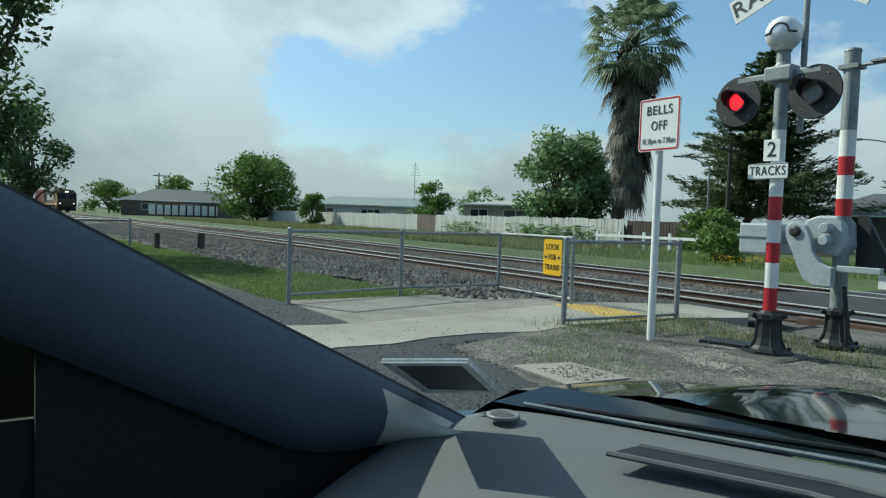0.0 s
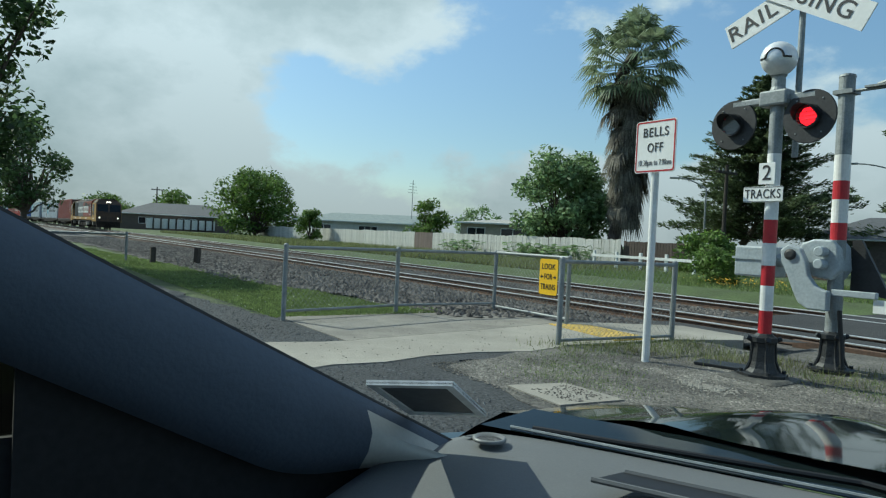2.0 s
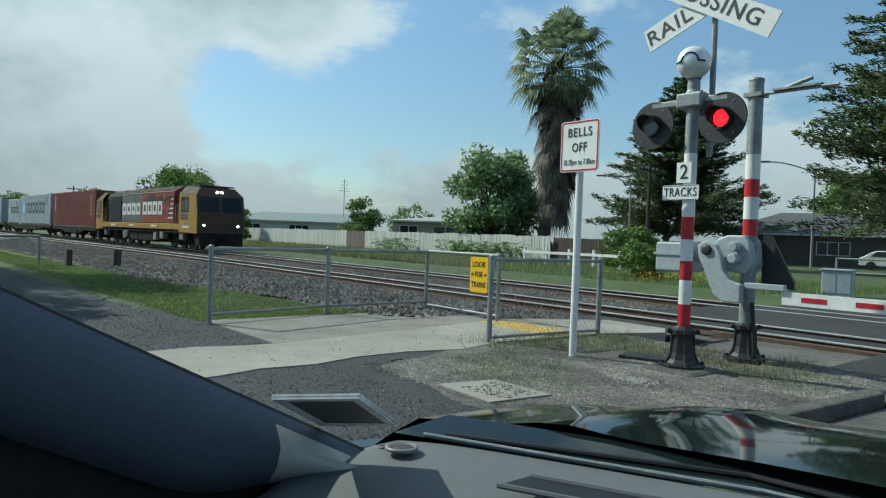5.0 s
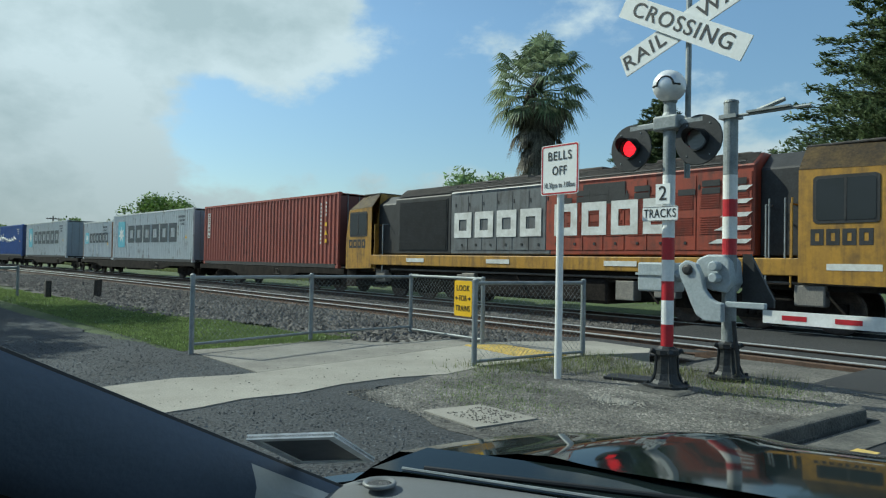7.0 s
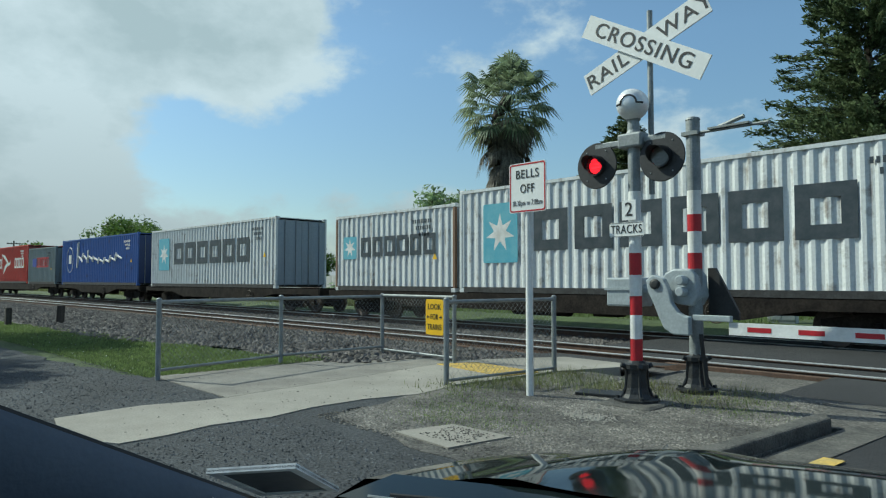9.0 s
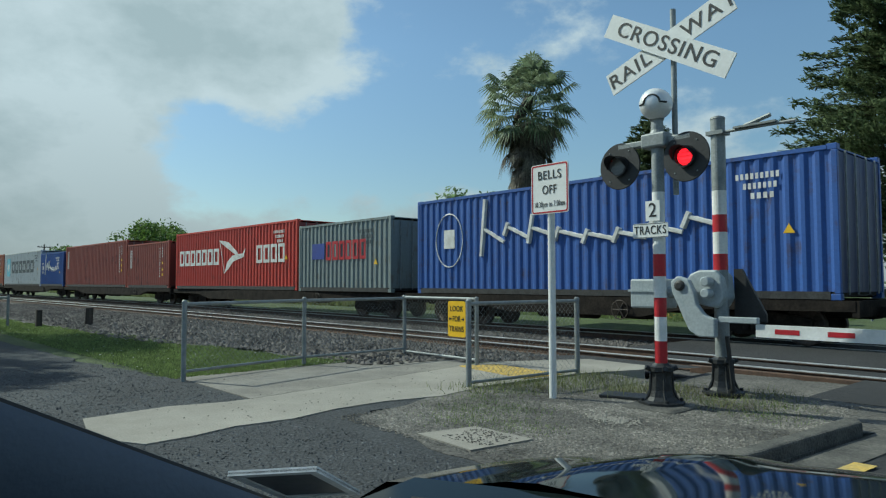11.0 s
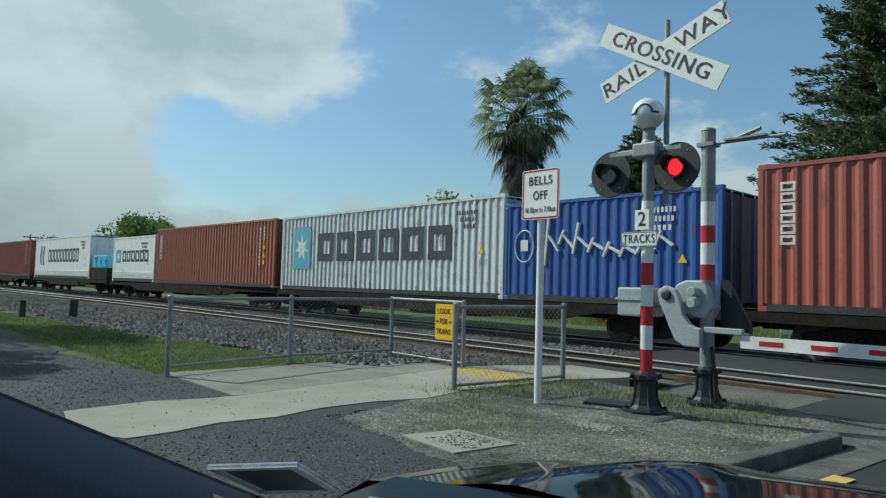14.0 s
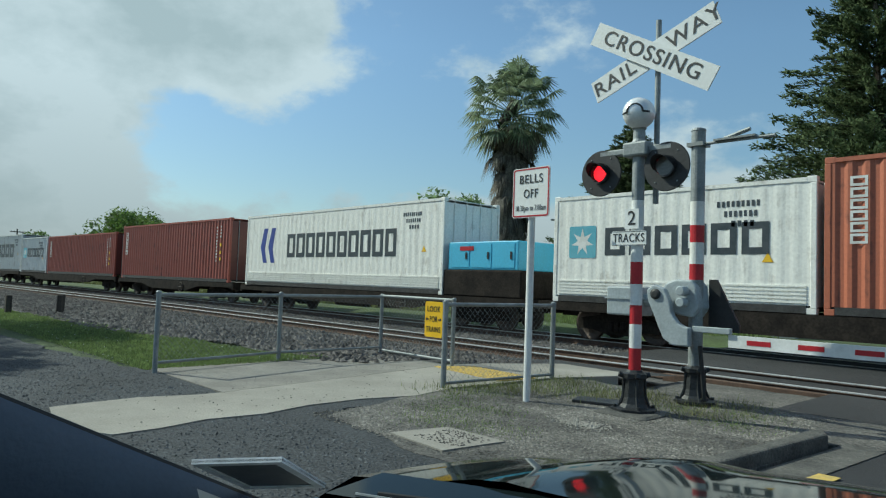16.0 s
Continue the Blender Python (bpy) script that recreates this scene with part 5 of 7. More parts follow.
        for sy in (-1, 1):
            part("window_frame", plate(bmesh.new(), rounded(wl0 - 0.06, wl1 + 0.06, 2.10, 2.98, 0.08), sy * W - 0.012, sy * W + 0.012), blk, cab, "black rubber window frame")
            part("window", plate(bmesh.new(), rounded(wl0, wl1, 2.16, 2.92, 0.05), sy * (W + 0.006) - 0.012, sy * (W + 0.006) + 0.012), glass, cab, "dark cab side window")
            part("window_bar", bx((wl0 + wl1) / 2 - 0.02, (wl0 + wl1) / 2 + 0.02, sy * (W + 0.01) - 0.014, sy * (W + 0.01) + 0.014, 2.16, 2.92), blk, cab)
        glyphs(cab, blk, wl0 - 0.1, wl1 - 0.0, 1.70, 2.0, 4, -W - 0.002, 0.28)
        # nose details: lower face dark with painted-in shade and grime, windscreens, lamps
        part("nose_panel", bx(min(nose, nose + 0.02 * sg), max(nose, nose + 0.02 * sg), -W + 0.03, W - 0.03, 0.96, 2.06), surf("nose_dark", (0.075, 0.04, 0.022), (0.03, 0.02, 0.015), rough=0.6, scale=2), cab, "grimy nose panel with shade in its dark colour")
        brow = bmesh.new()
        i0 = 0.004 * sg
        bp = [[(nose + i0, q * (W - 0.02), 2.05), (nose - inset * 0.45 + i0, q * (W - 0.02), 3.05), (nose - inset * 1.28 + i0, q * (W - 0.40), 3.515)] for q in (-1, 1)]
        bv = [[brow.verts.new(p) for p in side] for side in bp]
        for k in (0, 1):
            brow.faces.new((bv[0][k], bv[1][k], bv[1][k + 1], bv[0][k + 1]))
        bmesh.ops.recalc_face_normals(brow, faces=brow.faces)
        part("nose_brow", brow, surf("nose_dark", (0, 0, 0)), cab, "grimy brow round the windscreens with shade in its dark colour")
        for sy in (-1, 1):
            w = bmesh.new()
            yy0, yy1 = (0.10, W - 0.16) if sy > 0 else (-W + 0.16, -0.10)
            pts = [(nose + 0.012 * sg, yy0, 2.16), (nose + 0.012 * sg, yy1, 2.16), (nose - inset * 0.41 + 0.012 * sg, yy1, 2.98), (nose - inset * 0.41 + 0.012 * sg, yy0, 2.98)]
            w.faces.new([w.verts.new(p) for p in pts])
            bmesh.ops.solidify(w, geom=w.faces[:], thickness=0.02)
            part("windscreen", w, glass, cab, "dark sloping windscreen")
            lampmat = M_HEADLAMP if sg > 0 else M_DARKLENS
            part("marker_lamp", lathe(bmesh.new(), ((0.07, 0), (0.07, 0.03), (0.04, 0.04)), 14, pose(nose, sy * 0.98, 1.42, 0, 90 * sg, 0)), lampmat, cab, "lit lower headlamp" if sg > 0 else "unlit lamp")
            part("head_lamp", lathe(bmesh.new(), ((0.08, 0), (0.08, 0.05), (0.05, 0.06)), 14, pose(nose - inset * 0.85, sy * 0.13, 3.26, 0, 90 * sg, 0)), lampmat, cab, "lit roof headlamp" if sg > 0 else "unlit lamp")
        part("pilot", plate(bmesh.new(), [(nose - 0.5 * sg, 0.35), (nose + 0.12 * sg, 0.30), (nose + 0.05 * sg, 1.0), (nose - 0.5 * sg, 1.0)], -1.25, 1.25), M_WAGON, cab, "black pilot plate")
        part("coupler", bx(min(nose, nose + 0.5 * sg), max(nose, nose + 0.5 * sg), -0.11, 0.11, 0.6, 0.84, bevel=0.03), M_WAGON, cab)
        # handrails and steps by the cab door
        for k, hx in enumerate((x0 - 0.15 * sg, x0 - 0.62 * sg)):
            r = bmesh.new()
            tube(r, (hx, -W + 0.04, 0.9), (hx, -W + 0.04, 2.5), 0.02, sides=6)
            tube(r, (hx, -W + 0.04, 2.5), (hx, -W + 0.3, 2.5), 0.02, sides=6)
            part("handrail", r, M_GALV if k else yel, t)
        for z in (0.35, 0.65, 0.95):
            part("cab_step", bx(min(x0 - 0.62 * sg, x0 - 0.15 * sg), max(x0 - 0.62 * sg, x0 - 0.15 * sg), -W + 0.02, -W + 0.28, z, z + 0.03), M_WAGON, t)
    # underneath
    part("fuel_tank", bx(-11.4, -6.9, -1.2, 1.2, 0.32, 0.95, bevel=0.08), M_WAGON, t, "black fuel tank")
    for x in (-12.2, -6.6):
        part("equipment_box", bx(x, x + 0.5, -1.32, -1.0, 0.45, 0.9, bevel=0.02), surf("equip_grey", (0.24, 0.22, 0.19), (0.14, 0.13, 0.12), rough=0.7), t)
    for cx in (-14.4, -3.6):
        bogie(t, cx, 0.46, (-1.55, 0.0, 1.55))
    ride(t, 14.45, 0.0)


locomotive()


# ---- the car round the camera ----
def car():
    t = thing("car", pose(0, 0, 0), "dark car with a grey dashboard, parked at the crossing", "car")
    trim = surf("pillar_trim", (0.072, 0.09, 0.122), (0.062, 0.079, 0.108), rough=0.75, scale=8, fine=160, bump=0.1, grain=0.05)
    dashm = surf("dash_plastic", (0.115, 0.122, 0.126), (0.102, 0.108, 0.112), rough=0.65, scale=8, fine=320, bump=0.05, grain=0.06)
    dark = surf("cabin_black", (0.012, 0.012, 0.013), (0.01, 0.01, 0.01), rough=0.85, scale=6, fine=90, bump=0.1)
    rubber = surf("seal_rubber", (0.008, 0.008, 0.009), (0.006, 0.006, 0.006), rough=0.5, bump=0)
    body = surf("car_paint", (0.010, 0.016, 0.016), (0.008, 0.012, 0.013), rough=0.05, scale=2, fine=30, bump=0.0, grain=0.02, spec=0.3)
    # A-pillar: a swept section from the dash corner up and back to the roof
    bm = bmesh.new()
    rows = []
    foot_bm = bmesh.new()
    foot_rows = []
    for k in range(89):
        y = 1.56 - 0.015 * k
        z = 1.138 - 0.54 * (y - 0.968)
        w = 0.03 + 0.11 * step(1.54, 1.24, y)
        flare = step(1.37, 1.53, y)
        sec = [(-0.455, 0.0), (-0.448, 0.004), (-0.436, -0.010), (-0.424 + 0.01 * flare, -0.026), (-0.420 + 0.035 * flare, -w * 0.40), (-0.428 + 0.05 * flare, -w * 0.68), (-0.452 + 0.05 * flare, -w), (-0.52, -w - 0.01), (-0.53, -0.01)]
        rows.append([bm.verts.new((x, y, z + dz)) for x, dz in sec])
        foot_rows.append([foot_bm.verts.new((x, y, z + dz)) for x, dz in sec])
    # the lowest stretch of the inner face is a pale piece, a painted-in highlight
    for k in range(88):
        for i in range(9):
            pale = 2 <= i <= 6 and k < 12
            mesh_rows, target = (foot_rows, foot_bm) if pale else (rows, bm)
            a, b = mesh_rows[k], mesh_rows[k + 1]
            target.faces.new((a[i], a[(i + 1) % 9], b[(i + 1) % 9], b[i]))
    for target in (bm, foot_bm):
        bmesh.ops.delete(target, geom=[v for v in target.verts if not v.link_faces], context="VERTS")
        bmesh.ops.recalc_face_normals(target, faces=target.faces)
    part("a_pillar", bm, trim, t, "dark blue-grey plastic pillar trim", smooth=True)
    part("corner_trim", foot_bm, surf("corner_trim", (0.46, 0.45, 0.41), (0.40, 0.39, 0.355), rough=0.5, scale=8, fine=160, bump=0.05, grain=0.04), t, "pale pillar foot with a highlight put into its colour", smooth=True)
    se = bmesh.new()
    for k in range(24):
        y0, y1 = 1.56 - 0.055 * k, 1.56 - 0.055 * (k + 1)
        tube(se, (-0.456, y0, 1.139 - 0.54 * (y0 - 0.968)), (-0.456, y1, 1.139 - 0.54 * (y1 - 0.968)), 0.007, sides=6, cap=False)
    bmesh.ops.remove_doubles(se, verts=se.verts, dist=0.001)
    part("screen_seal", se, rubber, t, "black windscreen seal")
    # dashboard
    bm = bmesh.new()

    def back(x):
        return 1.575 + 0.50 * (x + 0.36) if x < 0 else 1.755 + 0.12 * x

    def left(y):
        return -0.475 + 0.02 * (1.5 - y) + 0.55 * max(0.0, 1.44 - y) ** 1.2

    grid = []
    for j in range(22):
        f = j / 21
        row = []
        for i in range(31):
            u = i / 30
            yb = 1.06 + 0.515 * f
            x0 = left(yb)
            x = x0 + (1.05 - x0) * u ** 1.4
            y = yb + (back(x) - 1.518) * f ** 1.5
            z = 0.862 - 0.006 * f - 0.10 * (1 - f) ** 1.7 - 0.02 * (1 - u) ** 14
            if j == 0 or i == 0:
                z -= 0.10 * (i > 0) + 0.03
            row.append(bm.verts.new((x, y, z)))
        grid.append(row)
    for a, b in zip(grid, grid[1:]):
        for i in range(30):
            bm.faces.new((a[i], a[i + 1], b[i + 1], b[i]))
    bmesh.ops.recalc_face_normals(bm, faces=bm.faces)
    part("dashboard", bm, dashm, t, "grey textured dashboard top", smooth=True)
    tw = thing("tweeter", pose(0, 0, 0), "round grey dash speaker grille", "")
    tw.parent = t
    part("ring", lathe(bmesh.new(), ((0.016, 0.0), (0.023, 0.002), (0.023, 0.005), (0.020, 0.007), (0.017, 0.003)), 28, pose(-0.392, 1.545, 0.856, 0, 0, 0)), surf("tweeter_grey", (0.2, 0.21, 0.215), rough=0.4, bump=0), tw, smooth=True)
    part("cone", lathe(bmesh.new(), ((0.017, 0.003), (0.012, 0.004), (0.008, 0.003), (0.003, 0.004)), 24, pose(-0.392, 1.545, 0.856, 0, 0, 0)), surf("tweeter_mesh", (0.05, 0.052, 0.055), rough=0.5, fine=300, bump=0.6), tw, smooth=True)
    slot, rim = bmesh.new(), bmesh.new()
    for k in range(14):
        x = -0.20 + 0.06 * k
        q = [slot.verts.new(p) for p in ((x, back(x) - 0.115, 0.868), (x + 0.06, back(x + 0.06) - 0.115, 0.868), (x + 0.06, back(x + 0.06) - 0.06, 0.868), (x, back(x) - 0.06, 0.868))]
        slot.faces.new(q)
        for o in (0.06, 0.115):
            tube(rim, (x, back(x) - o, 0.868), (x + 0.06, back(x + 0.06) - o, 0.868), 0.0035, sides=6, cap=False)
    bmesh.ops.remove_doubles(slot, verts=slot.verts, dist=0.0005)
    vent = part("demister_vent", slot, rubber, t, "black demister slot")
    part("vent_rim", rim, dashm, vent)
    ch = bmesh.new()
    for k in range(26):
        x = -0.44 + 0.05 * k
        a, b = (x, back(x) + 0.0, 0.852), (x + 0.05, back(x + 0.05) + 0.0, 0.852)
        c, d = (x + 0.05, back(x + 0.05) + 0.07, 0.845), (x, back(x) + 0.07, 0.845)
        ch.faces.new([ch.verts.new(p) for p in (a, b, c, d)])
    bmesh.ops.remove_doubles(ch, verts=ch.verts, dist=0.0005)
    part("screen_channel", ch, rubber, t, "black channel at the foot of the windscreen")
    lip = bmesh.new()
    for k in range(26):
        x = -0.42 + 0.05 * k
        tube(lip, (x, back(x) + 0.06, 0.862), (x + 0.05, back(x + 0.05) + 0.06, 0.862), 0.0025, sides=6, cap=False)
    bmesh.ops.remove_doubles(lip, verts=lip.verts, dist=0.001)
    part("cowl_lip", lip, M_GALV, t, "pale cowl edge")
    cw = bmesh.new()
    for k in range(26):
        x = -0.46 + 0.05 * k
        v = [cw.verts.new(p) for p in ((x, back(x) + 0.055, 0.858), (x + 0.05, back(x + 0.05) + 0.055, 0.858), (x + 0.05, back(x + 0.05) + 0.16, 0.870), (x, back(x) + 0.16, 0.870))]
        cw.faces.new(v)
    bmesh.ops.remove_doubles(cw, verts=cw.verts, dist=0.0005)
    part("cowl", cw, body, t, "glossy black cowl")
    wp = bmesh.new()
    tube(wp, (-0.40, 1.63, 0.862), (-0.05, 1.83, 0.866), 0.004, sides=8)
    tube(wp, (-0.05, 1.83, 0.866), (0.7, 1.94, 0.868), 0.004, sides=8)
    part("wiper", wp, rubber, t, "black wiper blade")
    # bonnet
    bm = bmesh.new()
    rows = []
    for i in range(41):
        u = -1 + 2 * i / 40
        row = []
        for j in range(25):
            v = j / 24
            half = 0.98 - 0.10 * v * v
            x = 0.30 + half * u
            y = 1.62 + 0.28 * (1 - abs(u) ** 1.6) * (1 - v) + 1.15 * v * (1 - 0.22 * abs(u) ** 2.2)
            z = 0.885 - 0.055 * abs(u) ** 2.4 - 0.10 * max(0, abs(u) - 0.86) / 0.14 - 0.03 * v - 0.13 * v ** 3
            z += 0.012 * math.exp(-((abs(u) - 0.62) / 0.07) ** 2)
            row.append(bm.verts.new((x, y, z)))
        rows.append(row)
    for a, b in zip(rows, rows[1:]):
        for j in range(24):
            bm.faces.new((a[j], b[j], b[j + 1], a[j + 1]))
    bmesh.ops.recalc_face_normals(bm, faces=bm.faces)
    part("bonnet", bm, body, t, "glossy black bonnet", smooth=True)
    for sx in (-1, 1):
        part("wing", plate(bmesh.new(), [(-1.12, 0.25), (0.0, 0.25), (0.0, 0.78), (-0.95, 0.70), (-1.12, 0.60)], -0.02, 0.02), body, t, "glossy black front wing").matrix_basis = pose(0.30 + sx * 0.96, 1.62, 0, 0, 0, -90)
    # windscreen label holder
    hold = thing("label_holder", pose(0, 0, 0), "dark label holder with a pale frame on the windscreen", "")
    hold.parent = t
    tl, tr, br = Vector((-0.391, 1.339, 0.953)), Vector((-0.306, 1.404, 0.964)), Vector((-0.359, 1.528, 0.902))
    e1, e2 = (tr - tl), (br - tr)
    c = tl + e1 * 0.5 + e2 * 0.5
    e1n, nrm = e1.normalized(), e1.cross(e2).normalized()
    e2n = nrm.cross(e1n)
    m4 = Matrix((e1n, e2n, nrm)).transposed().to_4x4()
    m4.translation = c
    wdt, hgt = e1.length / 2, abs(e2.dot(e2n)) / 2
    card = part("card", bx(-wdt, wdt, -hgt, hgt, -0.001, 0.001), surf("label_dark", (0.07, 0.072, 0.07), (0.05, 0.05, 0.05), rough=0.5, fine=60, bump=0), hold)
    card.matrix_basis = m4
    fr = bmesh.new()
    q = 0.011
    for a in ((-wdt, wdt, hgt - q, hgt), (-wdt, wdt, -hgt, -hgt + q), (-wdt, -wdt + q, -hgt + q, hgt - q), (wdt - q, wdt, -hgt + q, hgt - q)):
        box(fr, *a, -0.003, 0.003)
    frame_part = part("frame_edge", fr, surf("label_frame", (0.75, 0.76, 0.75), rough=0.4, bump=0), hold, "pale plastic frame")
    frame_part.matrix_basis = m4
    # door, roof, floor and the closed rear of the cabin
    part("door_panel", plate(bmesh.new(), [(-1.45, 0.05), (1.0, 0.05), (1.0, 0.90), (0.95, 0.90), (-0.95, 0.88), (-1.45, 0.86)], -0.02, 0.03), dark, t, "black door lining").matrix_basis = pose(-0.52, 0.0, 0, 0, 0, 90)
    part("sail_panel", plate(bmesh.new(), [(1.0, 0.05), (1.50, 0.05), (1.52, 0.82), (1.0, 1.07)], -0.02, 0.03), dark, t, "black corner panel").matrix_basis = pose(-0.50, 0.0, 0, 0, 0, 90)
    tint = bpy.data.materials.new("tinted_glass")
    tint.use_nodes = True
    tn, tl_ = tint.node_tree.nodes, tint.node_tree.links
    see = tn.new("ShaderNodeBsdfTransparent")
    see.inputs[0].default_value = (0.10, 0.11, 0.10, 1)
    gloss = tn.new("ShaderNodeBsdfGlossy")
    gloss.inputs["Roughness"].default_value = 0.03
    both = tn.new("ShaderNodeMixShader")
    both.inputs[0].default_value = 0.04
    tl_.new(see.outputs[0], both.inputs[1])
    tl_.new(gloss.outputs[0], both.inputs[2])
    tl_.new(both.outputs[0], tn["Material Output"].inputs[0])
    side_glass = part("side_glass", plate(bmesh.new(), [(0.2, 0.86), (1.02, 0.86), (1.02, 0.975), (0.2, 1.415)], -0.002, 0.002), tint, t, "dark tinted side window")
    side_glass.matrix_basis = pose(-0.51, 0, 0, 0, 0, 90)
    side_glass.visible_shadow = False
    mirror = part("door_mirror", bx(-0.84, -0.69, 0.84, 1.02, 0.72, 0.835, bevel=0.03), M_BLACK, t, "black door mirror housing", smooth=True)
    part("mirror_arm", bx(-0.70, -0.55, 0.95, 1.02, 0.72, 0.76, bevel=0.01), M_BLACK, mirror)
    part("roof", bx(-0.55, 1.15, -1.6, 0.30, 1.47, 1.52, bevel=0.02), dark, t, "dark roof lining")
    part("floor", bx(-0.6, 1.2, -1.6, 1.6, 0.16, 0.2), dark, t)
    part("rear_wall", bx(-0.6, 1.2, -1.66, -1.6, 0.2, 1.5), dark, t)
    part("right_door", bx(1.12, 1.2, -1.6, 1.5, 0.2, 0.9), dark, t)
    part("rear_pillar", bx(-0.56, -0.46, -1.6, -0.2, 0.85, 1.5), dark, t)
    part("under_dash", bx(-0.5, 1.12, 1.25, 1.62, 0.2, 0.72), dark, t)
    for sx in (-0.66, 1.26):
        for yy in (2.35, -1.0):
            part("wheel", lathe(bmesh.new(), ((0.1, -0.1), (0.29, -0.1), (0.31, -0.06), (0.31, 0.06), (0.29, 0.1), (0.1, 0.1)), 28, pose(sx + 0.12 * (1 if sx < 0 else -1), yy, 0.315, 0, 90)), M_BLACK, t, "black tyre")
    return t


car()


# ---- trees ----
def leaf_mass(bm, rng, centre, radius, count, size, squash=0.8, hang=0.0):
    """Small folded leaf sprays spread over a lump."""
    for _ in range(count):
        d = Vector((rng.gauss(0, 1), rng.gauss(0, 1), rng.gauss(0, 1))).normalized()
        r = radius * (0.55 + 0.5 * rng.random())
        p = Vector(centre) + Vector((d.x * r, d.y * r, d.z * r * squash - hang * rng.random()))
        a = Vector((rng.uniform(-1, 1), rng.uniform(-1, 1), rng.uniform(-0.6, 0.9) - hang)).normalized()
        b = a.cross(d + Vector((0.01, 0.02, 0.03))).normalized()
        s = size * rng.uniform(0.6, 1.4)
        v = [bm.verts.new(q) for q in (p - a * s, p + b * s * 0.45, p + a * s, p - b * s * 0.45)]
        bm.faces.new(v)


def limb(bm, a, b, r0, r1, rng, segs=4):
    prev = Vector(a)
    for k in range(segs):
        f = (k + 1) / segs
        q = Vector(a).lerp(Vector(b), f) + Vector((rng.uniform(-1, 1), rng.uniform(-1, 1), rng.uniform(-0.5, 0.5))) * 0.06 * (Vector(b) - Vector(a)).length * (f < 1)
        tube(bm, prev, q, r0 + (r1 - r0) * k / segs, r0 + (r1 - r0) * f, sides=7, cap=False)
        prev = q


def broadleaf(x, y, height, spread, mat, label, seed, trunk=0.25, low=0.25, lumps=26, per=130, size=0.16, name="tree", cat="tree"):
    rng = random.Random(seed)
    t = thing(name, pose(x, y, 0), label, cat)
    tk, cr = bmesh.new(), bmesh.new()
    fork = height * low
    tube(tk, (0, 0, -0.2), (0, 0, fork), height * 0.03 * trunk * 4, height * 0.022 * trunk * 4, sides=9)
    for k in range(lumps):
        a, f = rng.uniform(0, 2 * math.pi), rng.random() ** 0.8
        z = fork + (height - fork) * f * 0.93
        reach = spread * math.sqrt(max(0.05, 1 - (abs(f - 0.38) / 0.72) ** 2)) * rng.uniform(0.35, 0.92)
        c = Vector((reach * math.cos(a), reach * math.sin(a), z))
        limb(tk, (0, 0, fork * rng.uniform(0.6, 1.0)), c, height * 0.011, height * 0.003, rng)
        leaf_mass(cr, rng, c, spread * rng.uniform(0.22, 0.40), per, size)
    part("trunk", tk, M_BARK, t, "brown branching trunk")
    part("crown", cr, mat, t, "uneven leafy crown")
    return t


def conifer(x, y, height, spread, label, seed, tiers=26):
    rng = random.Random(seed)
    t = thing("conifer", pose(x, y, 0), label, "tree", "dark conifers")
    tk, cr = bmesh.new(), bmesh.new()
    limb(tk, (0, 0, -0.2), (0.2, 0.1, height * 0.97), height * 0.022, 0.04, rng, 8)
    for k in range(tiers):
        f = 0.14 + 0.85 * k / tiers
        z = height * f
        for _ in range(11):
            a = rng.uniform(0, 2 * math.pi)
            r = spread * (1 - f) ** 0.8 * rng.uniform(0.35, 1.12) + 0.25
            tip = Vector((r * math.cos(a), r * math.sin(a), z + r * rng.uniform(-0.16, 0.36)))
            tube(tk, (0, 0, z), tip, 0.05, 0.015, sides=4, cap=False)
            for q in range(int(44 + 50 * r)):
                g = rng.uniform(0.2, 1.06)
                p = Vector((0, 0, z)).lerp(tip, g) + Vector((rng.gauss(0, 0.2), rng.gauss(0, 0.2), rng.gauss(-0.03, 0.17))) * (0.32 + 0.25 * r * (1.25 - g))
                d = Vector((math.cos(a) + rng.uniform(-0.7, 0.7), math.sin(a) + rng.uniform(-0.7, 0.7), rng.uniform(-0.3, 0.8))).normalized()
                b = d.cross(Vector((rng.uniform(-1, 1), rng.uniform(-1, 1), 1))).normalized()
                s = rng.uniform(0.10, 0.27)
                v = [cr.verts.new(w) for w in (p - d * s, p + b * s * 0.3, p + d * s, p - b * s * 0.3)]
                cr.faces.new(v)
    part("trunk", tk, M_BARK, t, "dark branching trunk")
    part("crown", cr, M_CONIFER, t, "dark green needle sprays")
    return t


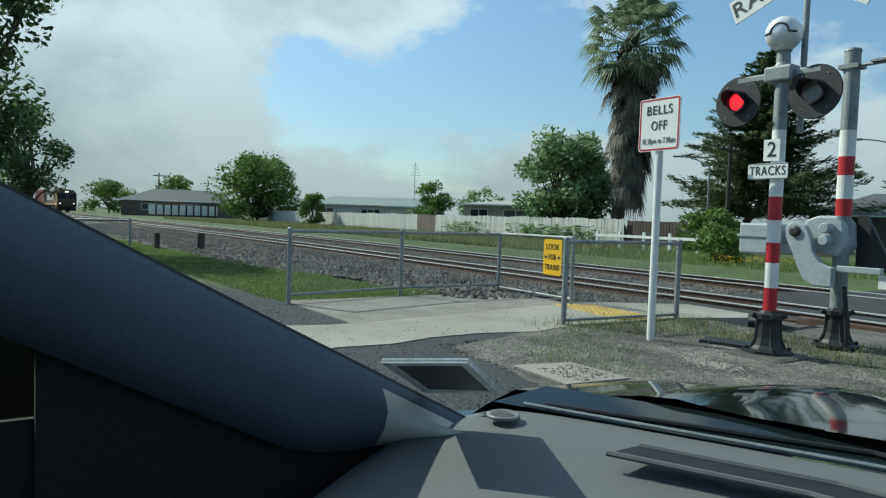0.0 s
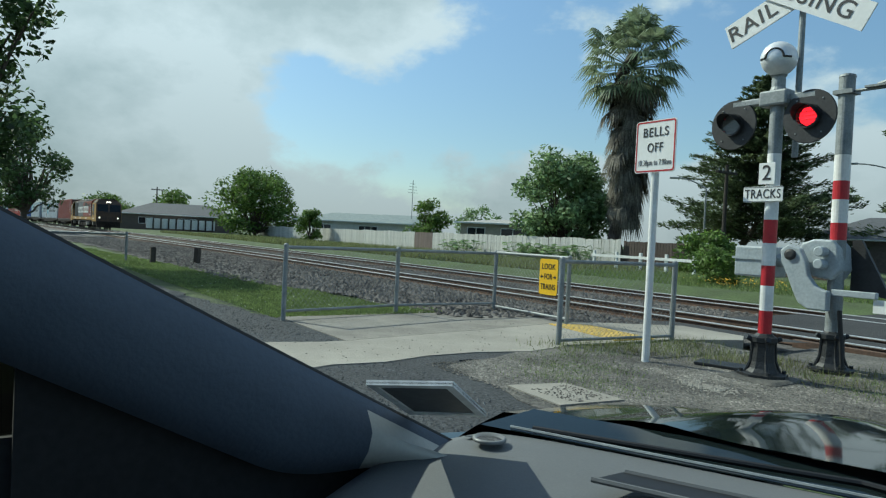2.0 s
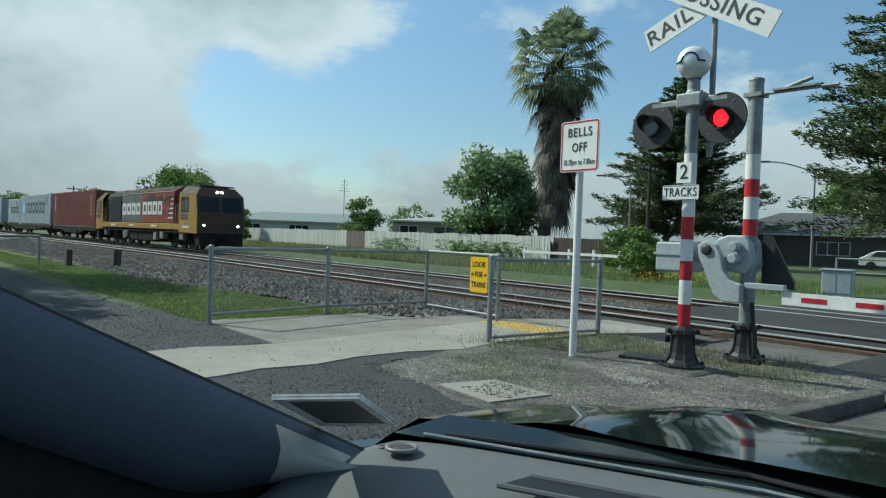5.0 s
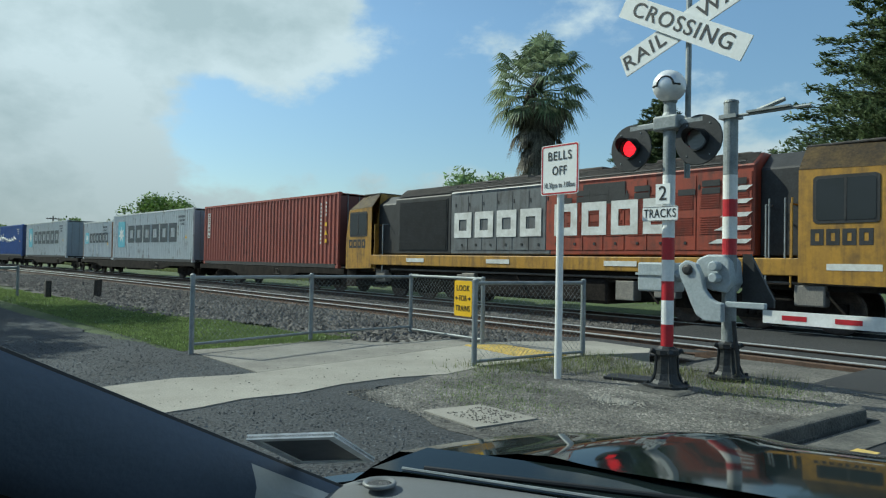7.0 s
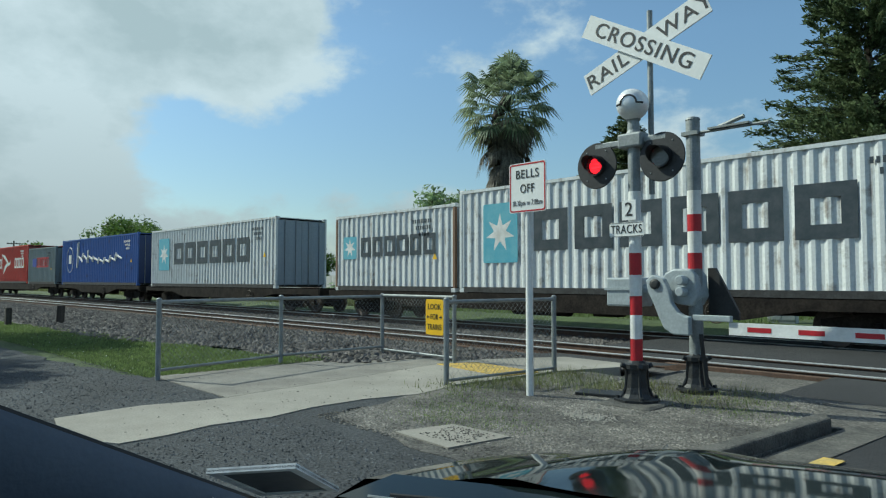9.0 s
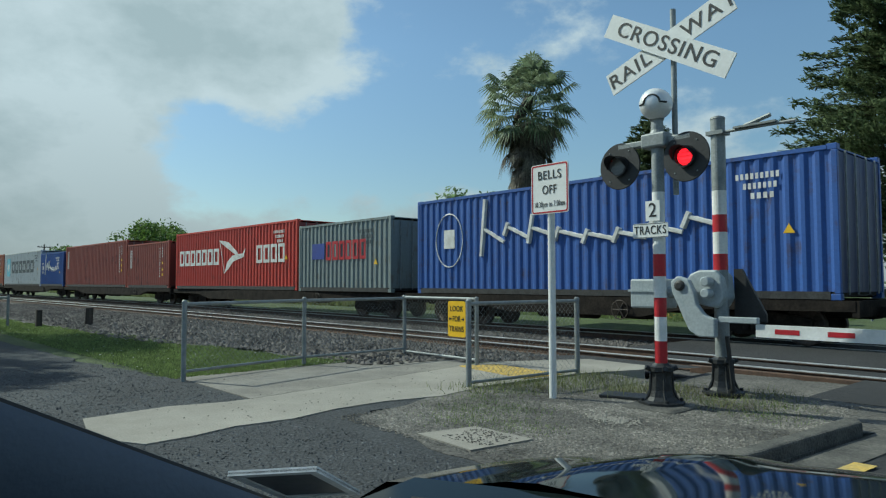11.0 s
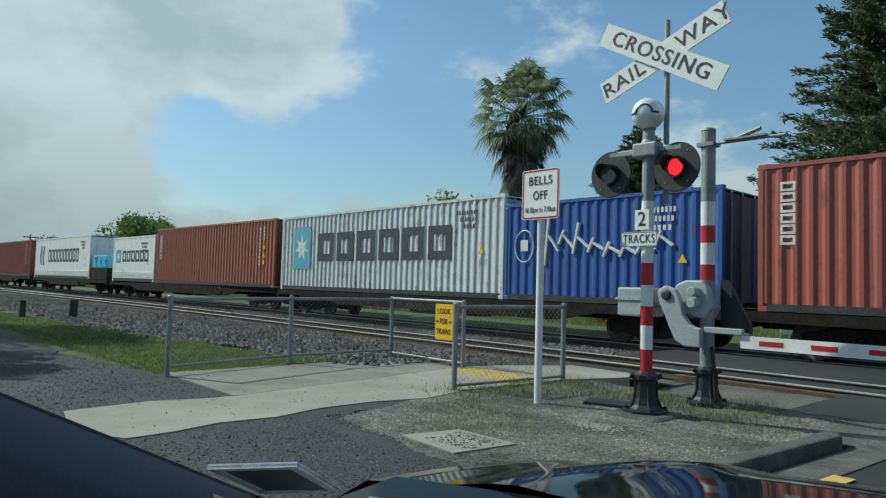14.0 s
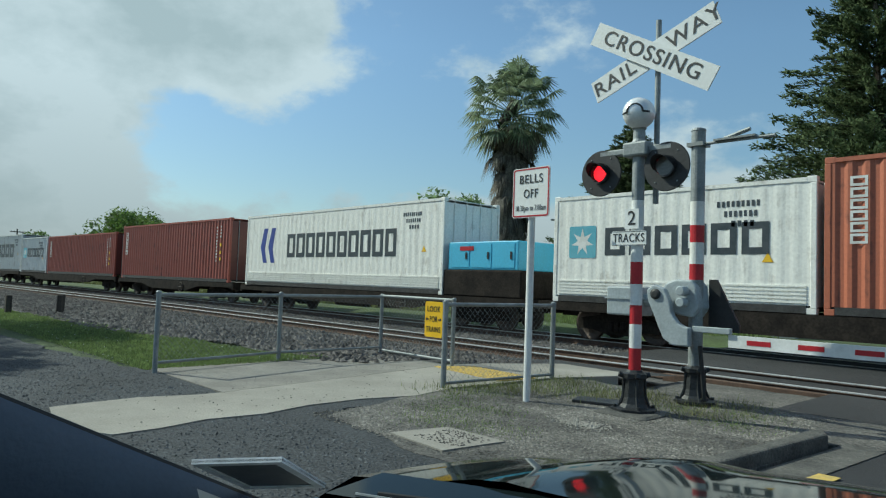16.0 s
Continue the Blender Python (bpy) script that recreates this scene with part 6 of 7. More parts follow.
def palm(x, y, height):
    rng = random.Random(7)
    t = thing("fan_palm", pose(x, y, 0), "tall fan palm with a skirt of dead hanging fronds", "palm tree")
    tk = bmesh.new()
    limb(tk, (0, 0, -0.2), (0.1, 0, height - 2.0), 0.48, 0.33, rng, 10)
    part("trunk", tk, M_BARK, t, "grey-brown fibrous trunk")

    def fan(bm, base, tip, size, droop, spreadf=1.0):
        d = (tip - base).normalized()
        side = d.cross(Vector((0, 0, 1)))
        side = side.normalized() if side.length > 0.01 else Vector((1, 0, 0))
        upv = side.cross(d)
        tube(bm, base, tip, 0.03, 0.02, sides=4, cap=False)
        for k in range(19):
            a = radians(-99 + 11 * k) * spreadf
            e = d * math.cos(a) + side * math.sin(a)
            ln = size * (0.75 + 0.3 * math.cos(a))
            mid = tip + e * ln * 0.55 + upv * 0.04
            end = tip + e * ln + Vector((0, 0, -droop * ln * (0.5 + 0.5 * rng.random())))
            w = e.cross(upv).normalized() * size * 0.05
            v = [bm.verts.new(p) for p in (tip, mid + w, end, mid - w)]
            bm.faces.new(v)

    live, dead = bmesh.new(), bmesh.new()
    top = Vector((0.1, 0, height - 2.9))
    for k in range(62):
        a = k * 2.39996
        el = radians(84 - 132 * (k / 62))
        ln = rng.uniform(1.8, 3.1)
        d = Vector((math.cos(a) * math.cos(el), math.sin(a) * math.cos(el), math.sin(el)))
        fan(live, top, top + d * ln, rng.uniform(1.3, 1.8), 0.58)
    for k in range(115):
        a = k * 2.39996 + 1
        f = (k / 115)
        z = height - 3.0 - 8.8 * f ** 1.1
        out = (1.15 - 0.7 * f) * rng.uniform(0.4, 1.4)
        base = Vector((0.05, 0, z + 0.6))
        d = Vector((math.cos(a) * out, math.sin(a) * out, -rng.uniform(0.9, 1.6)))
        fan(dead, base, base + d, rng.uniform(0.9, 1.4), 0.85, 0.55)
    part("crown", live, M_FROND, t, "green fan fronds")
    part("dead_fronds", dead, M_DEADFROND, t, "brown hanging dead fronds")
    return t


palm(-30.9, 36.4, 16.0)
broadleaf(-36.3, 35.6, 7.7, 3.7, M_LEAFLIGHT, "dense grey-green shrub tree behind the paling fence", 11, low=0.04, lumps=64, per=170, size=0.20)
broadleaf(-71.7, 31.0, 3.5, 1.7, M_LEAF, "low round bush in front of the paling fence", 12, low=0.02, lumps=30, per=120, size=0.14, name="bush", cat="bush")
broadleaf(-93, 31.6, 8.8, 6.2, M_LEAF, "broad leafy green tree by the line", 13, low=0.06, lumps=64, per=150, size=0.26)
broadleaf(-70.5, 46.0, 5.5, 2.8, M_LEAF, "round garden tree among the roofs", 14, low=0.05, lumps=26, per=110, size=0.2)
broadleaf(-60, 46.0, 4.6, 2.6, M_LEAFLIGHT, "pale green garden shrub among the roofs", 15, low=0.1, lumps=22, per=90, size=0.2)
broadleaf(-150, 32, 8.0, 6.0, M_LEAF, "distant green tree behind a house", 16, low=0.15, lumps=30, per=90, size=0.35)
broadleaf(-165, 22, 6.5, 6.0, M_LEAF, "distant green tree behind a house", 17, low=0.15, lumps=30, per=90, size=0.35)
broadleaf(-48, 50, 8.0, 2.6, M_LEAFDARK, "dark slender tree behind the roofs", 18, low=0.15, lumps=24, per=80, size=0.2)
broadleaf(-22.6, -0.5, 10.0, 2.9, M_LEAFDARK, "dark leafy tree that shades the parking surface", 19, low=0.22, lumps=60, per=190, size=0.12)
# next three are unseen, added to cast shade over grass and lot
broadleaf(-26.5, -4.6, 11.0, 3.6, M_LEAFDARK, "dark leafy tree that shades the parking surface", 20, low=0.22, lumps=44, per=130, size=0.16)
broadleaf(-18.5, -6.0, 10.0, 3.4, M_LEAFDARK, "dark leafy tree that shades the parking surface", 21, low=0.25, lumps=40, per=120, size=0.17)
broadleaf(-18.2, -1.9, 8.5, 2.3, M_LEAFDARK, "dark leafy tree that shades the parking surface", 23, low=0.25, lumps=46, per=150, size=0.14)
broadleaf(-66.0, 3.2, 9.5, 3.2, M_LEAFDARK, "dark tree standing close to the line", 22, low=0.2, lumps=40, per=110, size=0.2)
conifer(-33.6, 56.5, 16.8, 8.6, "tall dark conifer with ragged boughs", 31, tiers=36)
conifer(-11.5, 46.5, 23.0, 9.3, "very tall dark conifer with ragged boughs", 33, tiers=32)
broadleaf(-26, 78, 9.0, 5.0, M_LEAF, "green street tree beyond the crossing", 34, low=0.2, lumps=30, per=100, size=0.3)
broadleaf(-13.4, 21.4, 1.15, 1.0, M_LEAF, "low rounded green bush on the far verge", 35, low=0.05, lumps=26, per=150, size=0.07, name="bush", cat="bush")
broadleaf(-19.3, 29.0, 1.9, 1.7, M_LEAF, "low green bush by the road beyond the line", 36, low=0.05, lumps=20, per=110, size=0.12, name="bush", cat="bush")

# ---- wooden fences beyond the line ----
wf = thing("paling_fence", pose(0, 0, 0), "long weathered white-grey timber paling fence", "fence")
pal = None
for k in range(300):
    x = -97 + 0.231 * k
    if x > -28:
        break
    h = 1.52 + 0.03 * math.sin(x * 1.3) + random.uniform(-0.03, 0.03)
    if -52.3 < x < -49.3:
        continue
    m = pose(x, 33 + random.uniform(-0.01, 0.01), h - 1.6, 0, random.uniform(-0.8, 0.8), 0)
    if pal is None:
        pal = part("paling", bx(-0.105, 0.105, -0.012, 0.012, 0, 1.6), M_PALING, wf)
        pal.matrix_basis = m
    else:
        again(pal, m, wf)
gate = thing("fence_gate", pose(0, 0, 0), "brown boarded gate in the pale fence", "gate")
for k in range(14):
    part("board", bx(-52.3 + 0.214 * k, -52.1 + 0.214 * k, 32.98, 33.02, 0, 1.5), surf("gate_brown", (0.20, 0.15, 0.13), (0.14, 0.11, 0.1), rough=0.85, streak=True, vary=0.1), gate)
df = thing("dark_fence", pose(0, 0, 0), "dark brown close-boarded timber fence", "fence")
pal = None
for k in range(60):
    x = -27.9 + 0.2 * k
    m = pose(x, 33.2 + 0.012 * k, random.uniform(-0.02, 0.02))
    if pal is None:
        pal = part("paling", bx(-0.095, 0.095, -0.012, 0.012, 0, 1.45), M_BROWNPALING, df)
        pal.matrix_basis = m
    else:
        again(pal, m, df)
rf = thing("rail_fence", pose(0, 0, 0), "low white post-and-rail fence by the line", "fence")
for k in range(5):
    part("post", bx(-24.5 + 1.5 * k, -24.38 + 1.5 * k, 26.9, 27.02, 0, 0.85), M_WHITEPAINT, rf)
part("rail", bx(-24.5, -18.4, 26.87, 26.9, 0.55, 0.68), M_WHITEPAINT, rf)
pk = thing("picket_fence", pose(0, 0, 0), "white panel fence with dark posts before the house", "fence")
for k in range(11):
    part("panel", bx(-124.4, -124.3, 23.0 + 1.25 * k, 24.0 + 1.25 * k, 0.3, 2.0), M_WHITEPAINT, pk)
    part("post", bx(-124.25, -124.05, 24.0 + 1.25 * k, 24.22 + 1.25 * k, 0.0, 2.05), M_TIMBER, pk)

# bollards and a pipe barrier beside the line
for px, py, pz in ((-20.4, 4.85, 0.46), (-19.9, 5.95, 0.50)):
    b = bx(-0.075, 0.075, -0.07, 0.07, -0.2, pz, bevel=0.015)
    for v in b.verts:
        v.co.x += 0.02 * v.co.z
    bo = tagged(part("bollard", b, M_TIMBER), "dark weathered timber bollard in the grass", "bollard", "timber bollards")
    bo.matrix_basis = pose(px, py, 0, 0, random.uniform(-3, 3), random.uniform(0, 40))
bar = thing("pipe_barrier", pose(0, 0, 0), "bent low steel pipe barrier beside the grass", "barrier")
for i, (p, q) in enumerate((((-21.1, 4.25, 0), (-21.1, 4.25, 0.85)), ((-21.1, 4.25, 0.78), (-22.2, 2.4, 0.74)), ((-22.2, 2.4, 0.74), (-23.0, 0.9, 0.72)), ((-23.0, 0.9, 0.72), (-23.2, 0.4, 0.0)), ((-22.2, 2.4, 0.74), (-22.4, 1.6, 0.0)))):
    part("pipe", tb(p, q, 0.035, sides=8), M_GALV, bar)


# ---- houses ----
def house(x, y, w, d, eave, ridge, turn, wallmat, roofmat, label, wins):
    t = thing("house", pose(x, y, 0, 0, 0, turn), label, "house")
    part("wall", bx(-w / 2, w / 2, -d / 2, d / 2, -0.2, eave), wallmat, t)
    bm = bmesh.new()
    o = 0.55
    hip = d * 0.5
    c = [bm.verts.new(p) for p in ((-w / 2 - o, -d / 2 - o, eave), (w / 2 + o, -d / 2 - o, eave), (w / 2 + o, d / 2 + o, eave), (-w / 2 - o, d / 2 + o, eave))]
    r = [bm.verts.new(p) for p in ((-w / 2 + hip, 0, ridge), (w / 2 - hip, 0, ridge))]
    bm.faces.new((c[0], c[1], r[1], r[0]))
    bm.faces.new((c[2], c[3], r[0], r[1]))
    bm.faces.new((c[1], c[2], r[1]))
    bm.faces.new((c[3], c[0], r[0]))
    bm.faces.new(c[::-1])
    bmesh.ops.recalc_face_normals(bm, faces=bm.faces)
    part("roof", bm, roofmat, t)
    part("gutter", bx(-w / 2 - o - 0.05, w / 2 + o + 0.05, -d / 2 - o - 0.08, -d / 2 - o, eave - 0.12, eave + 0.02), M_WHITEPAINT, t)
    for wx, ww, z0, z1 in wins:
        win = part("window", bx(wx - ww / 2, wx + ww / 2, -d / 2 - 0.06, -d / 2 - 0.004, z0, z1), M_WHITEPAINT, t)
        n = max(1, int(ww / 0.8))
        for k in range(n):
            a = wx - ww / 2 + 0.07 + (ww - 0.07) * k / n
            part("pane", bx(a, a + (ww - 0.07) / n - 0.07, -d / 2 - 0.07, -d / 2 - 0.061, z0 + 0.07, z1 - 0.07), M_PANE, win)
    return t


M_PANE = surf("house_pane", (0.03, 0.035, 0.04), (0.02, 0.024, 0.028), rough=0.08, bump=0, grain=0)
M_ROOFGREY = surf("roof_grey", (0.10, 0.105, 0.115), (0.075, 0.08, 0.088), rough=0.8, scale=3, fine=14, bump=0.3)
M_ROOFGREEN = surf("roof_green", (0.25, 0.29, 0.28), (0.19, 0.23, 0.22), rough=0.6, scale=2, fine=12, bump=0.2)
M_ROOFTAN = surf("roof_tan", (0.40, 0.39, 0.36), (0.30, 0.29, 0.27), rough=0.8, scale=3, fine=14, bump=0.3)
M_WALLTAN = surf("wall_tan", (0.42, 0.38, 0.31), (0.34, 0.30, 0.25), rough=0.85, scale=2, fine=18, bump=0.2)
M_WALLPALE = surf("wall_pale", (0.62, 0.61, 0.56), (0.52, 0.51, 0.47), rough=0.8, scale=2, fine=18, bump=0.15)
M_WALLBRICK = surf("wall_brick", (0.15, 0.12, 0.10), (0.10, 0.085, 0.075), rough=0.9, scale=5, fine=16, bump=0.4)
house(-131, 30, 19, 9, 2.75, 4.9, 68, M_WALLBRICK, M_ROOFGREY, "low house with a hipped dark grey roof", ((-5, 2.4, 1.0, 2.2), (2, 3.0, 0.6, 2.2)))
house(-86, 44, 15, 8, 2.7, 3.9, 55, M_WALLPALE, M_ROOFGREEN, "low house with a pale green metal roof behind the fence", ((-4, 2.0, 1.0, 2.2), (2, 2.6, 1.0, 2.2)))
house(-102, 60, 14, 8, 3.2, 4.6, 50, M_WALLPALE, M_ROOFGREEN, "low house with a pale green metal roof behind the fence", ((-4, 2.0, 1.0, 2.2),))
house(-54.0, 44.5, 7.5, 7, 2.75, 3.25, 45, M_WALLTAN, M_ROOFTAN, "tan house with a low pale roof behind the fence", ((-2.2, 1.8, 1.2, 2.3), (1.4, 2.4, 1.2, 2.3)))
house(-27, 68, 14, 9, 2.7, 4.8, 20, M_WALLBRICK, M_ROOFGREY, "brick house with a grey roof beyond the crossing", ((-4, 2.4, 0.9, 2.1), (2, 2.6, 0.9, 2.1)))
house(-10, 76, 13, 9, 2.7, 4.8, 10, M_WALLPALE, M_ROOFGREY, "pale house with a grey roof beyond the crossing", ((-4, 2.4, 0.9, 2.1), (2, 2.6, 0.9, 2.1)))


def street_lamp(x, y, h, reach, turn):
    t = thing("street_lamp", pose(x, y, 0, 0, 0, turn), "tall galvanised street lamp with a curved arm", "street lamp", "street lamps")
    bm = bmesh.new()
    tube(bm, (0, 0, 0), (0, 0, h - 0.8), 0.09, 0.06, sides=10)
    prev = Vector((0, 0, h - 0.8))
    for k in range(1, 7):
        f = k / 6
        q = Vector((-reach * f, 0, h - 0.8 + 0.8 * math.sin(f * math.pi / 2)))
        tube(bm, prev, q, 0.05, 0.04, sides=8)
        prev = q
    part("pole", bm, M_GALV, t)
    part("lantern", bx(-reach - 0.7, -reach + 0.05, -0.12, 0.12, h - 0.06, h + 0.08, bevel=0.04), M_GALV, t)
    return t


street_lamp(-20.3, 52.0, 7.6, 3.0, 30)
street_lamp(-31.5, 46.0, 6.6, 2.0, 30)


def power_pole(x, y, h):
    t = thing("power_pole", pose(x, y, 0), "dark timber power pole with a crossarm", "power pole", "power poles")
    part("pole", tb((0, 0, 0), (0, 0, h), 0.15, 0.11, sides=9), M_TIMBER, t)
    part("crossarm", bx(-0.1, 0.1, -1.1, 1.1, h - 0.6, h - 0.45), M_TIMBER, t)
    for k in (-0.9, -0.4, 0.4, 0.9):
        part("insulator", lathe(bmesh.new(), ((0.05, 0), (0.06, 0.1), (0.03, 0.18)), 8, pose(0, k, h - 0.45)), M_GALV, t)
    return t


power_pole(-140, 27.5, 8.2)
power_pole(-27.5, 42.5, 7.0)
an = thing("roof_antenna", pose(-98, 60, 4.0), "thin metal aerial above a roof", "antenna")
part("mast", bx(-0.04, 0.04, -0.04, 0.04, 0, 6.5), M_GALV, an)
for k in range(4):
    part("element", bx(-0.03, 0.03, -1.0 + 0.15 * k, 1.0 - 0.15 * k, 4.4 + 0.5 * k, 4.45 + 0.5 * k), M_GALV, an)
fc = thing("white_car", pose(-17.0, 58.0, 0, 0, 0, 15), "small white car parked beyond the crossing", "car")
fb = plate(bmesh.new(), [(-2.1, 0.3), (2.1, 0.3), (2.15, 0.75), (1.2, 0.95), (0.6, 1.42), (-1.1, 1.42), (-1.9, 0.95), (-2.15, 0.8)], -0.85, 0.85)
bmesh.ops.bevel(fb, geom=fb.edges[:], offset=0.06, segments=2, affect="EDGES", profile=0.5)
part("body", fb, M_WHITEPAINT, fc)
part("side_glass", plate(bmesh.new(), [(-1.4, 0.98), (0.8, 0.98), (0.45, 1.36), (-1.0, 1.36)], -0.865, -0.852), M_PANE, fc)
for wx in (-1.35, 1.35):
    for wy in (-0.78, 0.78):
        part("wheel", lathe(bmesh.new(), ((0.1, -0.1), (0.31, -0.1), (0.31, 0.1), (0.1, 0.1)), 18, pose(wx, wy, 0.31, 90)), M_BLACK, fc)


cabinet = thing("relay_cabinet", pose(-7.1, 21.2, 0, 0, 0, 12), "grey steel railway relay cabinet on the far verge", "cabinet")
part("body", bx(-0.36, 0.36, -0.3, 0.3, -0.05, 0.66, bevel=0.02), M_GREYPAINT, cabinet)
part("lid", bx(-0.40, 0.40, -0.34, 0.34, 0.66, 0.71, bevel=0.015), M_GREYPAINT, cabinet)
for k in (-1, 1):
    part("door", bx(min(0.02 * k, 0.33 * k), max(0.02 * k, 0.33 * k), -0.315, -0.3, 0.06, 0.6), M_GREYPAINT, cabinet)
# low pipe rail beyond the cabinet
pr = thing("pipe_rail", pose(-8.2, 24.0, 0, 0, 0, 8), "low galvanised pipe rail beside the far footpath", "barrier")
for k in range(4):
    part("post", tb((1.7 * k, 0, -0.1), (1.7 * k, 0, 1.0), 0.035, sides=8), M_GALV, pr)
for z in (0.55, 0.98):
    part("rail", tb((0, 0, z), (5.1, 0, z), 0.028, sides=8), M_GALV, pr)


# ---- loose stuff: ballast stones, grass, weeds, chips ----
def stones(name, count, place, size, material, label, cat, seed):
    rng = random.Random(seed)
    vs, fs = [], []
    base = [(1, 0, -0.3), (0.2, 0.95, -0.2), (-0.9, 0.4, -0.35), (-0.6, -0.8, -0.2), (0.5, -0.85, -0.3), (0.15, 0.1, 0.75)]
    tri = [(0, 1, 5), (1, 2, 5), (2, 3, 5), (3, 4, 5), (4, 0, 5)]
    for _ in range(count):
        x, y, z = place(rng)
        s = size * rng.uniform(0.55, 1.35)
        a = rng.uniform(0, 6.28)
        ca, sa = math.cos(a), math.sin(a)
        kx, ky, kz = rng.uniform(0.7, 1.3), rng.uniform(0.6, 1.1), rng.uniform(0.5, 1.2)
        n = len(vs)
        for bx_, by_, bz_ in base:
            px, py = bx_ * s * kx, by_ * s * ky
            vs.append((x + px * ca - py * sa, y + px * sa + py * ca, z + bz_ * s * kz * 0.7))
        fs += [tuple(n + i for i in q) for q in tri]
    me = bpy.data.meshes.new(name)
    me.from_pydata(vs, [], fs)
    me.materials.append(material)
    return tagged(new(name, me), label, cat, kind="stuff")


def on_ballast(rng):
    while True:
        s = -5 - 45 * rng.random() ** 1.25 if rng.random() < 0.86 else rng.uniform(9, 14)
        x, y, th = near_track(s)
        o = rng.uniform(-4.9, ballast_reach(x) - 0.1)
        px, py = x + o * math.sin(th), y - o * math.cos(th)
        if not (-7.3 < px < 9):
            return px, py, ground_z(px, py) + 0.03


M_CHIP = leafy("verge_chip", (0.26, 0.245, 0.215), (0.085, 0.08, 0.07))
M_LOTCHIP = leafy("lot_chip", (0.115, 0.122, 0.127), (0.042, 0.045, 0.048))
for m_chip in (M_CHIP, M_LOTCHIP):
    m_chip.node_tree.nodes["Mix Shader"].inputs[0].default_value = 0.0
    m_chip.node_tree.nodes["Principled BSDF"].inputs["Roughness"].default_value = 0.9
stones("ballast_stones", 42000, on_ballast, 0.056, M_STONE, "grey crushed ballast stones between and beside the rails", "ballast", 41)
stones("verge_chips", 19000, lambda r: (r.uniform(-4.7, -1.75), 4.2 + 3.9 * r.random(), 0.010), 0.0115, M_CHIP, "pale loose chips on the dirt verge", "gravel", 42)
stones("lot_chips", 13000, lambda r: (-1.8 - 8.5 * r.random() ** 1.3, 0.6 + 3.4 * r.random(), 0.006), 0.0125, M_LOTCHIP, "loose dark chips on the parking surface", "gravel", 43)
stones("cement_crumbs", 260, lambda r: (r.gauss(-3.04, 0.13), r.gauss(5.9, 0.07), 0.014), 0.016, M_CONC, "pale crumbs of old cement on the verge", "cement", 46)
stones("path_chips", 330, lambda r: (r.uniform(-7.6, -4.9), r.uniform(2.7, 7.0), 0.018), 0.0085, M_STONE, "scattered dark chips on the concrete path", "gravel", 44)
stones("cover_chips", 200, lambda r: (r.uniform(-3.5, -3.05), r.uniform(4.38, 4.76), 0.024), 0.0085, M_STONE, "scattered dark chips on the concrete cover", "gravel", 45)


def blades(name, count, place, h, w, material, label, seed, cat="grass"):
    rng = random.Random(seed)
    vs, fs = [], []
    for _ in range(count):
        x, y, z = place(rng)
        a = rng.uniform(0, 6.28)
        hh = h * rng.uniform(0.5, 1.4)
        dx, dy = math.cos(a) * w, math.sin(a) * w
        lx, ly = rng.gauss(0, 0.35) * hh, rng.gauss(0, 0.35) * hh
        n = len(vs)
        vs += [(x - dx, y - dy, z), (x + dx, y + dy, z), (x + lx, y + ly, z + hh)]
        fs.append((n, n + 1, n + 2))
    me = bpy.data.meshes.new(name)
    me.from_pydata(vs, [], fs)
    me.materials.append(material)
    return tagged(new(name, me), label, cat, kind="stuff")


def lawn(rng):
    while True:
        x, y = -8.0 - 22 * rng.random() ** 1.3, rng.uniform(3.3, 7.6)
        lo = 4.0 - 0.03 * (-x - 8)
        hi = 6.3 - 0.10 * (-x - 9) if x < -9 else 6.6
        if lo < y < max(hi, lo + 1.0) + 0.3 * noise.noise(Vector((x, 0, 0))):
            return x, y, 0.0


blades("lawn", 60000, lawn, 0.035, 0.007, M_BLADE, "short mown green grass beside the ballast", 51)
blades("weeds", 2600, lambda r: (lambda c: (c[0] + r.gauss(0, 0.22), c[1] + r.gauss(0, 0.22), 0.0))(r.choice(((-4.95, 6.2), (-4.85, 6.6), (-4.8, 7.2), (-4.7, 7.8), (-4.3, 7.6), (-4.4, 6.9), (-3.9, 7.3), (-3.6, 7.7), (-3.3, 7.5), (-2.6, 7.2), (-3.8, 7.1), (-4.6, 6.9), (-2.7, 7.9)))), 0.085, 0.004, M_DRYBLADE, "tufts of weedy grass round the posts", 52)
blades("far_verge", 26000, lambda r: (-20 - 75 * r.random(), 19.6 + 12.7 * r.random() ** 1.6, -0.03), 0.26, 0.03, M_DRYBLADE, "long unmown grass beyond the line", 53)
blades("far_verge_near_road", 16000, lambda r: (-20 + 13 * r.random(), 19.4 + 8 * r.random(), -0.03), 0.15, 0.012, M_BLADE, "long green grass beside the road beyond the line", 54)
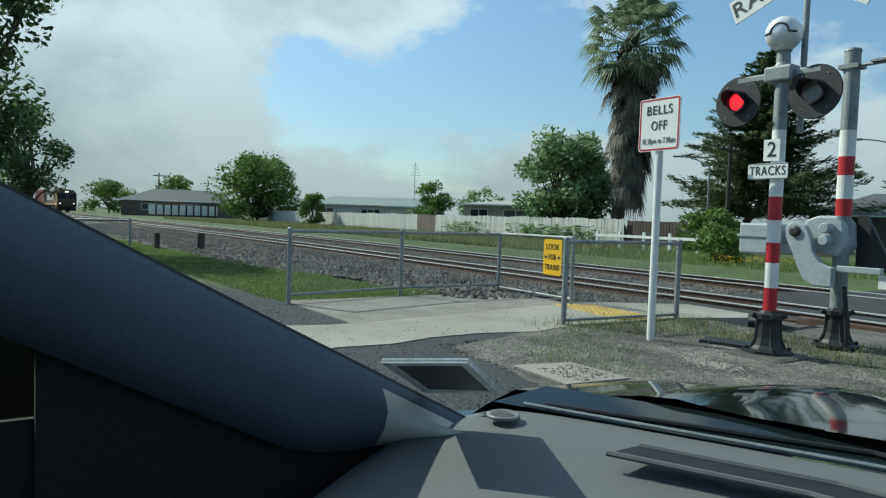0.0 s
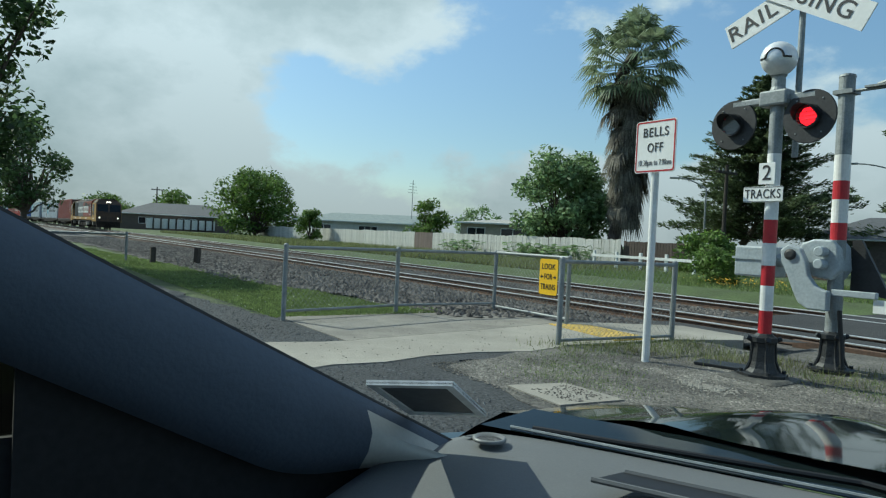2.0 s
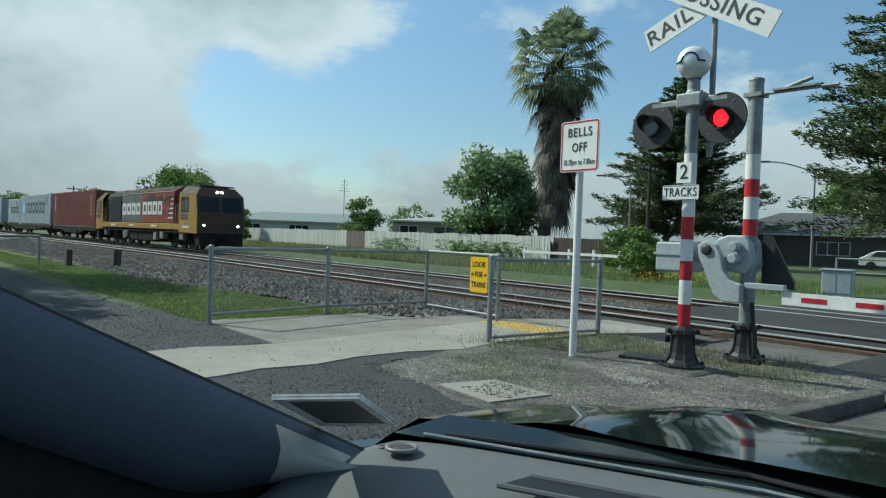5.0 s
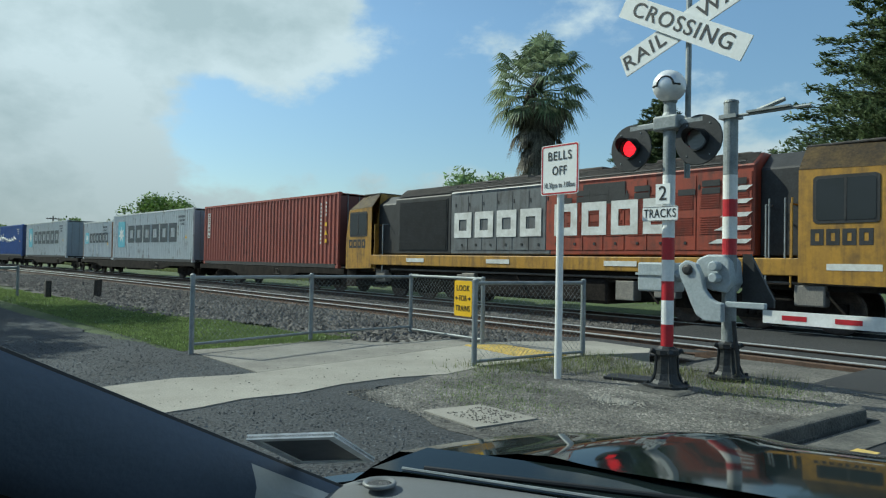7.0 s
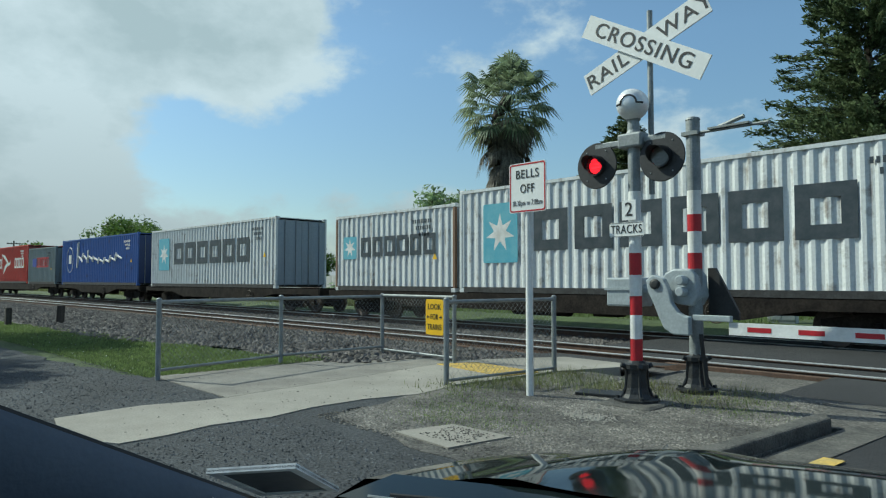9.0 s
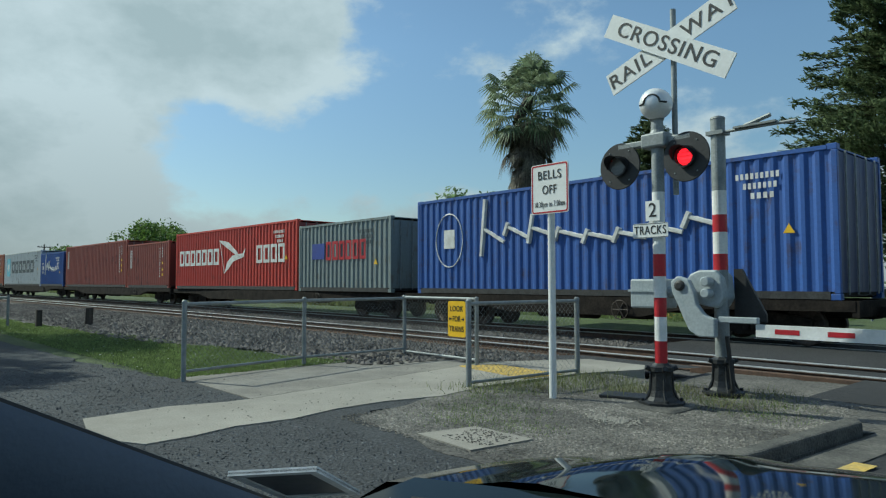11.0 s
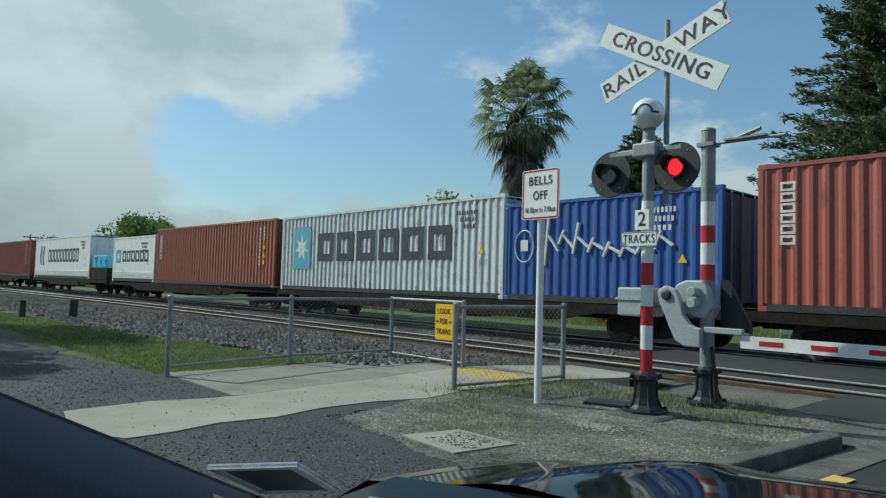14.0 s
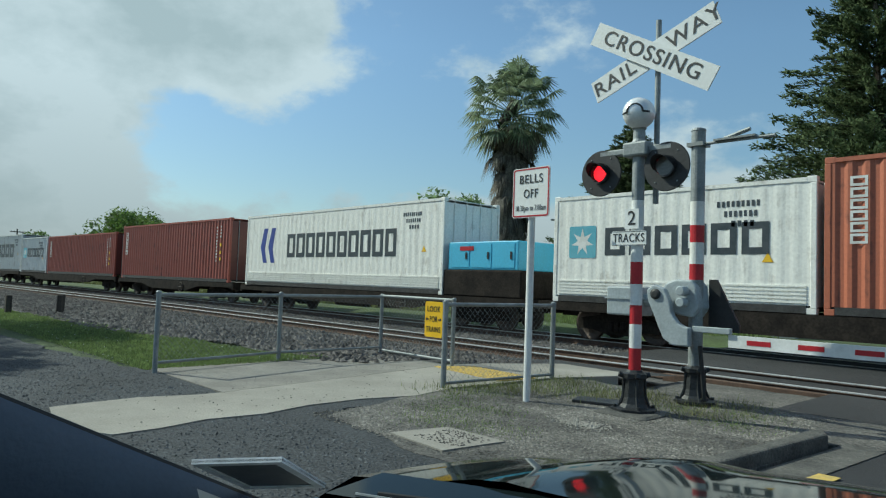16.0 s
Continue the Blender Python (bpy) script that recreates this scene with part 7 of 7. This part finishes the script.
def low_weeds(r):
    c = r.choice(((-4.2, 5.3), (-4.5, 5.8), (-3.9, 5.6), (-3.4, 5.1), (-4.6, 6.4), (-2.9, 7.3), (-2.4, 7.6), (-2.2, 7.0), (-3.9, 4.9)))
    return c[0] + r.gauss(0, 0.2), c[1] + r.gauss(0, 0.16), 0.005


blades("low_weeds", 3200, low_weeds, 0.028, 0.0035, M_BLADE, "thin low weeds in the dirt of the verge", 55)
stones("clover", 300, lambda r: (lambda p: (p[0], p[1], 0.03))(lawn(r)), 0.008, M_SIGNWHITE, "small white clover heads in the grass", "flowers", 56)
stones("yellow_flowers", 230, lambda r: (r.gauss(-11.2, 0.9), r.gauss(19.6, 0.7), r.uniform(0.12, 0.38)), 0.019, M_SIGNYELLOW, "small yellow flowers in the far verge", "flowers", 57)
bl = bmesh.new()
rng_l = random.Random(61)
for cx in (-44, -43, -42, -36, -35, -34, -33, -32, -31, -30):
    for k in range(26):
        a = rng_l.uniform(0, 6.28)
        d = Vector((math.cos(a), math.sin(a), 0))
        p = Vector((cx + rng_l.gauss(0, 0.5), 31.6 + rng_l.gauss(0, 0.5), 0.1))
        q = p + d * rng_l.uniform(0.2, 0.7) + Vector((0, 0, rng_l.uniform(0.3, 1.0)))
        e = q + d * rng_l.uniform(0.3, 0.55) - Vector((0, 0, 0.12))
        s = Vector((-d.y, d.x, 0)) * 0.22
        bl.faces.new([bl.verts.new(w) for w in (q, (q + e) / 2 + s, e, (q + e) / 2 - s)])
        tube(bl, p, q, 0.015, sides=3, cap=False)
tagged(part("broad_leaf_plants", bl, M_LEAFLIGHT), "large-leaved garden plants along the fence foot", "plants", kind="stuff")


# ---- motions ----
def motions():
    for ob, s, dz in RIDES:
        walk(ob, [(k * 0.5, ride_pose(s, k * 0.5, dz)) for k in range(33)])
    # the added slats turn so that the two lamps seem to flash in turn
    turns = [0.28 + 0.376 * k for k in range(42)]
    for ob, at, lit in SLATS:
        rows, shown = [(0.0, lit)], lit
        for t in turns:
            rows += [(t - 0.03, shown), (t + 0.03, not shown)]
            shown = not shown
        rows.append((16.0, shown))
        walk(ob, [(t, pose(*at, -82 if on else 0, 0, 0)) for t, on in rows])


motions()
